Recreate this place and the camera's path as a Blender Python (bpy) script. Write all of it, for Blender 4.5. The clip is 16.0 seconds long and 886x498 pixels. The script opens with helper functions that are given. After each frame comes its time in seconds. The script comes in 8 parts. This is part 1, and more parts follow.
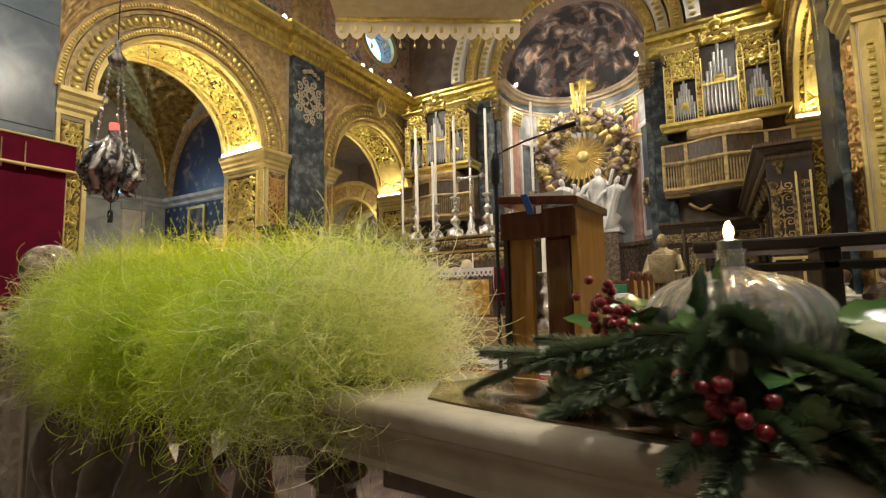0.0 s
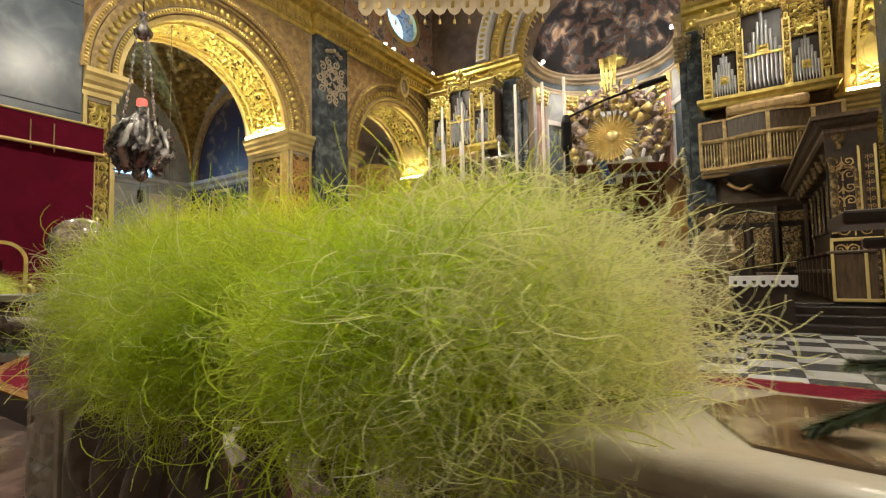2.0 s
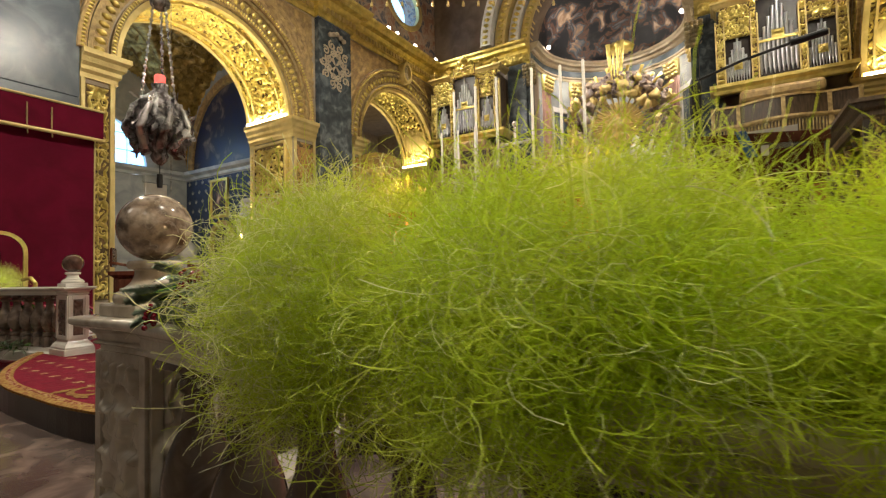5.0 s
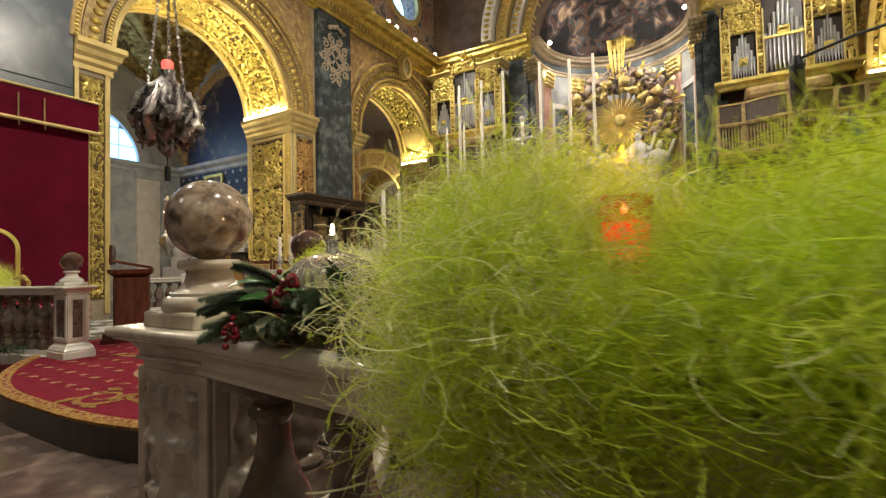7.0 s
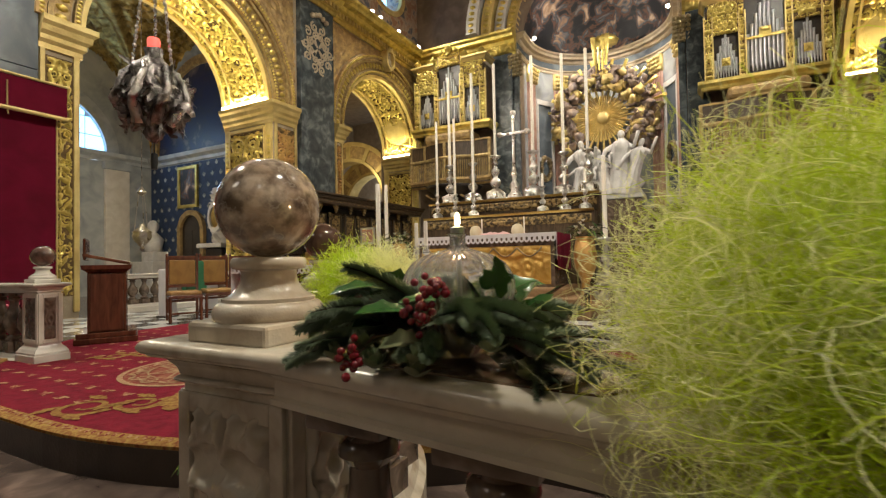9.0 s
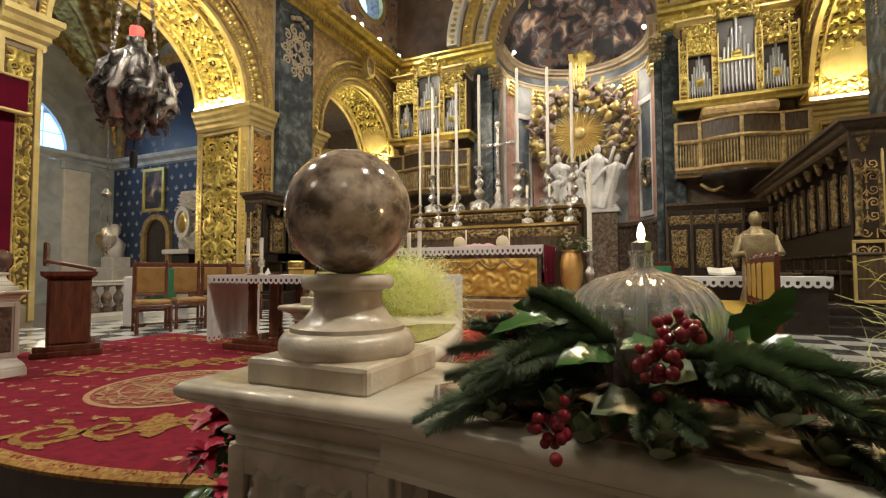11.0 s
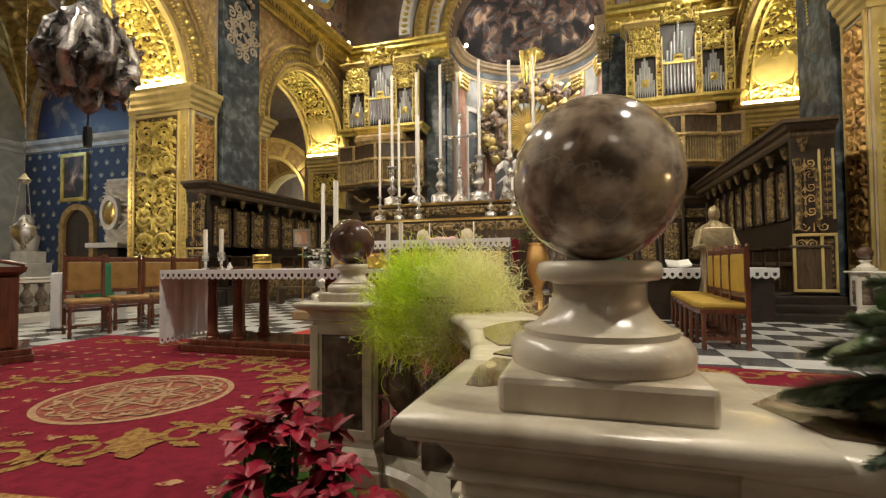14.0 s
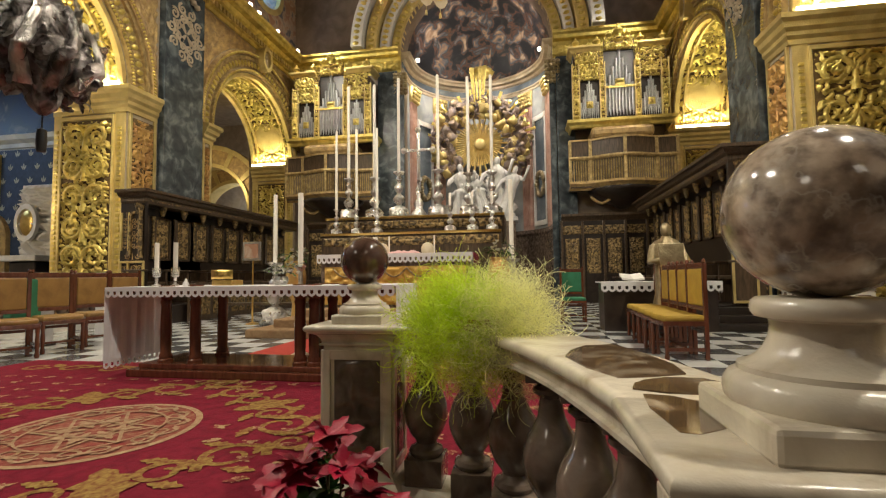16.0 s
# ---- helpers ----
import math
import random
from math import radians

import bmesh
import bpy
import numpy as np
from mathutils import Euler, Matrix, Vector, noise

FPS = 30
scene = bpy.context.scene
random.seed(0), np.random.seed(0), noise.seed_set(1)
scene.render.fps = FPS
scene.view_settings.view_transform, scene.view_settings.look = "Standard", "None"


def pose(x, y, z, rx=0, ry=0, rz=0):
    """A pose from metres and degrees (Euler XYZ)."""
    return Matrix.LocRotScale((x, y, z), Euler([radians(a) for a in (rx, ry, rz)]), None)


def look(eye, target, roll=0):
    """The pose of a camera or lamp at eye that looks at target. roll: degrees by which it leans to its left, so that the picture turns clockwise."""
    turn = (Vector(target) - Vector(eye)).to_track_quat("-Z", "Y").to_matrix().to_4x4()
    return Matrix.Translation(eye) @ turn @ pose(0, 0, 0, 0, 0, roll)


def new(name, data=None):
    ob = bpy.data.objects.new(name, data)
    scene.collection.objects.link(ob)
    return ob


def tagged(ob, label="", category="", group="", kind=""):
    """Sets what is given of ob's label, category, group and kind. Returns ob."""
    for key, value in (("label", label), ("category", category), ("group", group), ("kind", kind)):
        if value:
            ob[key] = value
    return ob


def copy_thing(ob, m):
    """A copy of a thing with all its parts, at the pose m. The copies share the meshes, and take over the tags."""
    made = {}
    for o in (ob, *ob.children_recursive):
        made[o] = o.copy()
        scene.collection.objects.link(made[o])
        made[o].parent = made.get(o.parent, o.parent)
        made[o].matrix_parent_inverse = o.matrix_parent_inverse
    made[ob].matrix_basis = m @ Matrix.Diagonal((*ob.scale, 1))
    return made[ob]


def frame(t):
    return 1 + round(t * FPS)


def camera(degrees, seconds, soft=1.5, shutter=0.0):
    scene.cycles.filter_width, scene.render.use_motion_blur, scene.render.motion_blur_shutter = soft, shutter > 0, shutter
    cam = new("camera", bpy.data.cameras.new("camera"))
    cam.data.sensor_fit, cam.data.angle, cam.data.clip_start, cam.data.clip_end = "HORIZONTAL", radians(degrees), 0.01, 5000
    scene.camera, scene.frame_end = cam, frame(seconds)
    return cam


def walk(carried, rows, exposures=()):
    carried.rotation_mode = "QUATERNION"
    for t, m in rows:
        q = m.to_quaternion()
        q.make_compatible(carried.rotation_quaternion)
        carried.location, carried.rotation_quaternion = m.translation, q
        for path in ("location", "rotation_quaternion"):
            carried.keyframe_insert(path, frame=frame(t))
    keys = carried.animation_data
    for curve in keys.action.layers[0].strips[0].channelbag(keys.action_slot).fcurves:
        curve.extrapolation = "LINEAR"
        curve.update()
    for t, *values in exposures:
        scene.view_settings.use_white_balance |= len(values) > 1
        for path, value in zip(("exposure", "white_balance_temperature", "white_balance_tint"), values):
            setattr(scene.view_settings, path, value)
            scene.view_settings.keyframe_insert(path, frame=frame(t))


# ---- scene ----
cam = camera(86.7, 16.0, 1.2, 0.4)
PATH = [
    (0, (-0.302, -0.189, 1.114), (-1.308, 1.53, 1.299), -1.1),
    (0.5, (-0.376, -0.194, 1.111), (-1.404, 1.514, 1.277), -1.5),
    (1, (-0.455, -0.169, 1.111), (-1.507, 1.525, 1.27), -1.3),
    (1.5, (-0.556, -0.107, 1.11), (-1.631, 1.573, 1.253), -1.3),
    (2, (-0.64, -0.068, 1.102), (-1.718, 1.613, 1.221), -1.0),
    (2.5, (-0.753, -0.072, 1.096), (-1.8, 1.629, 1.194), -0.8),
    (3, (-0.846, -0.1, 1.099), (-1.871, 1.615, 1.179), -1.1),
    (3.5, (-0.951, -0.119, 1.094), (-1.988, 1.59, 1.164), -1.3),
    (4, (-1.043, -0.099, 1.098), (-2.102, 1.596, 1.178), -1.6),
    (4.2, (-1.088, -0.094, 1.097), (-2.154, 1.596, 1.186), -1.3),
    (6.5, (-1.516, -0.072, 1.117), (-2.524, 1.654, 1.167), -1.3),
    (7, (-1.637, -0.05, 1.117), (-2.658, 1.668, 1.184), -1.3),
    (7.5, (-1.794, 0.017, 1.108), (-2.839, 1.72, 1.192), -1.0),
    (8, (-1.87, 0.026, 1.129), (-2.92, 1.726, 1.21), -0.8),
    (8.5, (-1.909, 0.013, 1.125), (-2.909, 1.744, 1.19), -0.6),
    (9, (-2.006, -0.012, 1.131), (-2.937, 1.758, 1.178), -1.1),
    (11.3, (-2.341, 0.045, 1.16), (-3.141, 1.876, 1.249), 0.2),
    (11.5, (-2.349, 0.039, 1.166), (-3.132, 1.878, 1.245), 0.4),
    (12, (-2.483, 0.023, 1.145), (-3.174, 1.898, 1.217), 0.1),
    (12.5, (-2.569, -0.024, 1.146), (-3.23, 1.863, 1.196), -0.4),
    (13, (-2.641, -0.035, 1.141), (-3.299, 1.853, 1.184), -0.5),
    (13.5, (-2.707, -0.006, 1.142), (-3.358, 1.885, 1.192), -0.5),
    (14, (-2.814, 0.066, 1.142), (-3.396, 1.978, 1.205), -0.5),
    (14.5, (-2.89, 0.094, 1.152), (-3.42, 2.02, 1.244), 0.1),
    (15, (-2.975, 0.093, 1.157), (-3.425, 2.04, 1.256), -0.2),
    (15.5, (-3.089, 0.062, 1.167), (-3.458, 2.025, 1.264), -0.6),
    (16, (-3.158, 0.051, 1.176), (-3.503, 2.018, 1.29), -0.7),
]
walk(cam, [(t, look(eye, target, roll)) for t, eye, target, roll in PATH])

# ---- light ----
scene.view_settings.exposure = 0.2
world = bpy.data.worlds.new("world")
scene.world = world
world.use_nodes = True
wn = world.node_tree
sky = wn.nodes.new("ShaderNodeTexSky")
sky.sky_type = "NISHITA"
sky.sun_disc = False
sky.sun_elevation, sky.sun_rotation = radians(30), radians(120)
wn.links.new(sky.outputs[0], wn.nodes["Background"].inputs[0])
wn.nodes["Background"].inputs[1].default_value = 0.1

WARM = (1.0, 0.84, 0.62)


def lamp(kind, name, loc, power, color=WARM, size=0.1, target=None, cone=90, size_y=None):
    d = bpy.data.lights.new(name, kind)
    d.energy, d.color = power, color
    if kind == "AREA":
        d.size = size
        if size_y:
            d.shape, d.size_y = "RECTANGLE", size_y
    else:
        d.shadow_soft_size = size
    if kind == "SPOT":
        d.spot_size, d.spot_blend = radians(cone), 0.6
    ob = new(name, d)
    ob.matrix_world = look(loc, target) if target else Matrix.Translation(loc)
    return ob


XL, XR, XC = -12.16, 1.95, -4.88          # nave walls and axis of the apse
YE = 17.3                                # end wall
ZE0, ZE1 = 9.05, 9.85                    # entablature

# spotlights that stand on the cornice, shining into the chancel
for y, pw in ((1.2, 1900), (6.5, 1000), (12.2, 470), (15.2, 300)):
    lamp("SPOT", "cornice_spot_light", (XL + 0.75, y, 10.25), pw, (1, 0.925, 0.76), 0.12, (XC, y + 2.0, 0.5), 130)
    lamp("SPOT", "cornice_spot_light", (XR - 0.75, y, 10.25), pw, (1, 0.925, 0.76), 0.12, (XC - 1, y + 2.0, 0.5), 130)
# unseen fill lights behind the visitor, added to brighten what faces the nave
lamp("AREA", "nave_fill_light", (-9.5, -7.0, 9.0), 62, (1, 0.89, 0.74), 2.0, (-6, 8, 3))
lamp("AREA", "nave_fill_light", (1.0, -7.0, 9.0), 36, (1, 0.89, 0.74), 2.0, (-5, 10, 3))
# unseen fill lights at cornice height, added to brighten the vault
for y in (3.0, 8.5, 13.5):
    for x, xt in ((XL + 0.6, XC + 3.0), (XR - 0.6, XC - 3.0)):
        lamp("SPOT", "cornice_uplight", (x, y, 10.3), 210, (1, 0.88, 0.68), 0.15, (xt, y + 2.5, 17.5), 120)
# light strips lying on the capitals, shining up the soffits
for x, y, z, sx, sy, p in ((-13.15, 9.15, 5.72, 1.7, 0.10, 165), (-13.15, 4.78, 5.72, 1.7, 0.10, 150), (-13.0, 17.0, 5.80, 1.5, 0.10, 44),
                           (2.9, 16.85, 6.26, 1.5, 0.10, 44), (2.9, 9.75, 6.20, 1.5, 0.10, 60)):
    lamp("AREA", "capital_strip_light", (x, y, z), p, (1, 0.86, 0.48), sx, (x, y + (-0.4 if y > 5 else 0.4), z + 3), size_y=sy)
# apse lamps on its cornice and behind the sculpture
for x, y in ((-7.2, 17.9), (-2.55, 17.9)):
    lamp("SPOT", "apse_spot_light", (x, y, 10.1), 540, (1, 0.9, 0.78), 0.1, (XC, 20.2, 6.2), 110)
    lamp("SPOT", "apse_dome_light", (x, y, 10.2), 130, (1, 0.9, 0.78), 0.1, (XC, 20.0, 12.0), 120)
# window daylight from the side chapel
lamp("AREA", "chapel_window_light", (-22.2, 8.8, 6.2), 55, (0.62, 0.8, 1.0), 2.2, (-15, 8, 3.0))
# point fills without fixtures, added to brighten the chapel and the passages
lamp("POINT", "chapel_fill_light", (-17.6, 7.4, 3.2), 200, (1, 0.82, 0.56), 0.2)
lamp("POINT", "passage_fill_light", (-16.4, 16.8, 5.4), 90, (1, 0.82, 0.5), 0.2)
lamp("POINT", "passage_fill_light", (-17.0, 21.6, 5.0), 45, (0.85, 0.9, 1.0), 0.2)
lamp("POINT", "passage_fill_light", (5.8, 13.0, 5.6), 45, (1, 0.78, 0.45), 0.2)

# ---- materials ----


def mat(name, c1, c2=None, scale=3.0, rough=0.5, metal=0.0, bump=0.0, bscale=40.0, c3=None, detail=6.0, spec=0.5, rough2=None, coat=0.0, sharp=None, stretch=None):
    m = bpy.data.materials.new(name)
    m.use_nodes = True
    nt = m.node_tree
    b = nt.nodes["Principled BSDF"]
    b.inputs["Roughness"].default_value, b.inputs["Metallic"].default_value = rough, metal
    b.inputs["Specular IOR Level"].default_value = spec
    b.inputs["Coat Weight"].default_value = coat
    geo = nt.nodes.new("ShaderNodeTexCoord")
    src = geo.outputs["Object"]
    if stretch:
        mp = nt.nodes.new("ShaderNodeMapping")
        mp.inputs["Scale"].default_value = stretch
        nt.links.new(src, mp.inputs[0])
        src = mp.outputs[0]
    n = nt.nodes.new("ShaderNodeTexNoise")
    n.inputs["Scale"].default_value, n.inputs["Detail"].default_value = scale, detail
    n.inputs["Distortion"].default_value = 0.6
    nt.links.new(src, n.inputs[0])
    r = nt.nodes.new("ShaderNodeValToRGB")
    e = r.color_ramp.elements
    lo, hi = sharp or (0.35, 0.68)
    e[0].position, e[1].position = lo, hi
    e[0].color, e[1].color = (*c1, 1), (*(c2 or [v * 0.8 for v in c1]), 1)
    if c3:
        q = e.new((lo + hi) / 2)
        q.color = (*c3, 1)
    nt.links.new(n.outputs[0], r.inputs[0])
    oi = nt.nodes.new("ShaderNodeObjectInfo")
    hv = nt.nodes.new("ShaderNodeHueSaturation")
    mr = nt.nodes.new("ShaderNodeMapRange")
    mr.inputs[3].default_value, mr.inputs[4].default_value = 0.88, 1.1
    nt.links.new(oi.outputs["Random"], mr.inputs[0])
    nt.links.new(mr.outputs[0], hv.inputs["Value"])
    nt.links.new(r.outputs[0], hv.inputs["Color"])
    nt.links.new(hv.outputs[0], b.inputs["Base Color"])
    if rough2 is not None:
        rr = nt.nodes.new("ShaderNodeMapRange")
        rr.inputs[3].default_value, rr.inputs[4].default_value = rough, rough2
        nt.links.new(n.outputs[0], rr.inputs[0])
        nt.links.new(rr.outputs[0], b.inputs["Roughness"])
    if bump:
        n2 = nt.nodes.new("ShaderNodeTexNoise")
        n2.inputs["Scale"].default_value, n2.inputs["Detail"].default_value = bscale, 5
        nt.links.new(src, n2.inputs[0])
        bp = nt.nodes.new("ShaderNodeBump")
        bp.inputs["Strength"].default_value, bp.inputs["Distance"].default_value = bump, 0.02
        nt.links.new(n2.outputs[0], bp.inputs["Height"])
        nt.links.new(bp.outputs[0], b.inputs["Normal"])
    return m


def glow(name, color, strength):
    m = bpy.data.materials.new(name)
    m.use_nodes = True
    b = m.node_tree.nodes["Principled BSDF"]
    b.inputs["Base Color"].default_value = (*color, 1)
    b.inputs["Emission Color"].default_value, b.inputs["Emission Strength"].default_value = (*color, 1), strength
    return m


def glassy(name, color=(1, 1, 1), rough=0.03):
    m = bpy.data.materials.new(name)
    m.use_nodes = True
    b = m.node_tree.nodes["Principled BSDF"]
    b.inputs["Base Color"].default_value, b.inputs["Roughness"].default_value = (*color, 1), rough
    b.inputs["Transmission Weight"].default_value, b.inputs["IOR"].default_value = 1.0, 1.45
    return m


GOLD = mat("carved_gilding", (0.87, 0.71, 0.22), (0.54, 0.41, 0.12), 3.5, 0.28, 0.85, 0.8, 20, rough2=0.45)
# brown ground, darkened so the shade of carved recesses sits in its colour
SHADEG = mat("shaded_brown_ground", (0.10, 0.062, 0.022), (0.22, 0.14, 0.05), 6.0, 0.55, 0.3, 0.6, 30)
GOLDP = mat("pale_gilding", (0.80, 0.65, 0.28), (0.58, 0.43, 0.16), 2.0, 0.42, 0.55, 0.4, 30)
GOLDR = mat("reddish_gilding", (0.52, 0.28, 0.10), (0.70, 0.44, 0.14), 3.0, 0.42, 0.55, 0.5, 24)
GOLDB = mat("brown_gilding", (0.32, 0.21, 0.10), (0.60, 0.42, 0.17), 5.0, 0.48, 0.4, 0.6, 22)
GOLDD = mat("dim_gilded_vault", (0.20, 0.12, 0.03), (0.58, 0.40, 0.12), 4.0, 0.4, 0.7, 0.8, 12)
GOLDA = mat("aged_brown_gilding", (0.30, 0.21, 0.095), (0.58, 0.43, 0.19), 7.0, 0.42, 0.5, 0.6, 26)
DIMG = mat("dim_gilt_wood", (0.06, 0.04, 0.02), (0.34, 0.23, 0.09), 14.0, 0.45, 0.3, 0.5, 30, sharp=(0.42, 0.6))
STONE = mat("carved_buff_stone", (0.42, 0.34, 0.24), (0.56, 0.47, 0.34), 3.0, 0.6, 0.0, 0.4, 30)
BLUEM = mat("blue_grey_marble", (0.10, 0.125, 0.15), (0.20, 0.23, 0.26), 1.6, 0.22, 0, 0.03, 20, c3=(0.13, 0.155, 0.18), detail=10)
DARKM = mat("dark_marble", (0.03, 0.04, 0.05), (0.16, 0.19, 0.20), 3.2, 0.25, 0, 0.06, 20, c3=(0.06, 0.075, 0.085), detail=10)
GREYM = mat("grey_veined_marble", (0.50, 0.52, 0.52), (0.30, 0.33, 0.35), 1.5, 0.25, 0, 0.02, 20, detail=10)
PINKM = mat("pink_marble", (0.50, 0.29, 0.23), (0.62, 0.42, 0.34), 2.5, 0.25, 0, 0.02, 20, detail=9)
WHITEM = mat("white_marble", (0.72, 0.68, 0.61), (0.62, 0.57, 0.50), 3.5, 0.22, 0, 0.03, 60, detail=9, coat=0.25)
CREAMM = mat("cream_rail_marble", (0.73, 0.66, 0.54), (0.42, 0.34, 0.25), 6.0, 0.26, 0, 0.12, 45, c3=(0.63, 0.56, 0.45), detail=9, coat=0.3)
BROWNM = mat("brown_breccia_marble", (0.075, 0.05, 0.036), (0.28, 0.21, 0.165), 9.0, 0.16, 0, 0.02, 50, c3=(0.15, 0.11, 0.083), detail=8, coat=0.4, sharp=(0.30, 0.72))
BALLD = mat("dark_red_ball_marble", (0.055, 0.03, 0.022), (0.16, 0.085, 0.06), 9.0, 0.13, 0, 0.02, 50, detail=9, coat=0.6)
INLAY = mat("inlaid_breccia", (0.07, 0.04, 0.02), (0.52, 0.42, 0.30), 9.0, 0.12, 0, 0.0, 50, c3=(0.15, 0.09, 0.05), detail=8, coat=0.7)
FLOORM = mat("worn_nave_marble", (0.07, 0.05, 0.042), (0.22, 0.16, 0.13), 4.0, 0.16, 0, 0.02, 30, c3=(0.11, 0.08, 0.068), detail=10)
TILEW = mat("white_floor_tile", (0.66, 0.65, 0.62), (0.52, 0.51, 0.49), 3.0, 0.16, 0, 0.02, 30)
TILEB = mat("black_floor_tile", (0.075, 0.075, 0.08), (0.14, 0.14, 0.14), 3.0, 0.16, 0, 0.02, 30)
WALN = mat("dark_walnut", (0.042, 0.026, 0.015), (0.11, 0.07, 0.04), 6.0, 0.34, 0, 0.25, 50, stretch=(4, 4, 0.6))
MAHO = mat("polished_mahogany", (0.085, 0.026, 0.014), (0.15, 0.05, 0.025), 5.0, 0.2, 0, 0.05, 60, coat=0.4, stretch=(4, 4, 0.7))
OAK = mat("honey_wood", (0.52, 0.27, 0.06), (0.38, 0.18, 0.04), 5.0, 0.3, 0, 0.1, 60, coat=0.3, stretch=(6, 6, 0.7))
BLACKW = mat("black_wood", (0.018, 0.012, 0.010), (0.035, 0.024, 0.018), 5.0, 0.3, 0, 0.1, 50)
VELVET = mat("crimson_velvet", (0.17, 0.004, 0.026), (0.12, 0.003, 0.018), 2.0, 0.85, 0, 0.15, 160, spec=0.2)
CARPET = mat("crimson_carpet", (0.215, 0.017, 0.034), (0.145, 0.012, 0.024), 14.0, 0.95, 0, 0.5, 320, spec=0.1)
CARPR = mat("light_red_carpet", (0.46, 0.075, 0.055), (0.36, 0.05, 0.04), 14.0, 0.95, 0, 0.4, 320, spec=0.1)
CARPG = mat("gold_carpet_yarn", (0.42, 0.27, 0.08), (0.22, 0.07, 0.035), 30.0, 0.95, 0, 0.5, 320, spec=0.1)
CARPT = mat("tan_carpet_yarn", (0.46, 0.28, 0.15), (0.24, 0.05, 0.045), 26.0, 0.95, 0, 0.5, 320, spec=0.1, sharp=(0.46, 0.54))
CARPL = mat("pale_tan_carpet_yarn", (0.52, 0.34, 0.20), (0.38, 0.20, 0.12), 30.0, 0.95, 0, 0.5, 320, spec=0.1)
CARPM = mat("rose_carpet_yarn", (0.27, 0.05, 0.045), (0.36, 0.16, 0.10), 22.0, 0.95, 0, 0.5, 320, spec=0.1)
CARPB = mat("beige_step_carpet", (0.34, 0.22, 0.12), (0.26, 0.16, 0.09), 14.0, 0.95, 0, 0.4, 320, spec=0.1)
LINEN = mat("white_linen", (0.78, 0.76, 0.76), (0.68, 0.66, 0.68), 3.0, 0.85, 0, 0.2, 120, spec=0.2)
SILVER = mat("chased_silver", (0.72, 0.69, 0.66), (0.50, 0.46, 0.42), 8.0, 0.2, 1.0, 0.5, 60, rough2=0.38)
TARN = mat("tarnished_silver", (0.09, 0.078, 0.07), (0.52, 0.48, 0.46), 12.0, 0.32, 0.95, 0.8, 34)
TIN = mat("organ_pipe_tin", (0.52, 0.53, 0.55), (0.40, 0.41, 0.43), 4.0, 0.28, 0.9, 0.0)
BRASS = mat("brass", (0.75, 0.52, 0.18), (0.60, 0.40, 0.12), 6.0, 0.28, 1.0, 0.2, 60)
WAX = mat("ivory_candle_wax", (0.83, 0.77, 0.68), (0.78, 0.71, 0.62), 4.0, 0.5, 0, 0.05, 40)
STATUE = mat("pale_statue_marble", (0.74, 0.72, 0.70), (0.60, 0.58, 0.56), 4.0, 0.4, 0, 0.3, 20)
BRONZE = mat("gilt_bronze_figure", (0.42, 0.34, 0.20), (0.26, 0.20, 0.11), 9.0, 0.36, 0.7, 0.5, 30)
PAINT = mat("dark_cloud_painting", (0.018, 0.020, 0.026), (0.66, 0.52, 0.38), 1.7, 0.5, 0, 0.15, 12, c3=(0.075, 0.07, 0.075), detail=7, sharp=(0.40, 0.70))
for nd in PAINT.node_tree.nodes:
    if nd.type == "TEX_NOISE":
        nd.inputs["Distortion"].default_value = 0.8
    if nd.type == "VALTORGB":
        for q, col in ((0.47, (0.035, 0.035, 0.042)), (0.51, (0.17, 0.085, 0.055)), (0.58, (0.13, 0.15, 0.18)), (0.63, (0.40, 0.25, 0.16))):
            nd.color_ramp.elements.new(q).color = (*col, 1)
FRESCO = mat("brown_vault_fresco", (0.20, 0.125, 0.07), (0.31, 0.21, 0.125), 0.8, 0.7, 0, 0.1, 12, detail=9)
FIGP = mat("painted_figures", (0.30, 0.15, 0.09), (0.09, 0.09, 0.12), 3.0, 0.5, 0, 0.15, 12, c3=(0.42, 0.32, 0.24), detail=7, sharp=(0.4, 0.62))
NAVY = mat("night_blue_wall_cloth", (0.018, 0.035, 0.085), (0.03, 0.055, 0.12), 6.0, 0.7, 0, 0.1, 90)
BLUEP = mat("deep_blue_painting", (0.010, 0.018, 0.07), (0.26, 0.20, 0.16), 1.3, 0.45, 0, 0.1, 20, c3=(0.02, 0.025, 0.05), detail=8, sharp=(0.42, 0.74))
SILK = mat("cream_silk", (0.66, 0.56, 0.40), (0.56, 0.45, 0.28), 3.0, 0.5, 0, 0.2, 60)
LEATH = mat("tan_leather", (0.34, 0.19, 0.05), (0.23, 0.12, 0.03), 5.0, 0.42, 0, 0.15, 60)
MUSTD = mat("mustard_upholstery", (0.46, 0.30, 0.035), (0.36, 0.22, 0.025), 6.0, 0.6, 0, 0.2, 120)
GREENC = mat("green_cloth", (0.035, 0.20, 0.10), (0.025, 0.15, 0.07), 5.0, 0.8, 0, 0.1, 90)
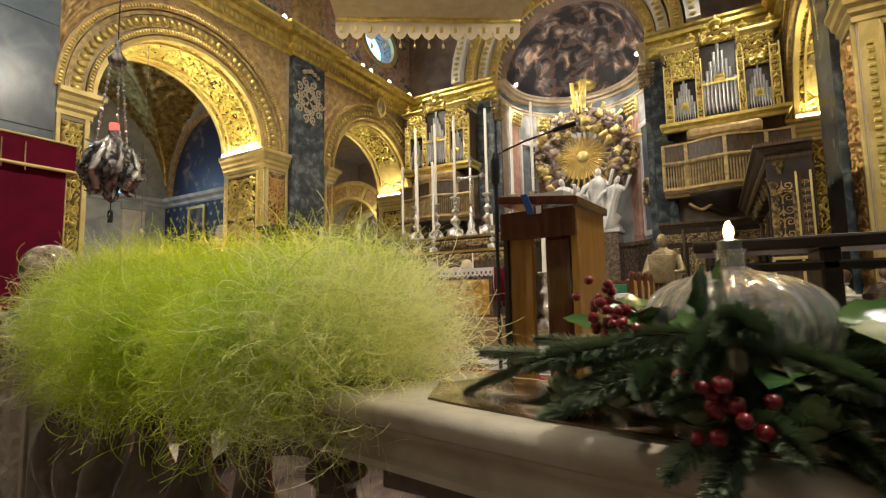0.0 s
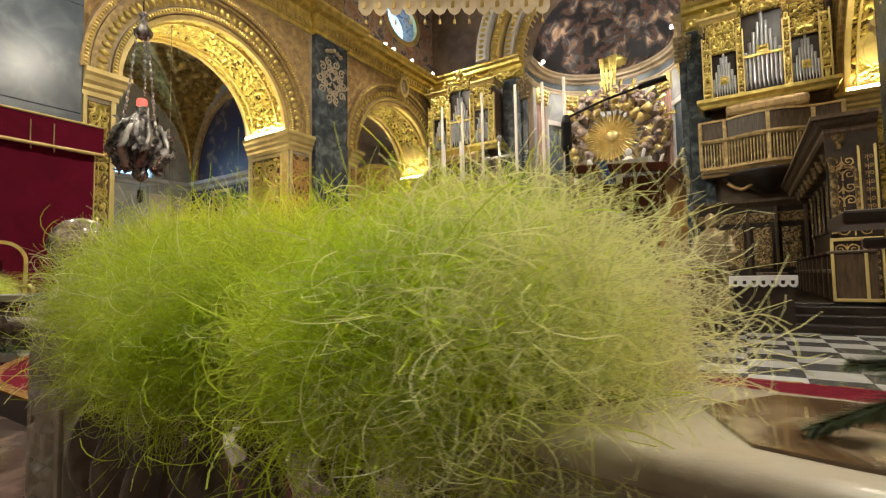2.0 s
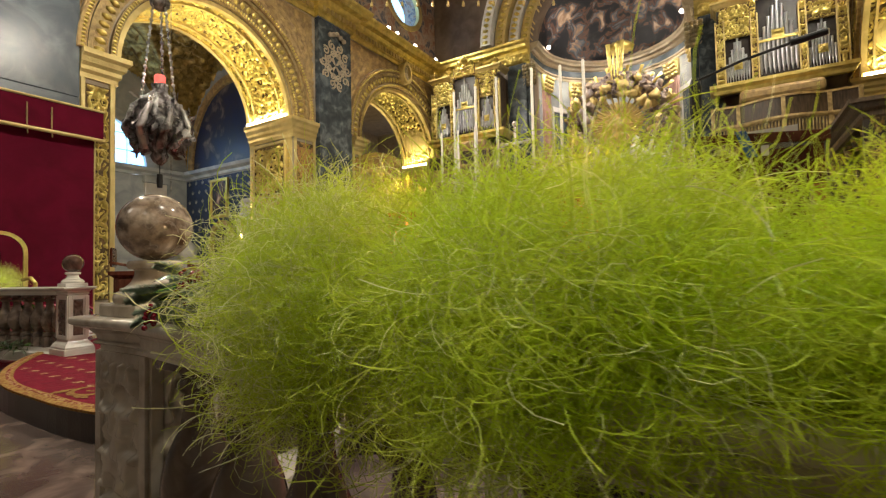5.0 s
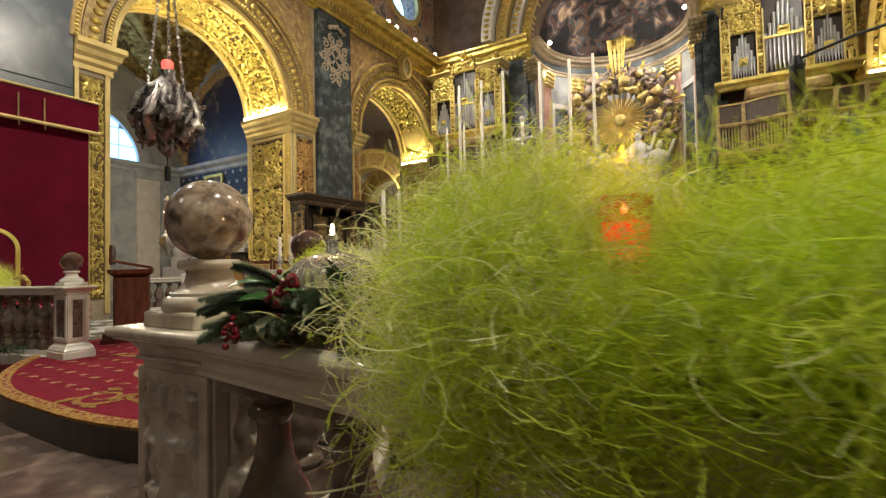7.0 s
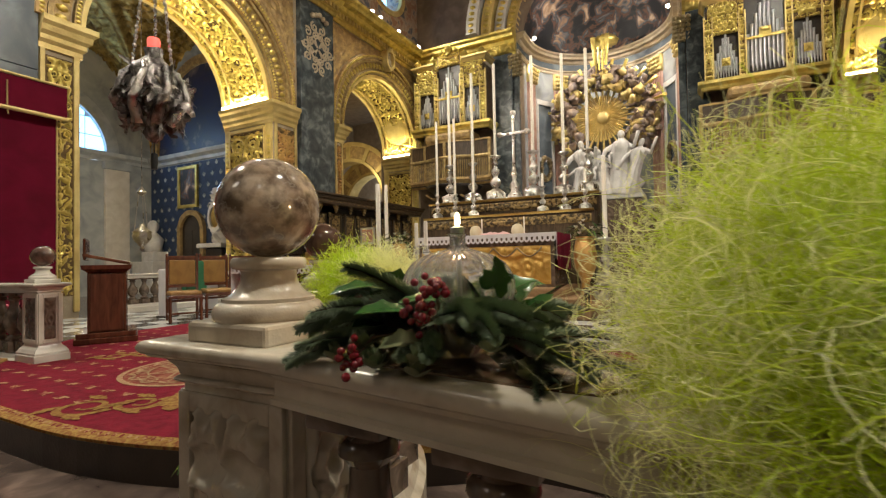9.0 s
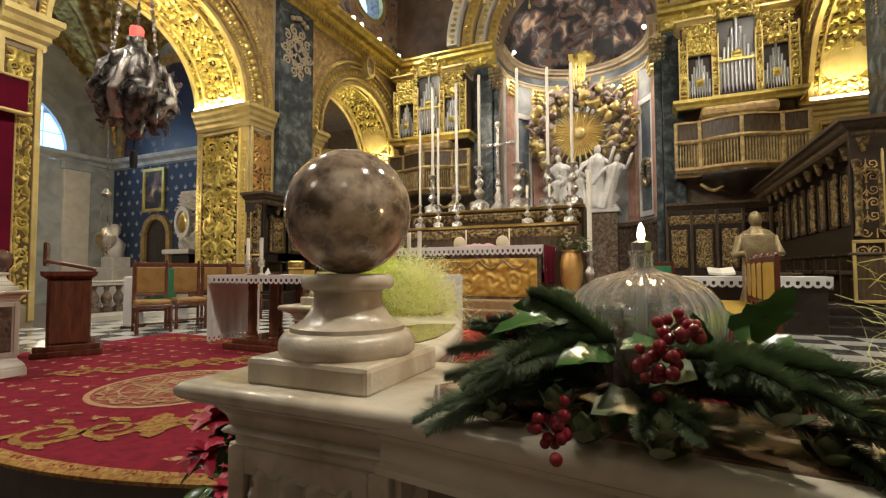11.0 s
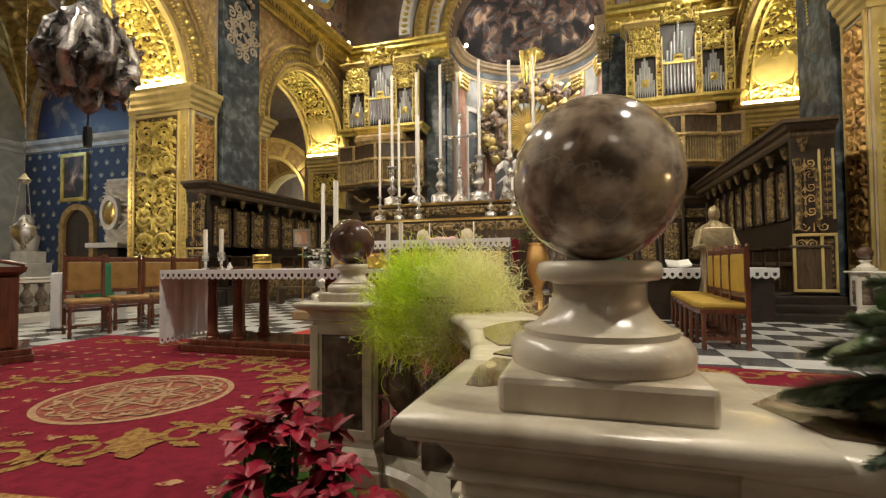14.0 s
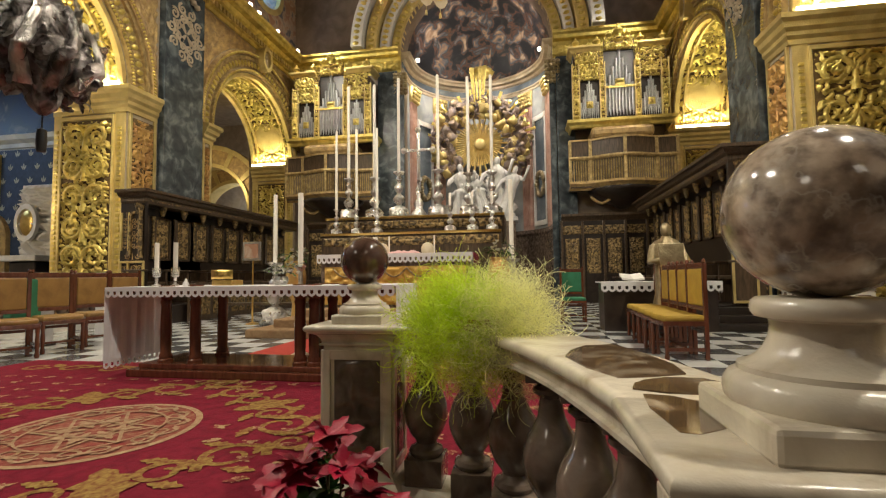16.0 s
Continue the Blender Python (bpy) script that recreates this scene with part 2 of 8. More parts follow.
def sprout(name, c1, c2):
    """Thin stems that let light through."""
    m = mat(name, c1, c2, 5.0, 0.5)
    nt = m.node_tree
    b = nt.nodes["Principled BSDF"]
    tr = nt.nodes.new("ShaderNodeBsdfTranslucent")
    geo = nt.nodes.new("ShaderNodeNewGeometry")
    tone = nt.nodes.new("ShaderNodeMapRange")
    tone.inputs[3].default_value, tone.inputs[4].default_value = 0.72, 1.28
    nt.links.new(geo.outputs["Random Per Island"], tone.inputs[0])
    vary = nt.nodes.new("ShaderNodeHueSaturation")
    nt.links.new(tone.outputs[0], vary.inputs["Value"])
    nt.links.new(b.inputs["Base Color"].links[0].from_socket, vary.inputs["Color"])
    nt.links.new(vary.outputs[0], b.inputs["Base Color"])
    mx = nt.nodes.new("ShaderNodeMixShader")
    mx.inputs[0].default_value = 0.46
    nt.links.new(b.inputs["Base Color"].links[0].from_socket, tr.inputs[0])
    nt.links.new(b.outputs[0], mx.inputs[1])
    nt.links.new(tr.outputs[0], mx.inputs[2])
    nt.links.new(mx.outputs[0], nt.nodes["Material Output"].inputs[0])
    return m


GRASS = sprout("pale_green_sprouts", (0.56, 0.72, 0.03), (0.76, 0.84, 0.12))
GRASSP = sprout("bleached_sprouts", (0.85, 0.86, 0.36), (0.95, 0.93, 0.62))
FIR = mat("fir_needles", (0.10, 0.145, 0.08), (0.24, 0.31, 0.19), 9.0, 0.5, 0, 0.0)
HOLLY = mat("holly_leaf_green", (0.03, 0.09, 0.025), (0.09, 0.17, 0.035), 7.0, 0.22, 0, 0.1, 60, coat=0.3)
BERRY = mat("red_berry", (0.20, 0.004, 0.012), (0.14, 0.003, 0.010), 5.0, 0.25, 0, 0.0, coat=0.4)
POINS = mat("poinsettia_red", (0.36, 0.006, 0.035), (0.20, 0.004, 0.018), 6.0, 0.45, 0, 0.2, 60)
TWIG = mat("brown_twig", (0.08, 0.045, 0.02), (0.13, 0.08, 0.04), 9.0, 0.8, 0, 0.3, 60)
TERRA = mat("terracotta_pot", (0.28, 0.11, 0.05), (0.20, 0.08, 0.04), 5.0, 0.8, 0, 0.2, 60)
BLACKP = mat("black_plastic", (0.012, 0.012, 0.013), (0.02, 0.02, 0.02), 5.0, 0.4, 0, 0.0)
BLUET = mat("blue_tape", (0.03, 0.12, 0.42), (0.03, 0.10, 0.36), 5.0, 0.4)
PAPER = mat("white_paper", (0.75, 0.73, 0.68), (0.68, 0.66, 0.60), 5.0, 0.8)
PINKC = mat("pale_pink_cloth", (0.72, 0.45, 0.44), (0.62, 0.36, 0.36), 5.0, 0.8)

def clouded_marble(name):
    """Polished breccia: pale clouds and brown depths broken by faint veins."""
    m = mat(name, (0.13, 0.085, 0.055), (0.60, 0.54, 0.46), 7.0, 0.14, 0, 0.02, 50, c3=(0.34, 0.27, 0.21), detail=9, coat=0.5, sharp=(0.34, 0.64))
    nt = m.node_tree
    b = nt.nodes["Principled BSDF"]
    base = b.inputs["Base Color"].links[0].from_socket
    tc = nt.nodes.new("ShaderNodeTexCoord")
    nz = nt.nodes.new("ShaderNodeTexNoise")
    nz.inputs["Scale"].default_value, nz.inputs["Detail"].default_value = 38.0, 10.0
    nt.links.new(tc.outputs["Object"], nz.inputs[0])
    ov = nt.nodes.new("ShaderNodeMix")
    ov.data_type, ov.blend_type = "RGBA", "OVERLAY"
    ov.inputs[0].default_value = 0.85
    cr = nt.nodes.new("ShaderNodeValToRGB")
    cr.color_ramp.elements[0].position, cr.color_ramp.elements[1].position = 0.36, 0.64
    cr.color_ramp.elements[0].color, cr.color_ramp.elements[1].color = (0.22, 0.20, 0.19, 1), (0.78, 0.76, 0.74, 1)
    nt.links.new(nz.outputs[0], cr.inputs[0])
    nt.links.new(base, ov.inputs[6])
    nt.links.new(cr.outputs[0], ov.inputs[7])
    wob = nt.nodes.new("ShaderNodeVectorMath")
    wob.operation = "MULTIPLY_ADD"
    wob.inputs[1].default_value = (0.10, 0.10, 0.10)
    nt.links.new(nz.outputs[1], wob.inputs[0])
    nt.links.new(tc.outputs["Object"], wob.inputs[2])
    vo = nt.nodes.new("ShaderNodeTexVoronoi")
    vo.feature = "DISTANCE_TO_EDGE"
    vo.inputs["Scale"].default_value = 7.0
    nt.links.new(wob.outputs[0], vo.inputs["Vector"])
    vr = nt.nodes.new("ShaderNodeMapRange")
    vr.inputs[1].default_value, vr.inputs[2].default_value, vr.inputs[3].default_value, vr.inputs[4].default_value = 0.0, 0.035, 0.45, 0.0
    nt.links.new(vo.outputs["Distance"], vr.inputs[0])
    mx = nt.nodes.new("ShaderNodeMix")
    mx.data_type = "RGBA"
    mx.inputs[7].default_value = (0.46, 0.40, 0.33, 1)
    nt.links.new(vr.outputs[0], mx.inputs[0])
    nt.links.new(ov.outputs[2], mx.inputs[6])
    nt.links.new(mx.outputs[2], b.inputs["Base Color"])
    return m


BALLM = clouded_marble("mottled_ball_marble")
GLASS = glassy("clear_glass", (0.97, 0.96, 0.94), 0.03)
GLASS.node_tree.nodes["Principled BSDF"].inputs["IOR"].default_value = 1.6
GLASS.node_tree.nodes["Principled BSDF"].inputs["Coat Weight"].default_value = 0.6
GLASS.node_tree.nodes["Principled BSDF"].inputs["Transmission Weight"].default_value = 0.9
GLASSR = glassy("red_glass", (0.95, 0.16, 0.10))
ENDM = mat("umber_end_wall", (0.16, 0.115, 0.08), (0.26, 0.20, 0.15), 2.0, 0.4, 0, 0.2, 20)
PANE = glow("window_daylight_pane", (0.30, 0.60, 1.0), 2.6)
SPOTG = glow("spotlight_lens", (1.0, 0.86, 0.66), 22)
FLAME = glow("candle_flame", (1.0, 0.74, 0.40), 14)
STRIP = glow("warm_light_strip", (1.0, 0.84, 0.50), 12)
REDG = glow("lit_red_lamp_glass", (1.0, 0.13, 0.10), 1.1)

# ---- building helpers ----


def part(name, bm, m, parent=None, label="", smooth=None):
    me = bpy.data.meshes.new(name)
    bmesh.ops.recalc_face_normals(bm, faces=bm.faces)
    bm.to_mesh(me)
    bm.free()
    me.materials.append(m)
    if smooth is not None:
        me.shade_smooth()
        if smooth > 0:
            me.set_sharp_from_angle(angle=radians(smooth))
    ob = new(name, me)
    if parent:
        ob.parent = parent
        ob.matrix_parent_inverse = parent.matrix_basis.inverted()
    if label:
        ob["label"] = label
    return ob


def thing(name, label, category, at=(0, 0, 0), group="", kind=""):
    ob = new(name)
    ob.empty_display_size = 0.1
    ob.location = at
    return tagged(ob, label, category, group, kind)


def B():
    return bmesh.new()


def box(bm, x0, y0, z0, x1, y1, z1, bevel=0.0):
    m = Matrix.Translation(((x0 + x1) / 2, (y0 + y1) / 2, (z0 + z1) / 2)) @ Matrix.Diagonal((abs(x1 - x0), abs(y1 - y0), abs(z1 - z0), 1))
    r = bmesh.ops.create_cube(bm, size=1, matrix=m)
    if bevel:
        es = {e for v in r["verts"] for e in v.link_edges}
        bmesh.ops.bevel(bm, geom=list(es), offset=bevel, segments=2, affect="EDGES", profile=0.5)
    return bm


def bx(*a, **k):
    return box(B(), *a, **k)


def lathe(bm, prof, seg=24, at=(0, 0, 0), lobes=0, depth=0.0):
    """Turns a profile of (radius, height) round the upright axis; lobes cut flutes or gadroons."""
    rings = []
    for r, z in prof:
        ring = []
        for i in range(seg):
            a = 2 * math.pi * i / seg
            q = r * (1 + depth * math.cos(lobes * a)) if lobes else r
            ring.append(bm.verts.new((at[0] + q * math.cos(a), at[1] + q * math.sin(a), at[2] + z)))
        rings.append(ring)
    for a, b in zip(rings, rings[1:]):
        for i in range(seg):
            bm.faces.new((a[i], a[(i + 1) % seg], b[(i + 1) % seg], b[i]))
    bm.faces.new(rings[0][::-1])
    bm.faces.new(rings[-1])
    return bm


def lt(prof, seg=24, at=(0, 0, 0), **k):
    return lathe(B(), prof, seg, at, **k)


def tube(bm, pts, r, seg=6, r1=None):
    pts = [Vector(p) for p in pts]
    rings = []
    for i, p in enumerate(pts):
        d = (pts[min(i + 1, len(pts) - 1)] - pts[max(i - 1, 0)]).normalized()
        u = d.orthogonal().normalized()
        if abs(d.z) < 0.98:
            u = d.cross(Vector((0, 0, 1))).normalized()
        w = d.cross(u)
        k = r if r1 is None else r + (r1 - r) * i / max(1, len(pts) - 1)
        rings.append([bm.verts.new(p + k * (math.cos(2 * math.pi * j / seg) * u + math.sin(2 * math.pi * j / seg) * w)) for j in range(seg)])
    for a, b in zip(rings, rings[1:]):
        for j in range(seg):
            bm.faces.new((a[j], a[(j + 1) % seg], b[(j + 1) % seg], b[j]))
    bm.faces.new(rings[0][::-1])
    bm.faces.new(rings[-1])
    return bm


def sweep(bm, prof, path, closed=False):
    """A moulding: profile of (outwards, up) carried along a level path of (x, y, z), outwards to the path's right hand."""
    n = len(path)
    P = [Vector(p) for p in path]
    rows = []
    for i in range(n):
        a = P[i] - P[i - 1] if (i or closed) else P[1] - P[0]
        b = P[(i + 1) % n] - P[i] if (i < n - 1 or closed) else P[-1] - P[-2]
        na, nb = Vector((a.y, -a.x, 0)).normalized(), Vector((b.y, -b.x, 0)).normalized()
        nn = (na + nb).normalized()
        k = 1 / max(0.35, nn.dot(na))
        rows.append([bm.verts.new(P[i] + nn * (u * k) + Vector((0, 0, v))) for u, v in prof])
    m = len(prof)
    for i in range(n if closed else n - 1):
        a, b = rows[i], rows[(i + 1) % n]
        for j in range(m):
            bm.faces.new((a[j], a[(j + 1) % m], b[(j + 1) % m], b[j]))
    if not closed:
        bm.faces.new(rows[0][::-1])
        bm.faces.new(rows[-1])
    return bm


def archband(bm, place, r0, r1, d0, d1, n=32, a0=0.0, a1=math.pi, legs=0.0):
    """A ring of stone over an opening; place(u, v, d) maps across, up and into the wall."""
    st = []
    if legs:
        st.append((r0, -legs, r1, -legs))
    for i in range(n + 1):
        a = a0 + (a1 - a0) * i / n
        st.append((r0 * math.cos(a), r0 * math.sin(a), r1 * math.cos(a), r1 * math.sin(a)))
    if legs:
        st.append((-r0, -legs, -r1, -legs))
    rows = [[bm.verts.new(place(u, v, d)) for u, v, d in ((p, q, d0), (s, t, d0), (s, t, d1), (p, q, d1))] for p, q, s, t in st]
    for a, b in zip(rows, rows[1:]):
        for j in range(4):
            bm.faces.new((a[j], a[(j + 1) % 4], b[(j + 1) % 4], b[j]))
    bm.faces.new(rows[0][::-1])
    bm.faces.new(rows[-1])
    return bm


def spandrel(bm, place, u0, u1, vtop, r, d0, d1, n=32, legs=0.0):
    """The wall over an arch of radius r, from u0 to u1 and up to vtop above the springing."""
    angs = sorted([math.pi * i / n for i in range(n + 1)] + [math.atan2(vtop, u1), math.atan2(vtop, u0)])
    arc = [(r * math.cos(a), r * math.sin(a)) for a in angs]
    top = []
    for a in angs:
        c, s = math.cos(a), math.sin(a)
        k = min(vtop / s if s > 1e-6 else 1e9, (u1 / c) if c > 1e-6 else (u0 / c if c < -1e-6 else 1e9))
        top.append((k * c, k * s))
    if legs:
        arc, top = [(r, -legs)] + arc + [(-r, -legs)], [(u1, -legs)] + top + [(u0, -legs)]
    rows = [[bm.verts.new(place(u, v, d)) for (u, v), d in ((p, d0), (q, d0), (q, d1), (p, d1))] for p, q in zip(arc, top)]
    for a, b in zip(rows, rows[1:]):
        for j in range(4):
            bm.faces.new((a[j], a[(j + 1) % 4], b[(j + 1) % 4], b[j]))
    bm.faces.new(rows[0][::-1])
    bm.faces.new(rows[-1])
    return bm


def carve(u, v, s, k=1.0):
    """Height of scrolling foliage, mirrored about u = 0, between 0 and 1."""
    a = abs(u)
    n1 = noise.noise((a * 2.1 * k, v * 2.1 * k, s))
    n2 = noise.noise((a * 5.0 * k + 7, v * 5.0 * k, s + 3))
    w = math.sin(10.0 * n1 + 2.2 * n2 + 1.3 * math.sin(v * 3.1 * k))
    f = noise.noise((a * 14 * k, v * 14 * k, s + 9))
    w = 0.5 + 0.5 * w
    w = w * w * (3 - 2 * w)
    return max(0.0, 0.06 + 0.86 * w + 0.22 * f)


def relief(bm, place, u0, u1, v0, v1, depth, nu, nv, seed, k=1.0, edge=0.06):
    """A carved field; place(u, v, h) maps it into the world."""
    uc = (u0 + u1) / 2
    g = []
    for j in range(nv + 1):
        row = []
        for i in range(nu + 1):
            u, v = u0 + (u1 - u0) * i / nu, v0 + (v1 - v0) * j / nv
            m = min(u - u0, u1 - u, v - v0, v1 - v) / edge
            row.append(bm.verts.new(place(u, v, depth * carve(u - uc, v, seed, k) * max(0, min(1, m)))))
        g.append(row)
    for j in range(nv):
        for i in range(nu):
            bm.faces.new((g[j][i], g[j][i + 1], g[j + 1][i + 1], g[j + 1][i]))
    return bm


def half_tube(bm, place, pts, r0, r1):
    """A rounded raised band along a curve on a carved surface."""
    rows = []
    n = len(pts)
    for i, (u, v) in enumerate(pts):
        a, b = pts[max(0, i - 1)], pts[min(n - 1, i + 1)]
        tu, tv = b[0] - a[0], b[1] - a[1]
        k = math.hypot(tu, tv) or 1.0
        r = r0 + (r1 - r0) * i / (n - 1)
        rows.append([bm.verts.new(place(u - tv / k * r * c, v + tu / k * r * c, r * s)) for c, s in ((-1, 0), (-0.7, 0.7), (0, 1), (0.7, 0.7), (1, 0))])
    for a, b in zip(rows, rows[1:]):
        for j in range(4):
            bm.faces.new((a[j], a[j + 1], b[j + 1], b[j]))


def scrollwork(bm, place, u0, u1, v0, v1, levels, thick=0.16, turns=1.6, h=0.0):
    """Mirrored acanthus scrolls climbing a panel."""
    uc, W, lev = (u0 + u1) / 2, (u1 - u0) / 2, (v1 - v0) / levels
    pl = lambda u, v, q: place(u, v, q + h)
    for i in range(levels):
        zc = v0 + lev * (i + 0.5)
        R = min(W * 0.46, lev * 0.46)
        up = 1 if i % 2 else -1
        for sg in (-1, 1):
            c = (uc + sg * W * 0.5, zc)
            pts = []
            for k in range(27):
                f = k / 26
                a = (math.pi if sg > 0 else 0.0) - sg * up * turns * 2 * math.pi * f
                q = R * (1.0 - 0.82 * f)
                pts.append((c[0] + q * math.cos(a), c[1] + q * math.sin(a)))
            half_tube(bm, pl, pts, R * thick, R * thick * 0.6)
            for k in (3, 7, 11, 15):
                a, b = pts[k], pts[k + 1]
                o = (a[0] - c[0], a[1] - c[1])
                d = math.hypot(*o) or 1
                tip = (a[0] + o[0] / d * R * 0.30 + (b[0] - a[0]) * 1.4, a[1] + o[1] / d * R * 0.30 + (b[1] - a[1]) * 1.4)
                half_tube(bm, pl, [a, ((a[0] + tip[0]) / 2 + (b[0] - a[0]) * 0.3, (a[1] + tip[1]) / 2 + (b[1] - a[1]) * 0.3), tip], R * thick * 1.1, R * 0.03)
        half_tube(bm, pl, [(uc, zc - lev * 0.5), (uc, zc - lev * 0.2), (uc, zc + lev * 0.1), (uc, zc + lev * 0.42)], R * thick * 1.5, R * 0.04)
    return bm


def ground_board(place, u0, u1, v0, v1, h, nv=1):
    """A thin board that closes the recesses of a carving."""
    bm = B()
    rows = [[bm.verts.new(place(u, v0 + (v1 - v0) * j / nv, q)) for u, q in ((u0, 0), (u0, h), (u1, h), (u1, 0))] for j in range(nv + 1)]
    for a, b in zip(rows, rows[1:]):
        for j in range(4):
            bm.faces.new((a[j], a[(j + 1) % 4], b[(j + 1) % 4], b[j]))
    return bm


def struct(name, label, category, bm, m, smooth=None):
    return tagged(part(name, bm, m, None, "", smooth), label, category, "", "structure")


CORNICE = [(0, 0), (0.06, 0), (0.08, 0.10), (0.13, 0.13), (0.14, 0.34), (0.22, 0.40), (0.27, 0.52), (0.46, 0.55), (0.48, 0.66), (0.56, 0.72), (0.58, 0.80), (0, 0.80)]

# ---- structure: floors ----
ZF = 0.20                                 # sanctuary floor
RAIL = 0.975                              # top of the balustrade
struct("floor_nave", "worn brown mottled marble nave floor, polished", "floor", bx(-26, -10, -0.3, 8, 24, 0.0), FLOORM)


def edge_curve(x):
    """The bowed front of the sanctuary step."""
    return min(2.32, 1.30 + (0.165 if x < -5.75 else 0.146) * max(0.0, abs(x + 5.75) - 0.3) ** 2)


bm = B()
xs = [-8.55 + 6.2 * i / 40 for i in range(41)]
front = [(x, edge_curve(x)) for x in xs]
poly = front + [(-2.35, 2.35), (1.9, 1.75), (1.9, YE - 0.02), (-12.1, YE - 0.02), (-12.1, 2.6), (-8.55, 2.6)]
vs = [bm.verts.new((x, y, ZF - 0.012)) for x, y in poly]
f = bm.faces.new(vs)
r = bmesh.ops.extrude_face_region(bm, geom=[f])
bmesh.ops.translate(bm, vec=(0, 0, -0.19), verts=[v for v in r["geom"] if isinstance(v, bmesh.types.BMVert)])
floor_sanct = struct("floor_sanctuary", "raised dark marble sanctuary step", "floor", bm, BLACKW)

# ---- structure: side walls with two arches each ----


def side_wall(sx, xw, dy, tag):
    """One nave wall: pier, wide arch, gilded pier, dark pilaster, narrow arch. sx points into the wall."""
    def at(yc, zs):
        return lambda u, v, d: Vector((xw + sx * d, yc + u, zs + v))
    T = 2.0
    c1, s1, r1 = 6.95 + dy, 5.62 if sx < 0 else 6.08, 2.35
    c2, s2, r2 = (14.72, 5.64, 2.50) if sx < 0 else (14.70, 6.12, 2.40)
    T2 = 1.8
    bm = B()
    for y0, y1, th in ((-9.6, c1 - r1, T), (c1 + r1, c2 - r2, T), (c2 + r2, YE, T2)):
        box(bm, xw, y0, 0, xw + sx * th, y1, s1 - 0.02)
    spandrel(bm, at(c1, s1), -12.0, 4.03, ZE0 - s1, r1, 0, T)
    spandrel(bm, at(c2, s2), c1 + 4.03 - c2, YE - c2, ZE0 - s2, r2, 0, T2, legs=s2 - s1 + 0.02)
    struct("wall_%s" % tag, "carved buff stone nave wall with two round arches", "wall", bm, STONE)
    # wall above the cornice, pierced by round windows
    bm = B()
    cz = 11.75
    wy = (c1 - 0.2, c2 + 0.3)
    lim = (-9.6, (c1 + c2) / 2, YE)
    for k, y in enumerate(wy):
        n = 24
        rows = []
        for i in range(n + 1):
            a = 2 * math.pi * i / n
            cx, sz = math.cos(a), math.sin(a)
            m = max(abs(cx), abs(sz))
            ox = (lim[k + 1] - y if cx > 0 else y - lim[k]) * cx / m
            oz = (1.6 if sz > 0 else cz - ZE1) * sz / m
            rows.append([bm.verts.new((xw + sx * d, y + p, cz + q)) for p, q, d in ((1.0 * cx, 0.8 * sz, 0), (ox, oz, 0), (ox, oz, 0.9), (1.0 * cx, 0.8 * sz, 0.9))])
        for a, b in zip(rows, rows[1:]):
            for j in range(4):
                bm.faces.new((a[j], a[(j + 1) % 4], b[(j + 1) % 4], b[j]))
        w = thing("window_%d" % (k + 1 + (2 if sx > 0 else 0)), "oval clerestory window with leaded panes of blue daylight", "window", (xw, y, cz), "", "structure")
        for i in range(4):
            for j in range(3):
                part("pane", bx(xw + sx * 0.70, y - 1.0 + 0.5 * i + 0.012, cz - 0.8 + 0.533 * j + 0.012, xw + sx * 0.72, y - 0.5 + 0.5 * i - 0.012, cz - 0.8 + 0.533 * (j + 1) - 0.012), PANE, w)
        fr = B()
        archband(fr, at(y, cz), 0.98, 1.22, -0.06, 0.1, 32, 0, 2 * math.pi)
        for v in fr.verts:
            v.co.z = cz + (v.co.z - cz) * 0.82
        part("window_frame", fr, GOLDP, w, "gilded oval moulding", 30)
    struct("wall_upper_%s" % tag, "painted upper wall above the cornice with dark figures", "wall", bm, FIGP)
    # entablature
    bm = B()
    path = [(xw, -9.6, ZE0), (xw, YE + 0.02, ZE0)]
    y2a, y2b = 10.2 + dy, 11.64 + dy
    pr = -sx * 0.18
    path = [(xw, -9.6, ZE0), (xw, y2a, ZE0), (xw + pr, y2a, ZE0), (xw + pr, y2b, ZE0), (xw, y2b, ZE0), (xw, YE - 0.02, ZE0)]
    if sx > 0:
        path = path[::-1]
    sweep(bm, CORNICE, path)
    struct("cornice_%s" % tag, "gilded entablature cornice running along the nave wall", "cornice", bm, GOLD)
    # row of small carved leaves under the cornice
    bm = B()
    n = 110
    for i in range(n):
        y = -2 + (YE - 0.6 + 2) * i / n
        p = pr if y2a - 0.05 < y < y2b + 0.05 else 0
        box(bm, xw + p - sx * 0.14, y, ZE0 + 0.16, xw + p - sx * 0.19, y + 0.10, ZE0 + 0.32, 0.015)
    struct("cornice_leaves_%s" % tag, "row of gilded carved leaves on the frieze", "trim", bm, GOLDP)
    # archivolts: three stepped rings with carved band between
    for c, s, r, w, tg, legs, T_ in ((c1, s1, r1, 0.72, "wide", 0.0, T), (c2, s2, r2, 0.67, "narrow", s2 - s1, T2)):
        a = thing("arch_trim_%s" % tg, "stepped gilded archivolt with carved bands over the arch", "archivolt", (xw, c, s), "", "structure")
        for k, (f0, f1, d) in enumerate(((0.0, 0.16, 0.10), (0.22, 0.62, 0.05), (0.62, 0.74, 0.12), (0.78, 1.0, 0.16))):
            part("ring", archband(B(), at(c, s), r + w * f0, r + w * f1, -d, 0.02, 48, legs=legs), GOLDA if k != 3 else GOLDB, a, smooth=30)
        bm = B()
        n = int(38 * r / 2)
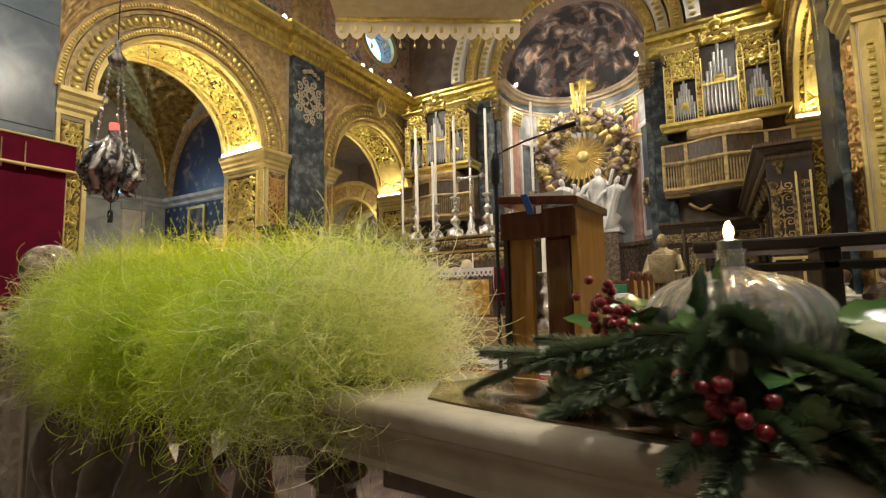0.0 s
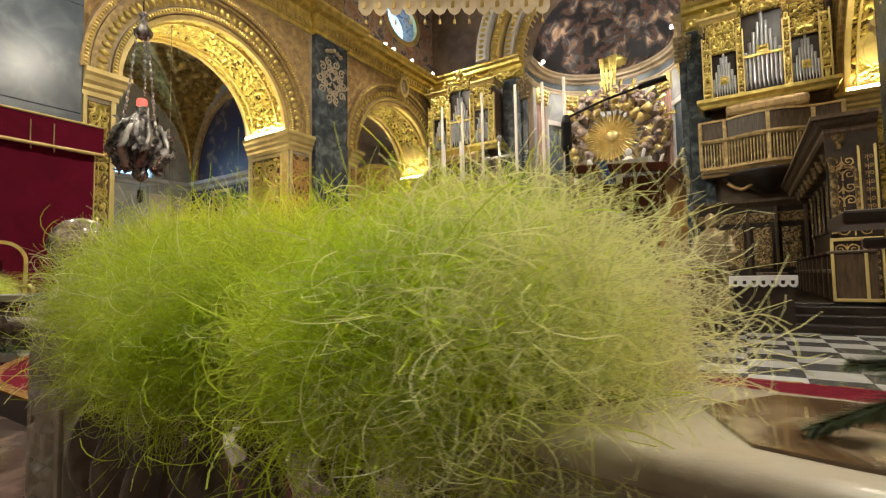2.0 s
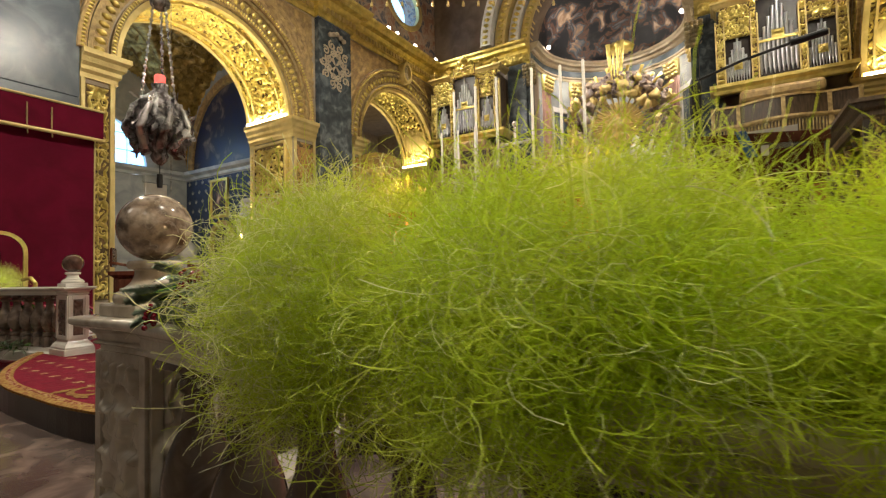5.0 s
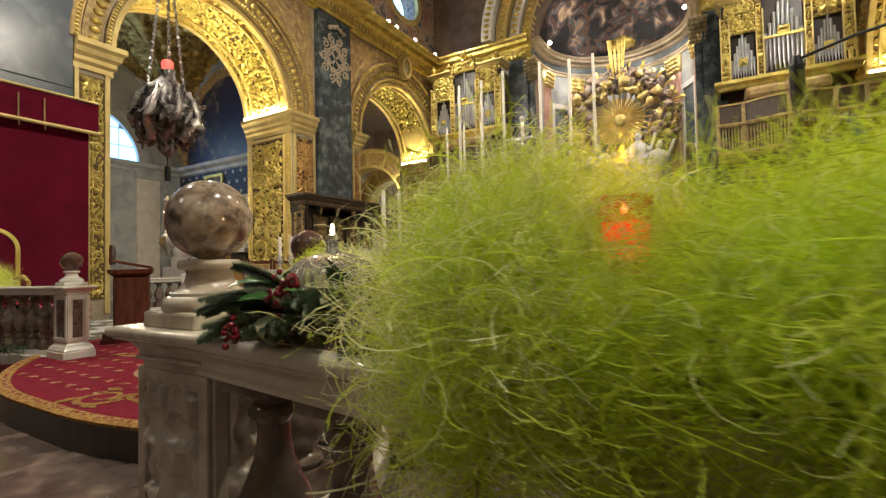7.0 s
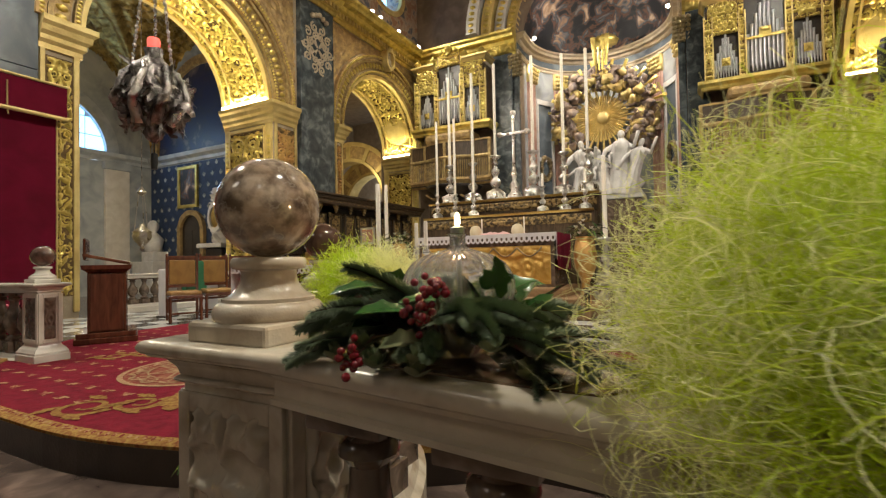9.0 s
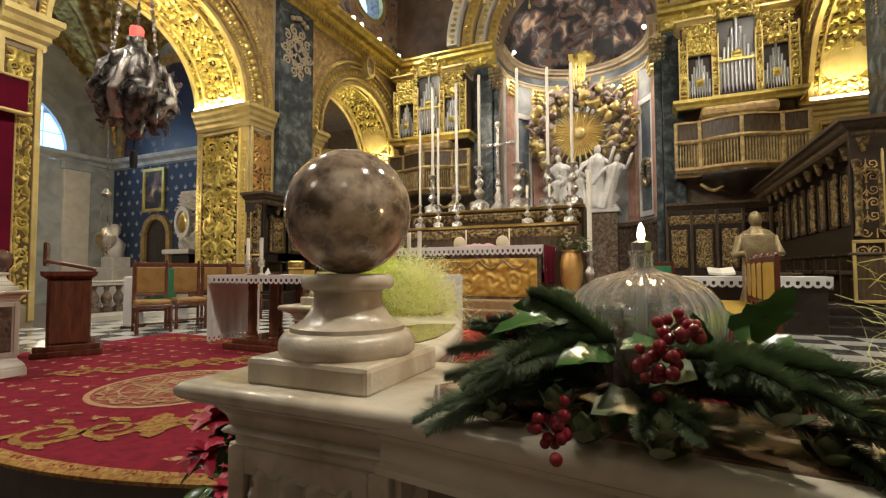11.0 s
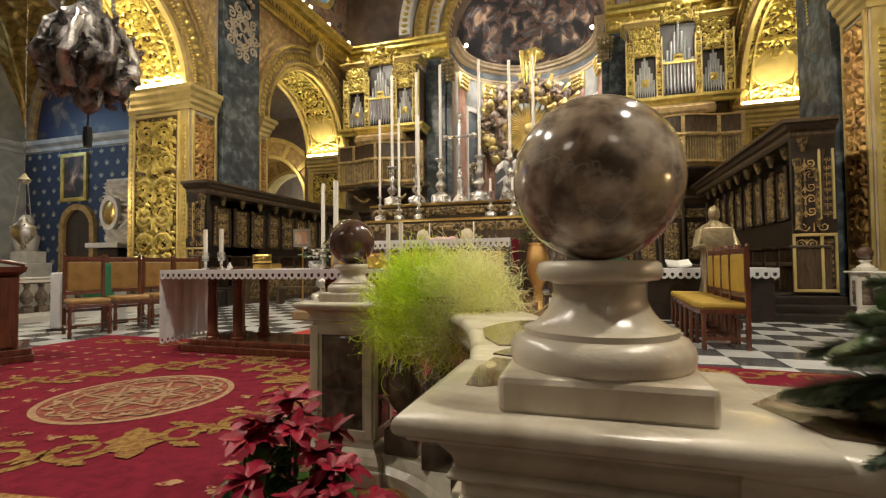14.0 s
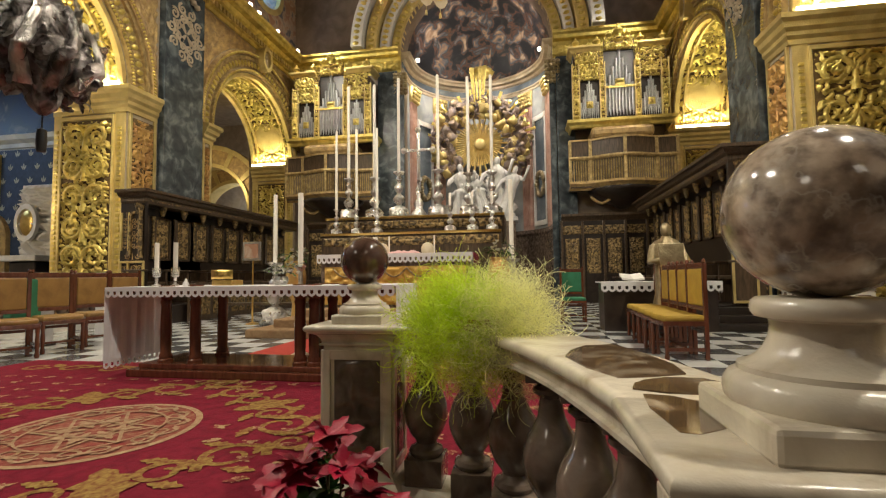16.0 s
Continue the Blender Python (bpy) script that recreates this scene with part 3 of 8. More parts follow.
        for i in range(n):
            g = math.pi * (i + 0.5) / n
            q = r + w * 0.42
            m = Matrix.Translation(at(c, s)(q * math.cos(g), q * math.sin(g), -0.06)) @ Matrix.Rotation(g, 4, "X")
            bmesh.ops.create_icosphere(bm, subdivisions=1, radius=1, matrix=m @ Matrix.Diagonal((0.05, w * 0.16, 0.075, 1)))
        for f_, m_ in ((0.88, 2.6), (0.08, 2.2)):
            for i in range(int(n * m_)):
                g = math.pi * (i + 0.5) / int(n * m_)
                q = r + w * f_
                m = Matrix.Translation(at(c, s)(q * math.cos(g), q * math.sin(g), -0.17 if f_ > 0.5 else -0.11)) @ Matrix.Rotation(g, 4, "X")
                bmesh.ops.create_icosphere(bm, subdivisions=1, radius=1, matrix=m @ Matrix.Diagonal((0.03, w * 0.07, 0.034, 1)))
        part("leaf_band", bm, GOLD, a, "gilded leaf ornaments", 0)
        # carved spandrels
        for sg in (-1, 1):
            bm = B()
            R = r + w + 0.03
            nu, nv = 40, 46
            gverts = []
            W = R + 0.02
            for j in range(nv + 1):
                row = []
                v = (ZE0 - s - 0.04) * j / nv
                lo = math.sqrt(max(0, R * R - v * v)) if v < R else 0.0
                for i in range(nu + 1):
                    u = lo + (W - lo) * i / nu
                    h = 0.08 * carve(u, v, 3.0 + c, 2.4) if 0 < i < nu and j < nv else 0
                    row.append(bm.verts.new(at(c, s)(sg * u, v, -0.01 - h)))
                gverts.append(row)
            for j in range(nv):
                for i in range(nu):
                    bm.faces.new((gverts[j][i], gverts[j][i + 1], gverts[j + 1][i + 1], gverts[j + 1][i]))
            part("spandrel", bm, GOLDB, a, "carved spandrel in brown and gold", 0)
        # gilded soffit, carved, and the two jambs
        bm = B()
        nu, nv = 60 if sx < 0 else 50, 260 if sx < 0 else 200
        g = []
        for j in range(nv + 1):
            ang = math.pi * j / nv
            row = []
            for i in range(nu + 1):
                d = 0.02 + (T_ - 0.04) * i / nu
                e = min(d, T_ - d, 0.12) / 0.12
                h = 0.012 + 0.10 * e * carve(d - T_ / 2, ang * r, 5 + c, 2.5)
                row.append(bm.verts.new(at(c, s)((r - h) * math.cos(ang), (r - h) * math.sin(ang), d)))
            g.append(row)
        for j in range(nv):
            for i in range(nu):
                bm.faces.new((g[j][i], g[j][i + 1], g[j + 1][i + 1], g[j + 1][i]))
        so = part("soffit", bm, GOLD, a, "gilded carved soffit", 0)
        part("soffit_ground", archband(B(), at(c, s), r - 0.034, r - 0.004, 0.03, T_ - 0.03, 48), SHADEG, so, "brown ground of the soffit, darkened as recess shade", 30)
        rim = B()
        for d0 in (0.02, T_ - 0.16, T_ / 2 - 0.62, T_ / 2 + 0.56):
            archband(rim, at(c, s), r - 0.13, r - 0.02, d0, d0 + (0.14 if d0 < 0.1 or d0 > T_ - 0.2 else 0.06), 48)
        part("soffit_rim", rim, GOLDP, so, "plain gilded rim of the soffit", 30)
        if tg == "narrow":
            key = thing("keystone", "gilded oval cartouche on the crown of the arch", "cartouche", at(c, s)(0, r + 0.6, -0.2), "", "structure")
            kb = archband(B(), lambda u, v, d: at(c, s)(u * 0.85, r + 0.62 + v * 1.25, d), 0.24, 0.34, -0.34, 0.0, 28, 0, 2 * math.pi)
            part("oval_frame", kb, GOLDP, key, "gilded oval frame", 30)
            part("shield", relief(B(), lambda u, v, h: at(c, s)(u, r + 0.62 + v, -0.18 - h), -0.22, 0.22, -0.32, 0.32, 0.10, 18, 24, 7, 3.0, 0.08), STONE, key, "carved shield", 0)
            for sg in (1,):
                ang = radians(25)
                bm = B()
                o = at(c, s)(r * math.cos(ang) - 0.10, r * math.sin(ang), T_ / 2)
                m = Matrix.Translation(o) @ Matrix.Rotation(ang, 4, "X") @ Matrix.Rotation(radians(90), 4, "X")
                for rr, hh in ((0.62, 0.03), (0.52, 0.05)):
                    bmesh.ops.create_cone(bm, cap_ends=True, segments=28, radius1=rr, radius2=rr - 0.05, depth=hh, matrix=m)
                for q in range(4):
                    a_ = q * math.pi / 2
                    pts = [(0.02, 0), (0.42 * math.cos(0.36), 0.42 * math.sin(0.36)), (0.34, 0), (0.42 * math.cos(0.36), -0.42 * math.sin(0.36))]
                    fv = []
                    for zz in (0.02, -0.06):
                        fv.append([bm.verts.new(m @ Vector((p * math.cos(a_) - t_ * math.sin(a_), p * math.sin(a_) + t_ * math.cos(a_), zz))) for p, t_ in pts])
                    bm.faces.new(fv[0])
                    bm.faces.new(fv[1][::-1])
                    for k in range(4):
                        bm.faces.new((fv[0][k], fv[0][(k + 1) % 4], fv[1][(k + 1) % 4], fv[1][k]))
                part("cross_medallion", bm, GOLDP, a, "round medallion with an eight-pointed cross")
    # capitals (pieces of cornice round each pier) and carved piers
    CAP = [(0, 0), (0.05, 0.0), (0.05, 0.10), (0.10, 0.16), (0.10, 0.24), (0.16, 0.30), (0.18, 0.40), (0.24, 0.46), (0.24, 0.56), (0, 0.56)]
    piers = ((3.96 + dy, c1 - r1, True, 0.5), (c1 + r1, 10.14 + dy, True, 0.5), (min(11.80 + dy, c2 - r2 - 0.06), c2 - r2, False, 0.3), (c2 + r2, YE - 0.02, False, 0.3))
    for k, (y0, y1, big, q) in enumerate(piers):
        p = thing("pier_trim", "gilded carved pier with moulded capital", "pier", (xw, (y0 + y1) / 2, 0), "", "structure")
        zc = s1 - 0.56
        T = T2 if k == 3 else 2.0
        xin = xw + sx * (T - 0.02)
        if k % 2 == 0:        # near jamb faces +y
            path = [(xw, y0, zc), (xw, y1, zc), (xin, y1, zc)]
        else:
            path = [(xin, y0, zc), (xw, y0, zc), (xw, y1, zc)]
        if sx > 0:
            path = path[::-1]
        part("capital", sweep(B(), CAP, path), GOLDP, p, "moulded pale gold capital")
        jy, out = (y1, 1) if k % 2 == 0 else (y0, -1)
        jamb = lambda u, v, h, jy=jy, out=out: Vector((xw + sx * u, jy + out * (0.012 + h), v))
        facep = lambda u, v, h: Vector((xw - sx * (0.012 + h), u, v))
        det = (sx < 0 and k in (1, 3)) or (sx > 0 and k in (1, 3))
        jp = part("jamb_panel", relief(B(), jamb, 0.36, T - 0.30, 0.6, zc - 0.16, 0.12, 56 if det else 10, 168 if det else 30, 11 + k, 2.7), GOLD, p, "gilded carved foliage panel", 0)
        if det:
            part("panel_ground", ground_board(jamb, 0.36, T - 0.30, 0.6, zc - 0.16, 0.035), SHADEG, jp, "brown ground between the foliage, darkened as recess shade")
            part("acanthus_scrolls", scrollwork(B(), jamb, 0.40, T - 0.34, 0.65, zc - 0.2, 6, 0.2, 1.5, 0.06), GOLD, jp, "gilded acanthus scrolls", 0)
        fr = B()
        for u0, u1 in ((0.03, 0.30), (T - 0.25, T - 0.03)):
            box(fr, xw + sx * u0, jy, 0.3, xw + sx * u1, jy + out * 0.03, zc)
        for u0 in (0.29, T - 0.30):
            box(fr, xw + sx * u0, jy, 0.5, xw + sx * (u0 + 0.05), jy + out * 0.08, zc - 0.05, 0.012)
        box(fr, xw + sx * 0.30, jy, zc - 0.14, xw + sx * (T - 0.25), jy + out * 0.08, zc - 0.05, 0.012)
        part("jamb_frame", fr, GOLDP, p, "plain gold frame")
        if det:
            bm = B()
            for i in range(34):
                z = 0.7 + (zc - 1.0) * i / 34
                for u0 in (0.11, T - 0.17):
                    box(bm, xw + sx * u0, jy, z, xw + sx * (u0 + 0.1), jy + out * 0.055, z + 0.075, 0.012)
            part("frame_studs", bm, GOLD, p)
        if big or k == 3:
            part("light_strip", bx(xw + sx * 0.06, jy + out * 0.17, s1 + 0.004, xw + sx * (T - 0.1), jy + out * 0.20, s1 + 0.10), STRIP, p, "warm light strip lying on the capital")
            # the riser that the strip lights
            part("riser", bx(xw + sx * 0.02, jy + out * 0.06, s1, xw + sx * (T - 0.02), jy + out * 0.02, s1 + 0.20), GOLDP, p)
        if y1 - y0 < 0.3:
            continue
        fp = part("front_panel", relief(B(), facep, y0 + 0.10, y1 - 0.10, 0.6, zc - 0.1, 0.10, 26, 170, 21 + k, 2.6), GOLDR if k != 0 else GOLD, p, "carved reddish gold front", 0)
        part("panel_ground", ground_board(facep, y0 + 0.10, y1 - 0.10, 0.6, zc - 0.1, 0.025), SHADEG, fp, "brown ground between the carving, darkened as recess shade")
        part("acanthus_scrolls", scrollwork(B(), facep, y0 + 0.12, y1 - 0.12, 0.65, zc - 0.15, 8, 0.2, 1.5, 0.05), GOLDR if k != 0 else GOLD, fp, "carved scrolls", 0)
        fr = B()
        for u0 in (y0 + 0.02, y1 - 0.10):
            box(fr, xw, u0, 0.3, xw - sx * 0.06, u0 + 0.08, zc, 0.012)
        part("front_frame", fr, GOLDP, p)
    # dark marble giant pilaster with a carved coat of arms
    d = thing("pilaster_%s" % tag, "giant dark veined marble pilaster with carved arms near its top", "pilaster", (xw, (y2a + y2b) / 2, 0), "", "structure")
    part("shaft", bx(xw - sx * 0.18, y2a, 0, xw + sx * 0.1, y2b, ZE0, 0.01), DARKM, d)
    shield = lambda u, v, h: Vector((xw - sx * (0.185 + h), (y2a + y2b) / 2 + u, 7.75 + v))
    bm = B()
    for k, (q, m_) in enumerate(((0.62, 10), (0.40, 8))):
        for i in range(m_):
            a = 2 * math.pi * (i + 0.5 * k) / m_
            c = (q * 0.86 * math.cos(a), q * 1.05 * math.sin(a) - 0.05)
            half_tube(bm, shield, [(c[0] + 0.15 * (1 - 0.8 * f / 14) * math.cos(a + (1 if i % 2 else -1) * 0.62 * f), c[1] + 0.15 * (1 - 0.8 * f / 14) * math.sin(a + (1 if i % 2 else -1) * 0.62 * f)) for f in range(15)], 0.035, 0.02)
    for a in (0, 1, 2, 3):
        g = a * math.pi / 2 + math.pi / 4
        half_tube(bm, shield, [(0.03 * math.cos(g), 0.03 * math.sin(g) - 0.05), (0.16 * math.cos(g), 0.18 * math.sin(g) - 0.05), (0.27 * math.cos(g), 0.30 * math.sin(g) - 0.05)], 0.02, 0.075)
    half_tube(bm, shield, [(0.34 * math.cos(2 * math.pi * i / 24), 0.40 * math.sin(2 * math.pi * i / 24) - 0.05) for i in range(25)], 0.03, 0.03)
    part("coat_of_arms", bm, STONE, d, "carved pale stone arms in scrollwork", 0)
    cr = B()
    for i in range(5):
        bmesh.ops.create_icosphere(cr, subdivisions=1, radius=0.09, matrix=Matrix.Translation(shield(-0.3 + 0.15 * i, 0.86 + 0.06 * (2 - abs(i - 2)), 0.08)))
    part("crown", cr, STONE, d, "", 0)
    # small pilaster continuing above the cornice
    part("upper_pilaster", relief(bx(xw - sx * 0.12, y2a + 0.1, ZE1, xw + sx * 0.3, y2b - 0.1, 13.4), lambda u, v, h: Vector((xw - sx * (0.13 + h), u, v)), y2a + 0.15, y2b - 0.15, ZE1 + 0.1, 13.3, 0.1, 18, 40, 44, 1.6), GOLDB, d, "gilded carved upper pilaster", 0)


side_wall(-1, XL, 0.0, "west")
side_wall(1, XR, 0.6, "east")
# blue grey marble facing on the near wall, in great slabs
for sx, xw, dy in ((-1, XL, 0.0), (1, XR, 0.6)):
    f = thing("marble_facing", "polished blue-grey marble slabs facing the nave pier", "wall", (xw, 1.5, 0), "", "structure")
    for y0, y1 in ((-9.5, -3.2), (-3.18, 1.2), (1.215, 3.94 + dy)):
        for z0, z1 in ((0.0, 2.0), (2.012, 4.6), (4.612, 6.9), (6.912, ZE0)):
            part("slab", bx(xw, y0, z0, xw - sx * 0.10, y1, z1, 0.006), BLUEM, f)
# walls that close the nave behind the visitor
struct("wall_south", "plain stone wall closing the nave", "wall", bx(XL - 2, -10, 0, XR + 2, -9.6, 18), STONE)

# ---- structure: end wall, apse and vault ----
HW = 2.86
bm = B()
box(bm, XL - 2, YE, 0, XC - HW, YE + 0.9, ZE1)
box(bm, XC + HW, YE, 0, XR + 2, YE + 0.9, ZE1)
place_end = lambda u, v, d: Vector((XC + u, YE + d, ZE1 + v))
spandrel(bm, place_end, XL - 2 - XC, XR + 2 - XC, 8.5, HW, 0, 0.9, 40)
struct("wall_north", "end wall of the chancel round the apse opening", "wall", bm, ENDM)
NA = 40
bm = B()
rows = []
for i in range(NA + 1):
    a = math.pi * i / NA
    c, s = math.cos(a), math.sin(a)
    rows.append([bm.verts.new((XC + r_ * c, YE + 0.88 + r_ * s, z)) for r_, z in ((HW, 0), (HW, ZE1 + 0.02), (HW + 0.4, ZE1 + 0.02), (HW + 0.4, 0))])
for a, b in zip(rows, rows[1:]):
    for j in range(4):
        bm.faces.new((a[j], a[(j + 1) % 4], b[(j + 1) % 4], b[j]))
struct("wall_apse", "curved apse wall of grey veined marble", "wall", bm, GREYM, 30)
bm = B()
rows = []
for j in range(21):
    b_ = math.pi / 2 * j / 20
    rows.append([bm.verts.new((XC + HW * math.cos(b_) * math.cos(math.pi * i / NA), YE + 0.88 + HW * math.cos(b_) * math.sin(math.pi * i / NA), ZE1 + HW * math.sin(b_))) for i in range(NA + 1)])
for a, b in zip(rows, rows[1:]):
    for i in range(NA):
        bm.faces.new((a[i], a[i + 1], b[i + 1], b[i])) if b is not rows[-1] else bm.faces.new((a[i], a[i + 1], b[i]))
bmesh.ops.remove_doubles(bm, verts=bm.verts, dist=0.001)
struct("ceiling_apse", "half dome painted with dark clouds and figures", "ceiling", bm, PAINT, 0)
bm = B()
apath = [(XC - HW, YE - 0.02, 0)] + [(XC + HW * math.cos(math.pi - math.pi * i / NA), YE + 0.88 + HW * math.sin(math.pi * i / NA), 0) for i in range(NA + 1)] + [(XC + HW, YE - 0.02, 0)]
APC = [(0, 0), (0.04, 0), (0.05, 0.10), (0.09, 0.12), (0.09, 0.18), (0.02, 0.2), (0.02, 0.46), (0.10, 0.50), (0.14, 0.58), (0.28, 0.61), (0.30, 0.70), (0.36, 0.75), (0.36, 0.82), (0, 0.82)]
sweep(bm, APC, [(x, y, ZE0) for x, y, z in apath])
struct("cornice_apse", "buff stone cornice round the apse", "cornice", bm, STONE, 30)
bm = B()
sweep(bm, [(0.025, 0), (0.035, 0), (0.035, 0.24), (0.025, 0.24)], [(x, y, ZE0 + 0.21) for x, y, z in apath])
struct("frieze_apse", "blue-grey frieze band of the apse", "trim", bm, BLUEM, 30)
bm = B()
sweep(bm, [(0, 0), (0.16, 0), (0.16, 0.5), (0.08, 0.6), (0.08, 2.6), (0.14, 2.7), (0.14, 2.85), (0, 2.85)], [(x, y, ZF) for x, y, z in apath])
struct("dado_apse", "moulded marble dado of the apse", "trim", bm, BROWNM, 30)
# apse panels and pilasters
ap = thing("apse_panelling", "framed marble panels and fluted pink pilasters round the apse", "panelling", (XC, YE + 3.7, 0), "", "structure")


def on_apse(deg, u, z, h):
    a = radians(deg) + u / HW
    return Vector((XC + (HW - h) * math.cos(a), YE + 0.88 + (HW - h) * math.sin(a), z))


def apse_block(deg, w, z0, z1, h0, h1, n=4, bm=None):
    bm = bm or B()
    rows = [[bm.verts.new(on_apse(deg, -w / 2 + w * i / n, z, h)) for z, h in ((z0, h0), (z0, h1), (z1, h1), (z1, h0))] for i in range(n + 1)]
    for a, b in zip(rows, rows[1:]):
        for j in range(4):
            bm.faces.new((a[j], a[(j + 1) % 4], b[(j + 1) % 4], b[j]))
    bm.faces.new(rows[0][::-1])
    bm.faces.new(rows[-1])
    return bm


for deg in (12, 47, 133, 168):
    pl = part("pilaster", apse_block(deg, 0.56, 3.05, 8.35, 0, 0.10), PINKM, ap, "fluted pink marble pilaster")
    for i in range(5):
        part("flute", apse_block(deg + (-0.2 + 0.1 * i) / HW * 57.3, 0.055, 3.25, 8.3, 0.10, 0.13, 1), PINKM, pl)
    cap = apse_block(deg, 0.62, 8.35, 9.02, 0, 0.12)
    for i in range(16):
        bmesh.ops.create_icosphere(cap, subdivisions=1, radius=0.09, matrix=Matrix.Translation(on_apse(deg, -0.26 + 0.17 * (i % 4), 8.42 + 0.15 * (i // 4), 0.16 + 0.03 * (i // 4))))
    part("capital", cap, GOLDP, ap, "gilded corinthian capital", 0)
for deg in (29.5, 150.5):
    fr = B()
    for z0, z1 in ((3.2, 3.4), (5.2, 5.35), (7.6, 7.8)):
        apse_block(deg, 1.0, z0, z1, 0, 0.10, 4, fr)
    for o in (-0.45, 0.45):
        apse_block(deg + o / HW * 57.3, 0.10, 3.2, 7.8, 0, 0.10, 1, fr)
    part("panel_frame", fr, STATUE, ap, "pale moulded frame")
    part("panel", apse_block(deg, 0.84, 3.4, 7.6, 0, 0.03), BLUEM, ap, "pale blue-grey marble panel")
    cart = B()
    for i in range(22):
        a = 2 * math.pi * i / 22
        bmesh.ops.create_icosphere(cart, subdivisions=1, radius=0.11 + 0.03 * math.sin(i * 5), matrix=Matrix.Translation(on_apse(deg, 0.27 * math.cos(a), 4.9 + 0.48 * math.sin(a), 0.1)))
    part("cartouche", cart, BRONZE, ap, "dark oval cartouche", 0)
# dark giant pilasters beside the apse
for x0, x1 in ((-8.62, -7.86), (-1.93, -1.3)):
    d = thing("chancel_pilaster", "dark marble pilaster beside the apse", "pilaster", ((x0 + x1) / 2, YE, 0), "", "structure")
    part("shaft", bx(x0, YE - 0.22, 0, x1, YE + 0.02, ZE0, 0.01), DARKM, d)
    part("inner_shaft", bx(x1 + 0.02 if x0 < -5 else x0 - 0.24, YE - 0.10, 0, x1 + 0.24 if x0 < -5 else x0 - 0.02, YE + 0.02, ZE0 - 0.9, 0.01), DARKM, d)
    cap = B()
    cx = x1 + 0.12 if x0 < -5 else x0 - 0.12
    for i in range(24):
        bmesh.ops.create_icosphere(cap, subdivisions=1, radius=0.10, matrix=Matrix.Translation((cx - 0.2 + 0.133 * (i % 4), YE - 0.14 - 0.03 * (i // 8), ZE0 - 0.85 + 0.14 * (i // 4))))
    part("capital", cap, BRONZE, d, "dark corinthian capital", 0)
# gilded entablature on the end wall
for x0, x1 in ((XL, XC - HW), (XC + HW, XR)):
    struct("cornice_end", "gilded carved entablature above the organ", "cornice", sweep(B(), CORNICE, [(x1, YE, ZE0), (x0, YE, ZE0)][::-1]), GOLD)
    struct("frieze_end", "gilded scroll frieze", "trim", relief(B(), lambda u, v, h: Vector((u, YE - 0.15 - h, v)), x0 + 0.1, x1 - 0.1, ZE0 + 0.08, ZE0 + 0.44, 0.14, 70, 10, 51, 2.0), GOLD, 0)
# nested archivolts of the apse opening, cream with gilded ribs
for k, (r0, r1, y0, y1, m) in enumerate(((HW, HW + 0.35, YE - 0.12, YE + 0.3, GOLDP), (HW + 0.40, HW + 0.78, YE - 0.30, YE + 0.1, STATUE), (HW + 0.84, HW + 1.25, YE - 0.55, YE, GOLDP), (HW + 1.32, HW + 1.75, YE - 0.85, YE, STATUE))):
    t = thing("apse_archivolt", "cream and gold moulded arch band round the apse", "archivolt", (XC, YE, ZE1), "", "structure")
    pe = lambda u, v, d: Vector((XC + u, d, ZE1 + v))
    part("band", archband(B(), pe, r0, r1, y0, y1, 48), m, t, smooth=30)
    bm = B()
    n = 44 + 6 * k
    for i in range(n):
        g = math.pi * (i + 0.5) / n
        q = (r0 + r1) / 2
        mm = Matrix.Translation(pe(q * math.cos(g), q * math.sin(g), y0 - 0.02)) @ Matrix.Rotation(-g, 4, "Y")
        bmesh.ops.create_icosphere(bm, subdivisions=1, radius=1, matrix=mm @ Matrix.Diagonal((0.13, 0.06, 0.08, 1)))
    part("beads", bm, GOLD, t, "", 0)
# barrel vault with ribs
bm = B()
HV = (XR - XL) / 2
rows = []
for i in range(49):
    a = math.pi * i / 48
    rows.append([bm.verts.new(((XL + XR) / 2 + q * math.cos(a), y, 13.2 + q * 0.72 * math.sin(a))) for q, y in ((HV, -10), (HV, YE + 0.9), (HV + 0.3, YE + 0.9), (HV + 0.3, -10))])
for a, b in zip(rows, rows[1:]):
    for j in range(4):
        bm.faces.new((a[j], a[(j + 1) % 4], b[(j + 1) % 4], b[j]))
struct("ceiling", "brown painted barrel vault over the chancel", "ceiling", bm, FRESCO, 30)
for y in (10.95, 16.7, 4.0, -2.5):
    rb = B()
    archband(rb, lambda u, v, d: Vector(((XL + XR) / 2 + u, y + d, 13.2 + 0.72 * v)), HV - 0.18, HV, -0.6, 0.6, 40)
    struct("vault_rib", "gilded carved transverse rib of the vault", "rib", rb, GOLDB, 30)
struct("wall_closing", "stone closing the haunches above the upper wall", "wall", bx(XL - 1.2, -10, 13.35, XL - 0.02, YE + 0.9, 13.5), STONE)

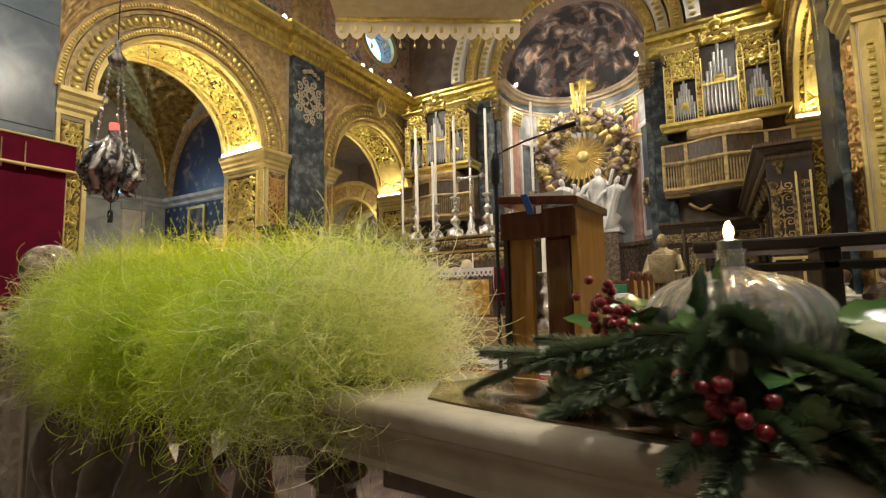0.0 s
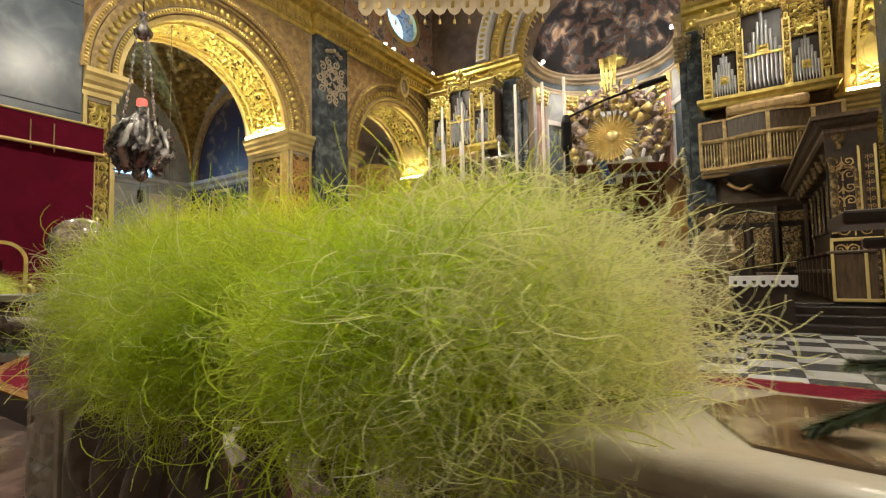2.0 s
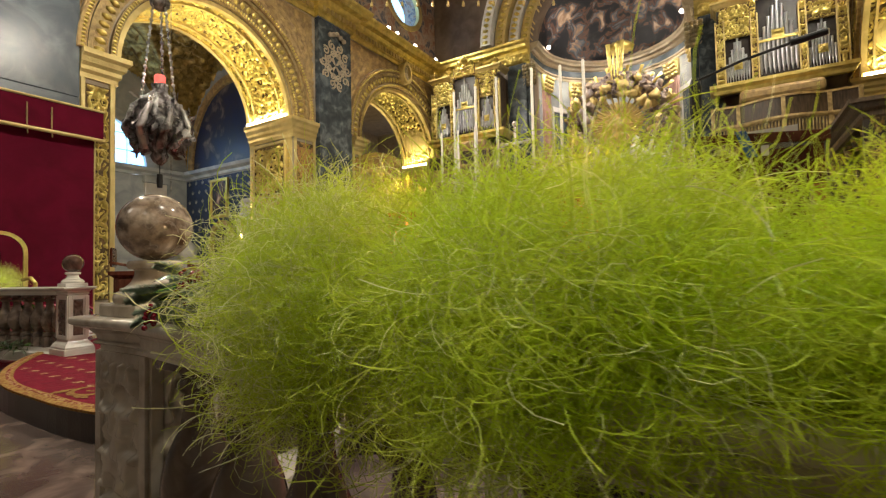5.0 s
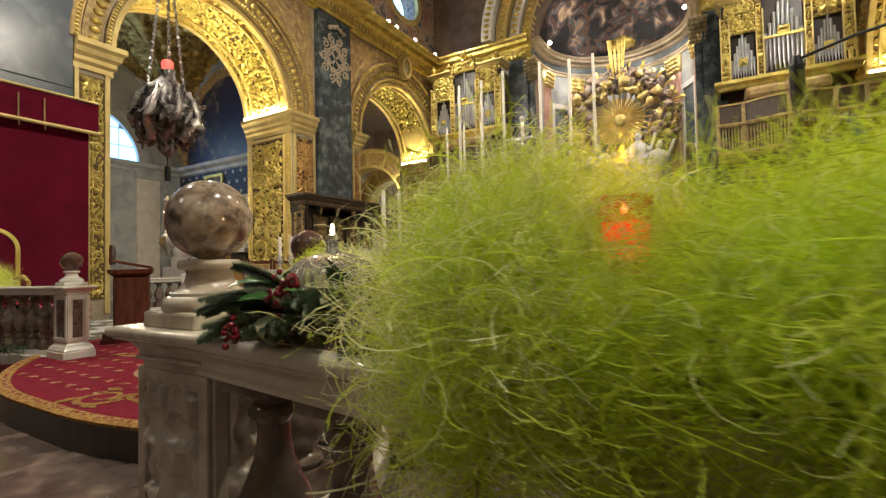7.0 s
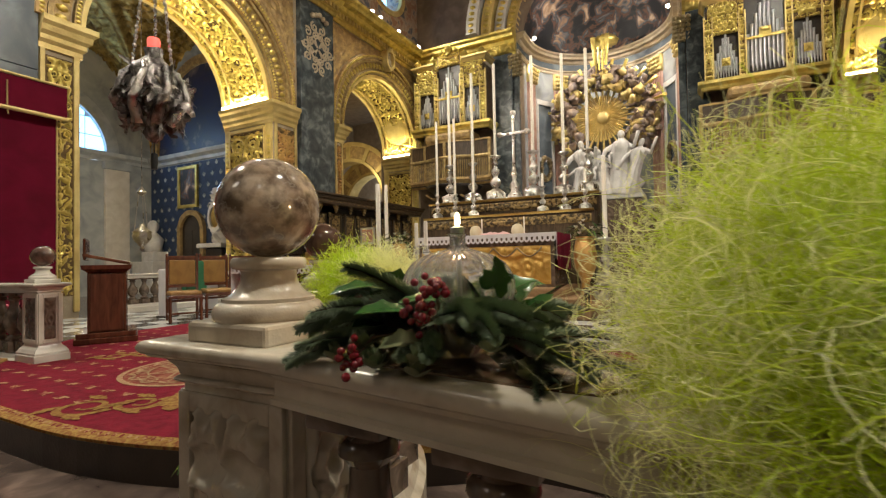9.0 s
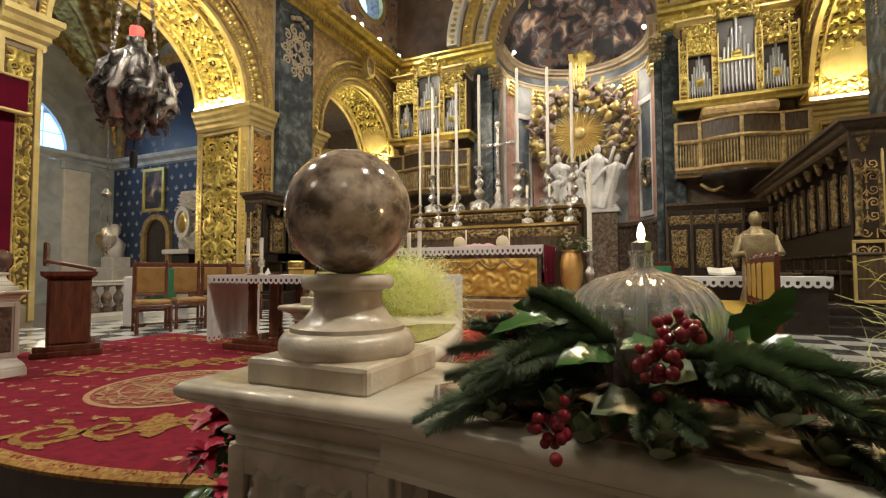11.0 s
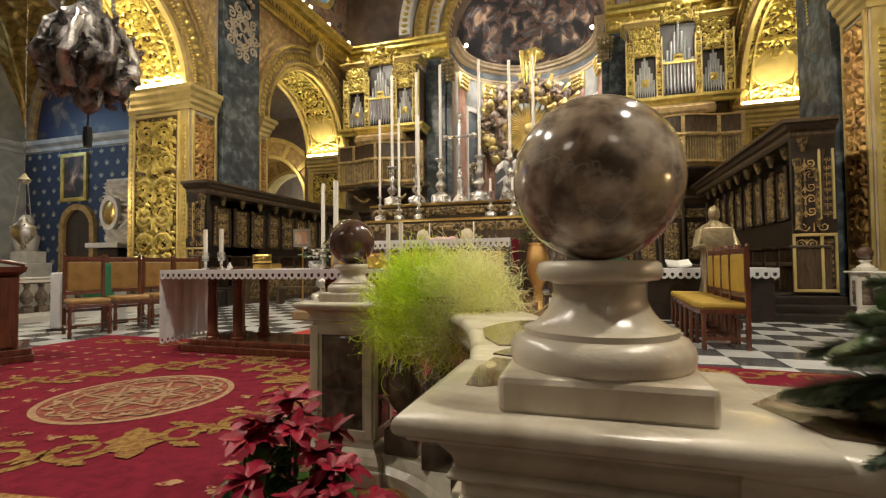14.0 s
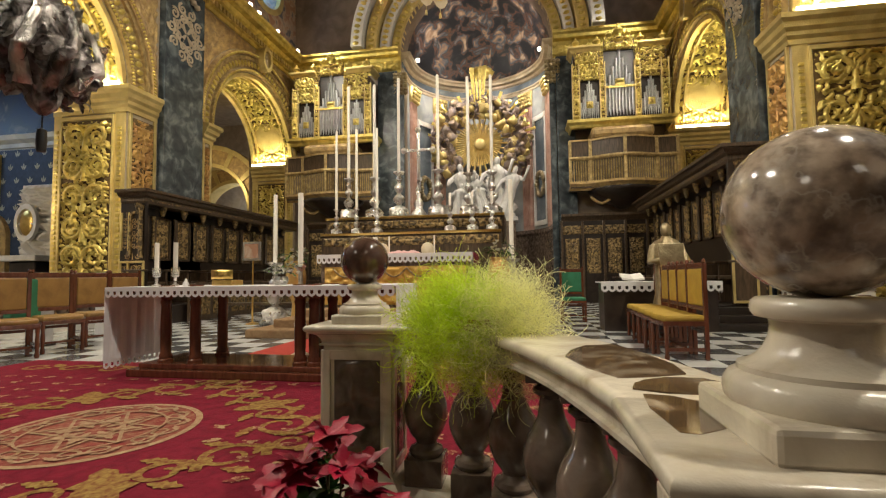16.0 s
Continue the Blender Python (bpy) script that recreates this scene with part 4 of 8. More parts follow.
# ---- structure: side chapel seen through the wide arch ----
CX0, CX1, CY0, CY1 = -22.5, XL - 2.0, 3.2, 12.0
bm = B()
box(bm, CX0 - 0.4, CY0 - 0.4, 0, CX0, CY1 + 0.4, 5.6)
box(bm, CX0, CY1, 0, CX1, CY1 + 0.4, 10.6)
box(bm, CX0, CY0 - 0.4, 0, CX1, CY0, 10.6)
spandrel(bm, lambda u, v, d: Vector((CX0 - d, 8.2 + u, 5.6 + v)), -5.4, 4.2, 5.2, 2.1, 0, 0.4, 28)
struct("wall_chapel", "pale green-grey marble chapel walls", "wall", bm, GREYM)
bm = B()
rows = []
for i in range(101):
    y = CY0 + (CY1 - CY0) * i / 100
    row = []
    for k in range(101):
        x = CX0 - 0.3 + (CX1 - CX0 + 0.3) * k / 100
        p = (2 * (y - CY0) / (CY1 - CY0) - 1) ** 2
        q = (2 * (x - CX0) / (CX1 - CX0) - 1) ** 2
        zz = 5.7 + 4.6 * math.sqrt(max(0, 1 - min(p, q)))
        groin = min(1.0, abs(p - q) * 6)
        row.append(bm.verts.new((x, y, zz - (0.20 * carve(x + 18.3, y * 0.9, 71, 1.5) * groin if groin > 0.3 else 0.16))))
    rows.append(row)
for a, b in zip(rows, rows[1:]):
    for i in range(100):
        bm.faces.new((a[i], a[i + 1], b[i + 1], b[i]))
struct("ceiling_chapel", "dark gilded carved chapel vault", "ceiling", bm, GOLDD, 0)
struct("cornice_chapel", "grey moulded chapel cornice with a gilded edge", "cornice", sweep(B(), [(0, 0), (0.1, 0), (0.12, 0.12), (0.3, 0.2), (0.34, 0.34), (0, 0.34)], [(CX0, CY0, 5.3), (CX0, CY1, 5.3), (CX1, CY1, 5.3)]), GREYM)
w = thing("window_5", "half-round chapel window with blue daylight panes", "window", (CX0, 8.2, 6.0), "", "structure")
for i in range(6):
    for j in range(3):
        u0, v0 = -2.1 + 0.7 * i, 0.7 * j
        if math.hypot(abs(u0 + 0.35), v0 + 0.1) < 2.0:
            part("pane", bx(CX0 - 0.22, 8.2 + u0 + 0.02, 5.62 + v0 + 0.02, CX0 - 0.2, 8.2 + u0 + 0.68, 5.62 + v0 + 0.68), PANE, w)
part("window_frame", archband(B(), lambda u, v, d: Vector((CX0 + 0.06 - d, 8.2 + u, 5.62 + v)), 2.05, 2.5, 0, 0.12, 28), GREYM, w, "carved grey stone arch")
# blue cloth, painting and monuments on the chapel's far wall
cl = thing("wall_hanging", "night-blue wall cloth strewn with pale gold fleurs", "wall cloth", (-18, CY1, 0))
part("cloth", bx(CX0 + 0.1, CY1 - 0.04, 0.6, CX1 - 0.1, CY1 - 0.005, 5.25), NAVY, cl)
bm = B()
for i in range(17):
    for j in range(11):
        x, z = CX0 + 0.35 + 0.5 * i + (0.25 if j % 2 else 0), 0.9 + 0.42 * j
        if x > CX1 - 0.2:
            continue
        for a in range(3):
            m = Matrix.Translation((x + 0.05 * (a - 1), CY1 - 0.045, z + (0.05 if a == 1 else 0))) @ Matrix.Rotation(0.5 * (a - 1), 4, "Y")
            bmesh.ops.create_icosphere(bm, subdivisions=1, radius=1, matrix=m @ Matrix.Diagonal((0.03, 0.008, 0.085, 1)))
tagged(part("fleurs", bm, mat("pale_fleur_yarn", (0.34, 0.36, 0.34), (0.26, 0.26, 0.22), 4, 0.7), cl, "pale embroidered fleurs"), kind="stuff")
lp = thing("lunette_painting", "half-round dark blue painting with pale figures", "painting", (-19.1, CY1, 6))
part("canvas", archband(B(), lambda u, v, d: Vector((-19.0 + u, CY1 - d, 5.75 + 1.2 * v)), 0.02, 2.8, 0.005, 0.05, 24), BLUEP, lp)
part("frame", archband(B(), lambda u, v, d: Vector((-19.0 + u, CY1 - d, 5.75 + 1.2 * v)), 2.8, 3.1, 0.005, 0.16, 24), GOLDB, lp, "carved gilded frame")

# ---- structure: passage seen through the narrow arches ----
for sx, xw, dy, tag in ((-1, XL, 0.0, "west"), (1, XR, 0.6, "east")):
    xo = xw + sx * 2.0
    bm = B()
    box(bm, xo + sx * 6.2, 12.41 + dy, 0, xo + sx * 6.5, 23.5, 11)
    box(bm, xo, 23.2, 0, xo + sx * 6.2, 23.5, 11)
    box(bm, xo + sx * 4.5, 12.11 + dy, 0, xo + sx * 6.5, 12.41 + dy, 11)
    box(bm, xo - sx * 0.3, 18.22, 0, xo, 23.5, 11)
    if sx > 0:
        box(bm, xo, 3.0, 0, xo + sx * 4.2, 3.3, 11)
        box(bm, xo + sx * 4.2, 3.0, 0, xo + sx * 4.5, 12.41 + dy, 11)
        box(bm, xo, 3.0, 9.6, xo + sx * 4.5, 12.2, 9.9)
    box(bm, xo, 12.2 + dy, 9.6, xo + sx * 6.5, 23.5, 9.9)
    struct("wall_passage_%s" % tag, "olive stone passage walls behind the arch", "wall", bm, STONE)
    for k, (y_, rr) in enumerate(((18.6, 2.1), (20.6, 1.75))):
        pa = lambda u, v, d: Vector((xo + sx * 2.9 + u, y_ + d, 4.1 + v))
        arch = thing("passage_arch", "coffered gilded arch across the passage", "arch", pa(0, rr, 0), "", "structure")
        part("band", archband(B(), pa, rr, rr + 0.9, 0, 0.6, 28, legs=4.1), GOLDB, arch, "dim gilded band", 30)
        part("edge", archband(B(), pa, rr - 0.06, rr + 0.10, -0.08, 0.64, 28, legs=4.1), GOLDP, arch, "pale gold edge", 30)
        part("outer_edge", archband(B(), pa, rr + 0.72, rr + 0.92, -0.08, 0.1, 28, legs=4.1), GOLDP, arch, "pale gold edge", 30)
        for q in range(7):
            part("coffer_rib", archband(B(), pa, rr + 0.08, rr + 0.74, -0.06, 0.02, 2, math.pi * (q + 0.4) / 7, math.pi * (q + 0.6) / 7), GOLDP, arch, "", 30)

# ---- things: balustrade ----
PED1, PED2, PED3 = (-2.812, 0.712), (-3.86, 2.04), (-7.84, 2.32)


def slope_y(x):
    return 0.715 - 0.13 * (x + 2.82)


def pedestal(name, at, ball, label, z0=0.0, turn=0.0, marble=None):
    mm = marble or CREAMM
    t = thing(name, label, "pedestal", (at[0], at[1], z0), "balustrade pedestals")
    x, y = at
    HX_, HY_ = 0.15, 0.098
    b = B()
    box(b, x - HX_ - 0.055, y - HY_ - 0.055, z0, x + HX_ + 0.055, y + HY_ + 0.055, z0 + 0.11, 0.008)
    sq = [(x + HX_, y - HY_, 0), (x + HX_, y + HY_, 0), (x - HX_, y + HY_, 0), (x - HX_, y - HY_, 0)]
    sweep(b, [(-0.02, 0), (0.045, 0), (0.045, 0.02), (0.03, 0.05), (0.008, 0.075), (0.0, 0.09), (-0.02, 0.09)], [(p, q, z0 + 0.11) for p, q, _ in sq], True)
    part("base", b, mm, t, "stepped marble base")
    sf = part("shaft", bx(x - HX_, y - HY_, z0 + 0.10, x + HX_, y + HY_, RAIL - 0.085, 0.006), mm, t)
    # inset carved panels on the four faces
    for k in range(4):
        c, s = (0, -1, 0, 1)[k], (-1, 0, 1, 0)[k]
        w, out, hw = ((1, 0), HY_, HX_) if c == 0 else ((0, 1), HX_, HY_)
        fr = B()
        zb, zt = z0 + 0.24, RAIL - 0.125
        for o0, o1, za, zc in ((-hw, -hw + 0.035, zb - 0.02, zt + 0.02), (hw - 0.035, hw, zb - 0.02, zt + 0.02), (-hw + 0.035, hw - 0.035, zb - 0.02, zb + 0.02), (-hw + 0.035, hw - 0.035, zt - 0.02, zt + 0.02)):
            p0 = (x + c * out + w[0] * o0, y + s * out + w[1] * o0)
            p1 = (x + c * (out + 0.012) + w[0] * o1, y + s * (out + 0.012) + w[1] * o1)
            box(fr, p0[0], p0[1], za, p1[0], p1[1], zc, 0.003)
        part("panel_frame", fr, mm, sf)
        pl = lambda u, v, h: Vector((x + c * (out + 0.001 + h) + w[0] * u, y + s * (out + 0.001 + h) + w[1] * u, v))
        if mm is CREAMM and at == PED1:
            part("carved_panel", relief(B(), pl, -hw + 0.035, hw - 0.035, zb, zt, 0.028, 40, 84, 3 + k, 4.2, 0.015), mm, sf, "pierced marble scrollwork", 0)
        else:
            part("inlay_panel", relief(B(), pl, -hw + 0.05, hw - 0.05, zb + 0.02, zt - 0.02, 0.012, 16, 40, 3 + k, 5.0, 0.012), BROWNM, sf, "carved dark marble inlay", 0)
    part("cap", sweep(B(), [(-0.09, 0), (0.010, 0), (0.014, 0.005), (0.010, 0.010), (0.004, 0.013), (0.008, 0.028), (0.022, 0.046), (0.048, 0.056), (0.050, 0.060), (0.056, 0.062), (0.061, 0.067), (0.063, 0.074), (0.061, 0.081), (0.055, 0.087), (0.046, 0.089), (-0.09, 0.089)], [(p, q, RAIL - 0.087) for p, q, _ in sq], True), mm, t, "moulded marble cap", 40)
    if at == PED1:
        x, y = -2.80, 0.701
    part("neck_block", bx(x - 0.112, y - 0.112, RAIL - 0.002, x + 0.112, y + 0.112, RAIL + 0.042, 0.008), mm, t)
    nk = part("neck", lt([(0.096, 0), (0.105, 0.003), (0.110, 0.010), (0.112, 0.020), (0.110, 0.031), (0.104, 0.040), (0.097, 0.043), (0.094, 0.044), (0.094, 0.051), (0.084, 0.054), (0.073, 0.062), (0.064, 0.073), (0.058, 0.086), (0.056, 0.098), (0.057, 0.107), (0.062, 0.110), (0.072, 0.111), (0.076, 0.116), (0.077, 0.123), (0.075, 0.131), (0.070, 0.135), (0.03, 0.136)], 48, (x, y, RAIL + 0.034)), mm, t, "turned marble neck", 50)
    bb = B()
    bmesh.ops.create_uvsphere(bb, u_segments=48, v_segments=32, radius=0.1055, matrix=Matrix.Translation((x, y, RAIL + 0.274)))
    part("ball", bb, ball, nk, "polished mottled marble ball", 0)
    return t


ped_main = pedestal("balustrade_pedestal", PED1, BALLM, "cream marble balustrade pedestal topped by a mottled grey-brown ball")
pedestal("balustrade_pedestal", PED2, BALLD, "cream marble gate pedestal topped by a dark red ball", 0.16)
pedestal("balustrade_pedestal", PED3, BALLD, "white marble gate pedestal topped by a dark ball", 0.16, marble=WHITEM)


def rail(label, pts, nb, z0=0.0, m=None, w=0.135, inlay=False, start=0):
    """A length of balustrade along a level path, with turned balusters."""
    m = m or CREAMM
    t = thing("balustrade", label, "balustrade", (*pts[len(pts) // 2], z0))
    e = [(w - 0.016, 0), (w - 0.006, 0.003), (w - 0.001, 0.010), (w, 0.018), (w - 0.003, 0.027), (w - 0.010, 0.033), (w - 0.020, 0.035)]
    cap = e + [(-p, q) for p, q in e[::-1]]
    tr_ = part("top_rail", sweep(B(), cap, [(x, y, RAIL - 0.035) for x, y in pts]), m, t, "moulded marble hand rail", 35)
    k = w - 0.03
    e = [(k + 0.004, 0), (k + 0.004, 0.010), (k - 0.006, 0.014), (k - 0.006, 0.042), (k + 0.002, 0.052), (k + 0.014, 0.060)]
    part("frieze", sweep(B(), e + [(-p, q) for p, q in e[::-1]], [(x, y, RAIL - 0.095) for x, y in pts]), m, t)
    part("bottom_rail", sweep(B(), [(-w, 0), (w, 0), (w, 0.10), (w - 0.03, 0.12), (w - 0.05, 0.16), (-w + 0.05, 0.16), (-w + 0.03, 0.12), (-w, 0.10)], [(x, y, z0) for x, y in pts]), m, t)
    hb = RAIL - 0.095 - z0 - 0.16
    prof = [(0.062, 0.19), (0.070, 0.205), (0.074, 0.225), (0.068, 0.25), (0.048, 0.265), (0.042, 0.285), (0.050, 0.31), (0.070, 0.36), (0.087, 0.43), (0.094, 0.50), (0.091, 0.56), (0.078, 0.63), (0.058, 0.69), (0.044, 0.74), (0.037, 0.80), (0.036, 0.85), (0.046, 0.865), (0.056, 0.88), (0.054, 0.90), (0.042, 0.915), (0.048, 0.93), (0.066, 0.95)]
    P = [Vector((*p, 0)) for p in pts]
    L = [0.0]
    for a, b in zip(P, P[1:]):
        L.append(L[-1] + (b - a).length)
    for i in range(nb):
        d = L[-1] * (i + 0.5) / nb
        s = max(j for j in range(len(P) - 1) if L[j] <= d)
        q = P[s].lerp(P[s + 1], (d - L[s]) / (L[s + 1] - L[s]))
        bl = lt([(r * min(1.0, 0.5 * L[-1] / nb / 0.092), z * hb) for r, z in prof], 22, (q.x, q.y, z0 + 0.16))
        e = min(0.078, 0.46 * L[-1] / nb)
        for za, zb in ((0.0, 0.19), (0.95, 1.0)):
            box(bl, q.x - e, q.y - e, z0 + 0.16 + za * hb, q.x + e, q.y + e, z0 + 0.16 + zb * hb, 0.004)
        part("baluster", bl, BROWNM, t, "turned brown breccia baluster", 40)
    if inlay:
        n = 7
        for i in range(start, n):
            d0, d1 = L[-1] * (i + 0.04) / n, L[-1] * (i + 0.96) / n
            bm = B()
            top, bot = [], []
            for j in range(13):
                d = d0 + (d1 - d0) * j / 12
                s = max(q for q in range(len(P) - 1) if L[q] <= d)
                c = P[s].lerp(P[s + 1], (d - L[s]) / (L[s + 1] - L[s]))
                tv = (P[s + 1] - P[s]).normalized()
                nv = Vector((-tv.y, tv.x, 0))
                e = (w - 0.035) * math.sqrt(max(0.0, 1 - (2 * j / 12 - 1) ** 2)) ** ((0.6 if i % 2 else 1.0) if start else 0.22)
                top.append(c + nv * e + Vector((0, 0, RAIL + 0.003)))
                bot.append(c - nv * e + Vector((0, 0, RAIL + 0.003)))
            vs = [bm.verts.new(v) for v in top[1:-1] + [top[-1]] + bot[-2:0:-1] + [bot[0]]]
            f = bm.faces.new(vs)
            r = bmesh.ops.extrude_face_region(bm, geom=[f])
            bmesh.ops.translate(bm, vec=(0, 0, -0.004), verts=[v for v in r["geom"] if isinstance(v, bmesh.types.BMVert)])
            part("inlay", bm, INLAY, tr_, "inlay of polished breccia")
    if start:
        # shaped inlays where the curve meets the pedestal
        for shape in (((-2.972, 0.883), (-2.982, 0.80), (-2.973, 0.69), (-2.951, 0.685), (-2.893, 0.725), (-2.872, 0.78), (-2.885, 0.833), (-2.929, 0.874)),
                      ((-2.98, 0.921), (-2.968, 0.962), (-2.945, 0.991), (-2.897, 1.021), (-2.833, 1.018), (-2.79, 0.96), (-2.82, 0.91), (-2.875, 0.895), (-2.931, 0.899)),
                      ((-3.068, 1.241), (-3.035, 1.11), (-2.986, 1.01), (-2.926, 1.027), (-2.85, 1.06), (-2.845, 1.16), (-2.87, 1.30), (-2.915, 1.45), (-3.00, 1.42), (-3.045, 1.34))):
            bm = B()
            f = bm.faces.new([bm.verts.new((x, y, RAIL + 0.003)) for x, y in shape])
            r = bmesh.ops.extrude_face_region(bm, geom=[f])
            bmesh.ops.translate(bm, vec=(0, 0, -0.004), verts=[v for v in r["geom"] if isinstance(v, bmesh.types.BMVert)])
            part("inlay", bm, INLAY, tr_, "shaped inlay of brown breccia")
    return t


rail("cream marble balustrade with brown breccia balusters", [(-2.66, slope_y(-2.66)), (-1.2, slope_y(-1.2)), (0.6, slope_y(0.6)), (1.9, slope_y(1.9))], 17, inlay=True)
curve_pts = []
for i in range(15):
    a = i / 14
    p0, p1, p2, p3 = Vector((-2.86, 0.79)), Vector((-2.97, 1.32)), Vector((-3.10, 1.96)), Vector((-3.70, 2.06))
    q = p0 * (1 - a) ** 3 + p1 * 3 * a * (1 - a) ** 2 + p2 * 3 * a * a * (1 - a) + p3 * a ** 3
    curve_pts.append((q.x, q.y))
rail("curved cream marble balustrade leading to the gate", curve_pts, 7, 0.16, inlay=True, start=4)
rail("white marble balustrade with brown balusters", [(-8.0, 2.32), (-8.6, 2.2), (-11.0, 1.6)], 15, 0.1, WHITEM)
rail("white marble side balustrade with brown balusters", [(1.33, 8.68), (1.52, 7.95)], 4, 0.2, WHITEM, w=0.11)
for x, y in ((1.28, 8.84), (1.57, 7.80)):
    pedestal("balustrade_pedestal", (x, y), BALLD, "small white marble pedestal with a dark ball", 0.2, marble=WHITEM)
rail("white marble balustrade before the chapel", [(-12.0, 4.9), (-12.0, 9.0)], 18, 0.2, WHITEM)

# ---- things: sprouting grass, wreaths and lamps on the rail ----


RED = [Vector((-1.745, 0.60, RAIL + 0.125)), Vector((-1.417, 0.555, RAIL + 0.125)), Vector((-1.06, 0.50, RAIL + 0.125))]
CLEAR = list(zip(RED, (0.80, 0.45, 0.45)))


def grass(at, rx, ry, rz, n, seed, up=0.55, pale=0.0, group="planters of sprouts", drop=0.0, part_x=0.0, stray=0.05, thick=1.0):
    """A bowl of long sprouted vetch: thousands of thin curling stems."""
    rnd = random.Random(seed)
    t = thing("sprout_planter", "shallow bowl of long curling pale-green sprouts standing on the rail", "plant", at, group)
    part("bowl", lt([(0.04, 0), (0.075, 0.010), (0.09, 0.04), (0.094, 0.05), (0.085, 0.05), (0.07, 0.03), (0.02, 0.02)], 24, at), TERRA, t, "terracotta bowl", 40)
    for nm, mm, frac in (("stems", GRASS, 0.72 - pale), ("bleached_stems", GRASSP, 0.28 + pale)):
        V, F = [], []
        o = Vector(at) + Vector((-part_x if mm is GRASS else part_x, 0, 0.05 - drop))
        locks = [Vector((rnd.gauss(0, 1), rnd.gauss(0, 1), rnd.gauss(0.2, 1))).normalized() for k in range(260)]
        for i in range(int(n * frac)):
            az, el = rnd.uniform(0, 2 * math.pi), math.asin(rnd.uniform(-0.62, 1.0))
            q = rnd.random() ** 0.45
            if rnd.random() < 0.28:
                # stems gather into locks
                lk = locks[rnd.randrange(260)]
                az = math.atan2(lk.y, lk.x) + rnd.gauss(0, 0.07)
                el = max(-0.66, math.asin(lk.z)) + rnd.gauss(0, 0.06)
            d = Vector((rx * math.cos(az) * math.cos(el), ry * math.sin(az) * math.cos(el), rz * math.sin(el) * (1.0 if el > 0 else up * 1.5)))
            fuzz = rnd.uniform(0.80, 1.02) if rnd.random() > stray else rnd.uniform(1.0, 1.2)
            p = o + d * q * fuzz
            if any(abs(p.x - q.x) < 0.05 and p.z > RAIL + 0.10 and p.y < q.y + 0.03 and rnd.random() < thin for q, thin in CLEAR):
                continue
            # each stem wanders and curls as it grows outwards and droops
            g = (d.normalized() * rnd.uniform(0.0, 0.7) + Vector((rnd.gauss(0, 0.8), rnd.gauss(0, 0.8), rnd.gauss(0.3, 0.7)))).normalized()
            ax = Vector((rnd.gauss(0, 1), rnd.gauss(0, 1), rnd.gauss(0, 1))).normalized()
            turn = Matrix.Rotation(rnd.uniform(0.14, 0.74), 3, ax)
            st = rnd.uniform(0.010, 0.021)
            w = rnd.uniform(0.00022, 0.00062) * thick
            k0 = len(V)
            N = 6
            for s in range(N + 1):
                sd = g.cross(ax).normalized() * w
                V += [p + sd, p - sd]
                p = p + g * st
                g = (turn @ g + Vector((0, 0, -0.05 if el < 0.4 else 0.06))).normalized()
            for s in range(N):
                b = k0 + 2 * s
                F.append((b, b + 1, b + 3, b + 2))
        me = bpy.data.meshes.new(nm)
        me.from_pydata(V, [], F)
        me.materials.append(mm)
        me.shade_smooth()
        ob = new(nm, me)
        ob.parent = t
        ob.matrix_parent_inverse = t.matrix_basis.inverted()
        tagged(ob, "tangled curling stems", kind="stuff")
    return t


for i, x in enumerate((-1.845, -1.42, -0.94)):
    grass((x, slope_y(x) - 0.01, RAIL), (0.245, 0.285, 0.235)[i], (0.28, 0.28, 0.25)[i], (0.235, 0.205, 0.175)[i], 38000, 5 + i, 0.85, (-0.02, -0.16, 0.06)[i], part_x=(-0.03, 0.0, 0.05)[i])
grass((-3.33, 1.74, RAIL), 0.205, 0.18, 0.215, 15000, 15, 1.0, 0.25, drop=0.05, part_x=0.085, stray=0.25, thick=1.7)
grass((-9.3, 2.05, RAIL), 0.30, 0.28, 0.22, 5000, 17, 0.6, 0.0)


def leaf(bm, o, d, n, L, W, spiny=True, cup=0.15):
    """A pointed leaf with a folded midrib and wavy edge."""
    d, n = d.normalized(), n.normalized()
    s = d.cross(n).normalized()
    n = s.cross(d)
    K = 6
    rows = []
    for i in range(K + 1):
        f = i / K
        w = W * math.sin(math.pi * min(1, f * 0.94 + 0.06)) ** 0.8 * ((1.0 if i % 2 else 0.7) if spiny and 0 < i < K else 1.0)
        c = o + d * (L * f) - n * (cup * L * f * f)
        rows.append((bm.verts.new(c + s * w + n * w * 0.35), bm.verts.new(c), bm.verts.new(c - s * w + n * w * 0.35)))
    for a, b in zip(rows, rows[1:]):
        bm.faces.new((a[0], a[1], b[1], b[0]))
        bm.faces.new((a[1], a[2], b[2], b[1]))


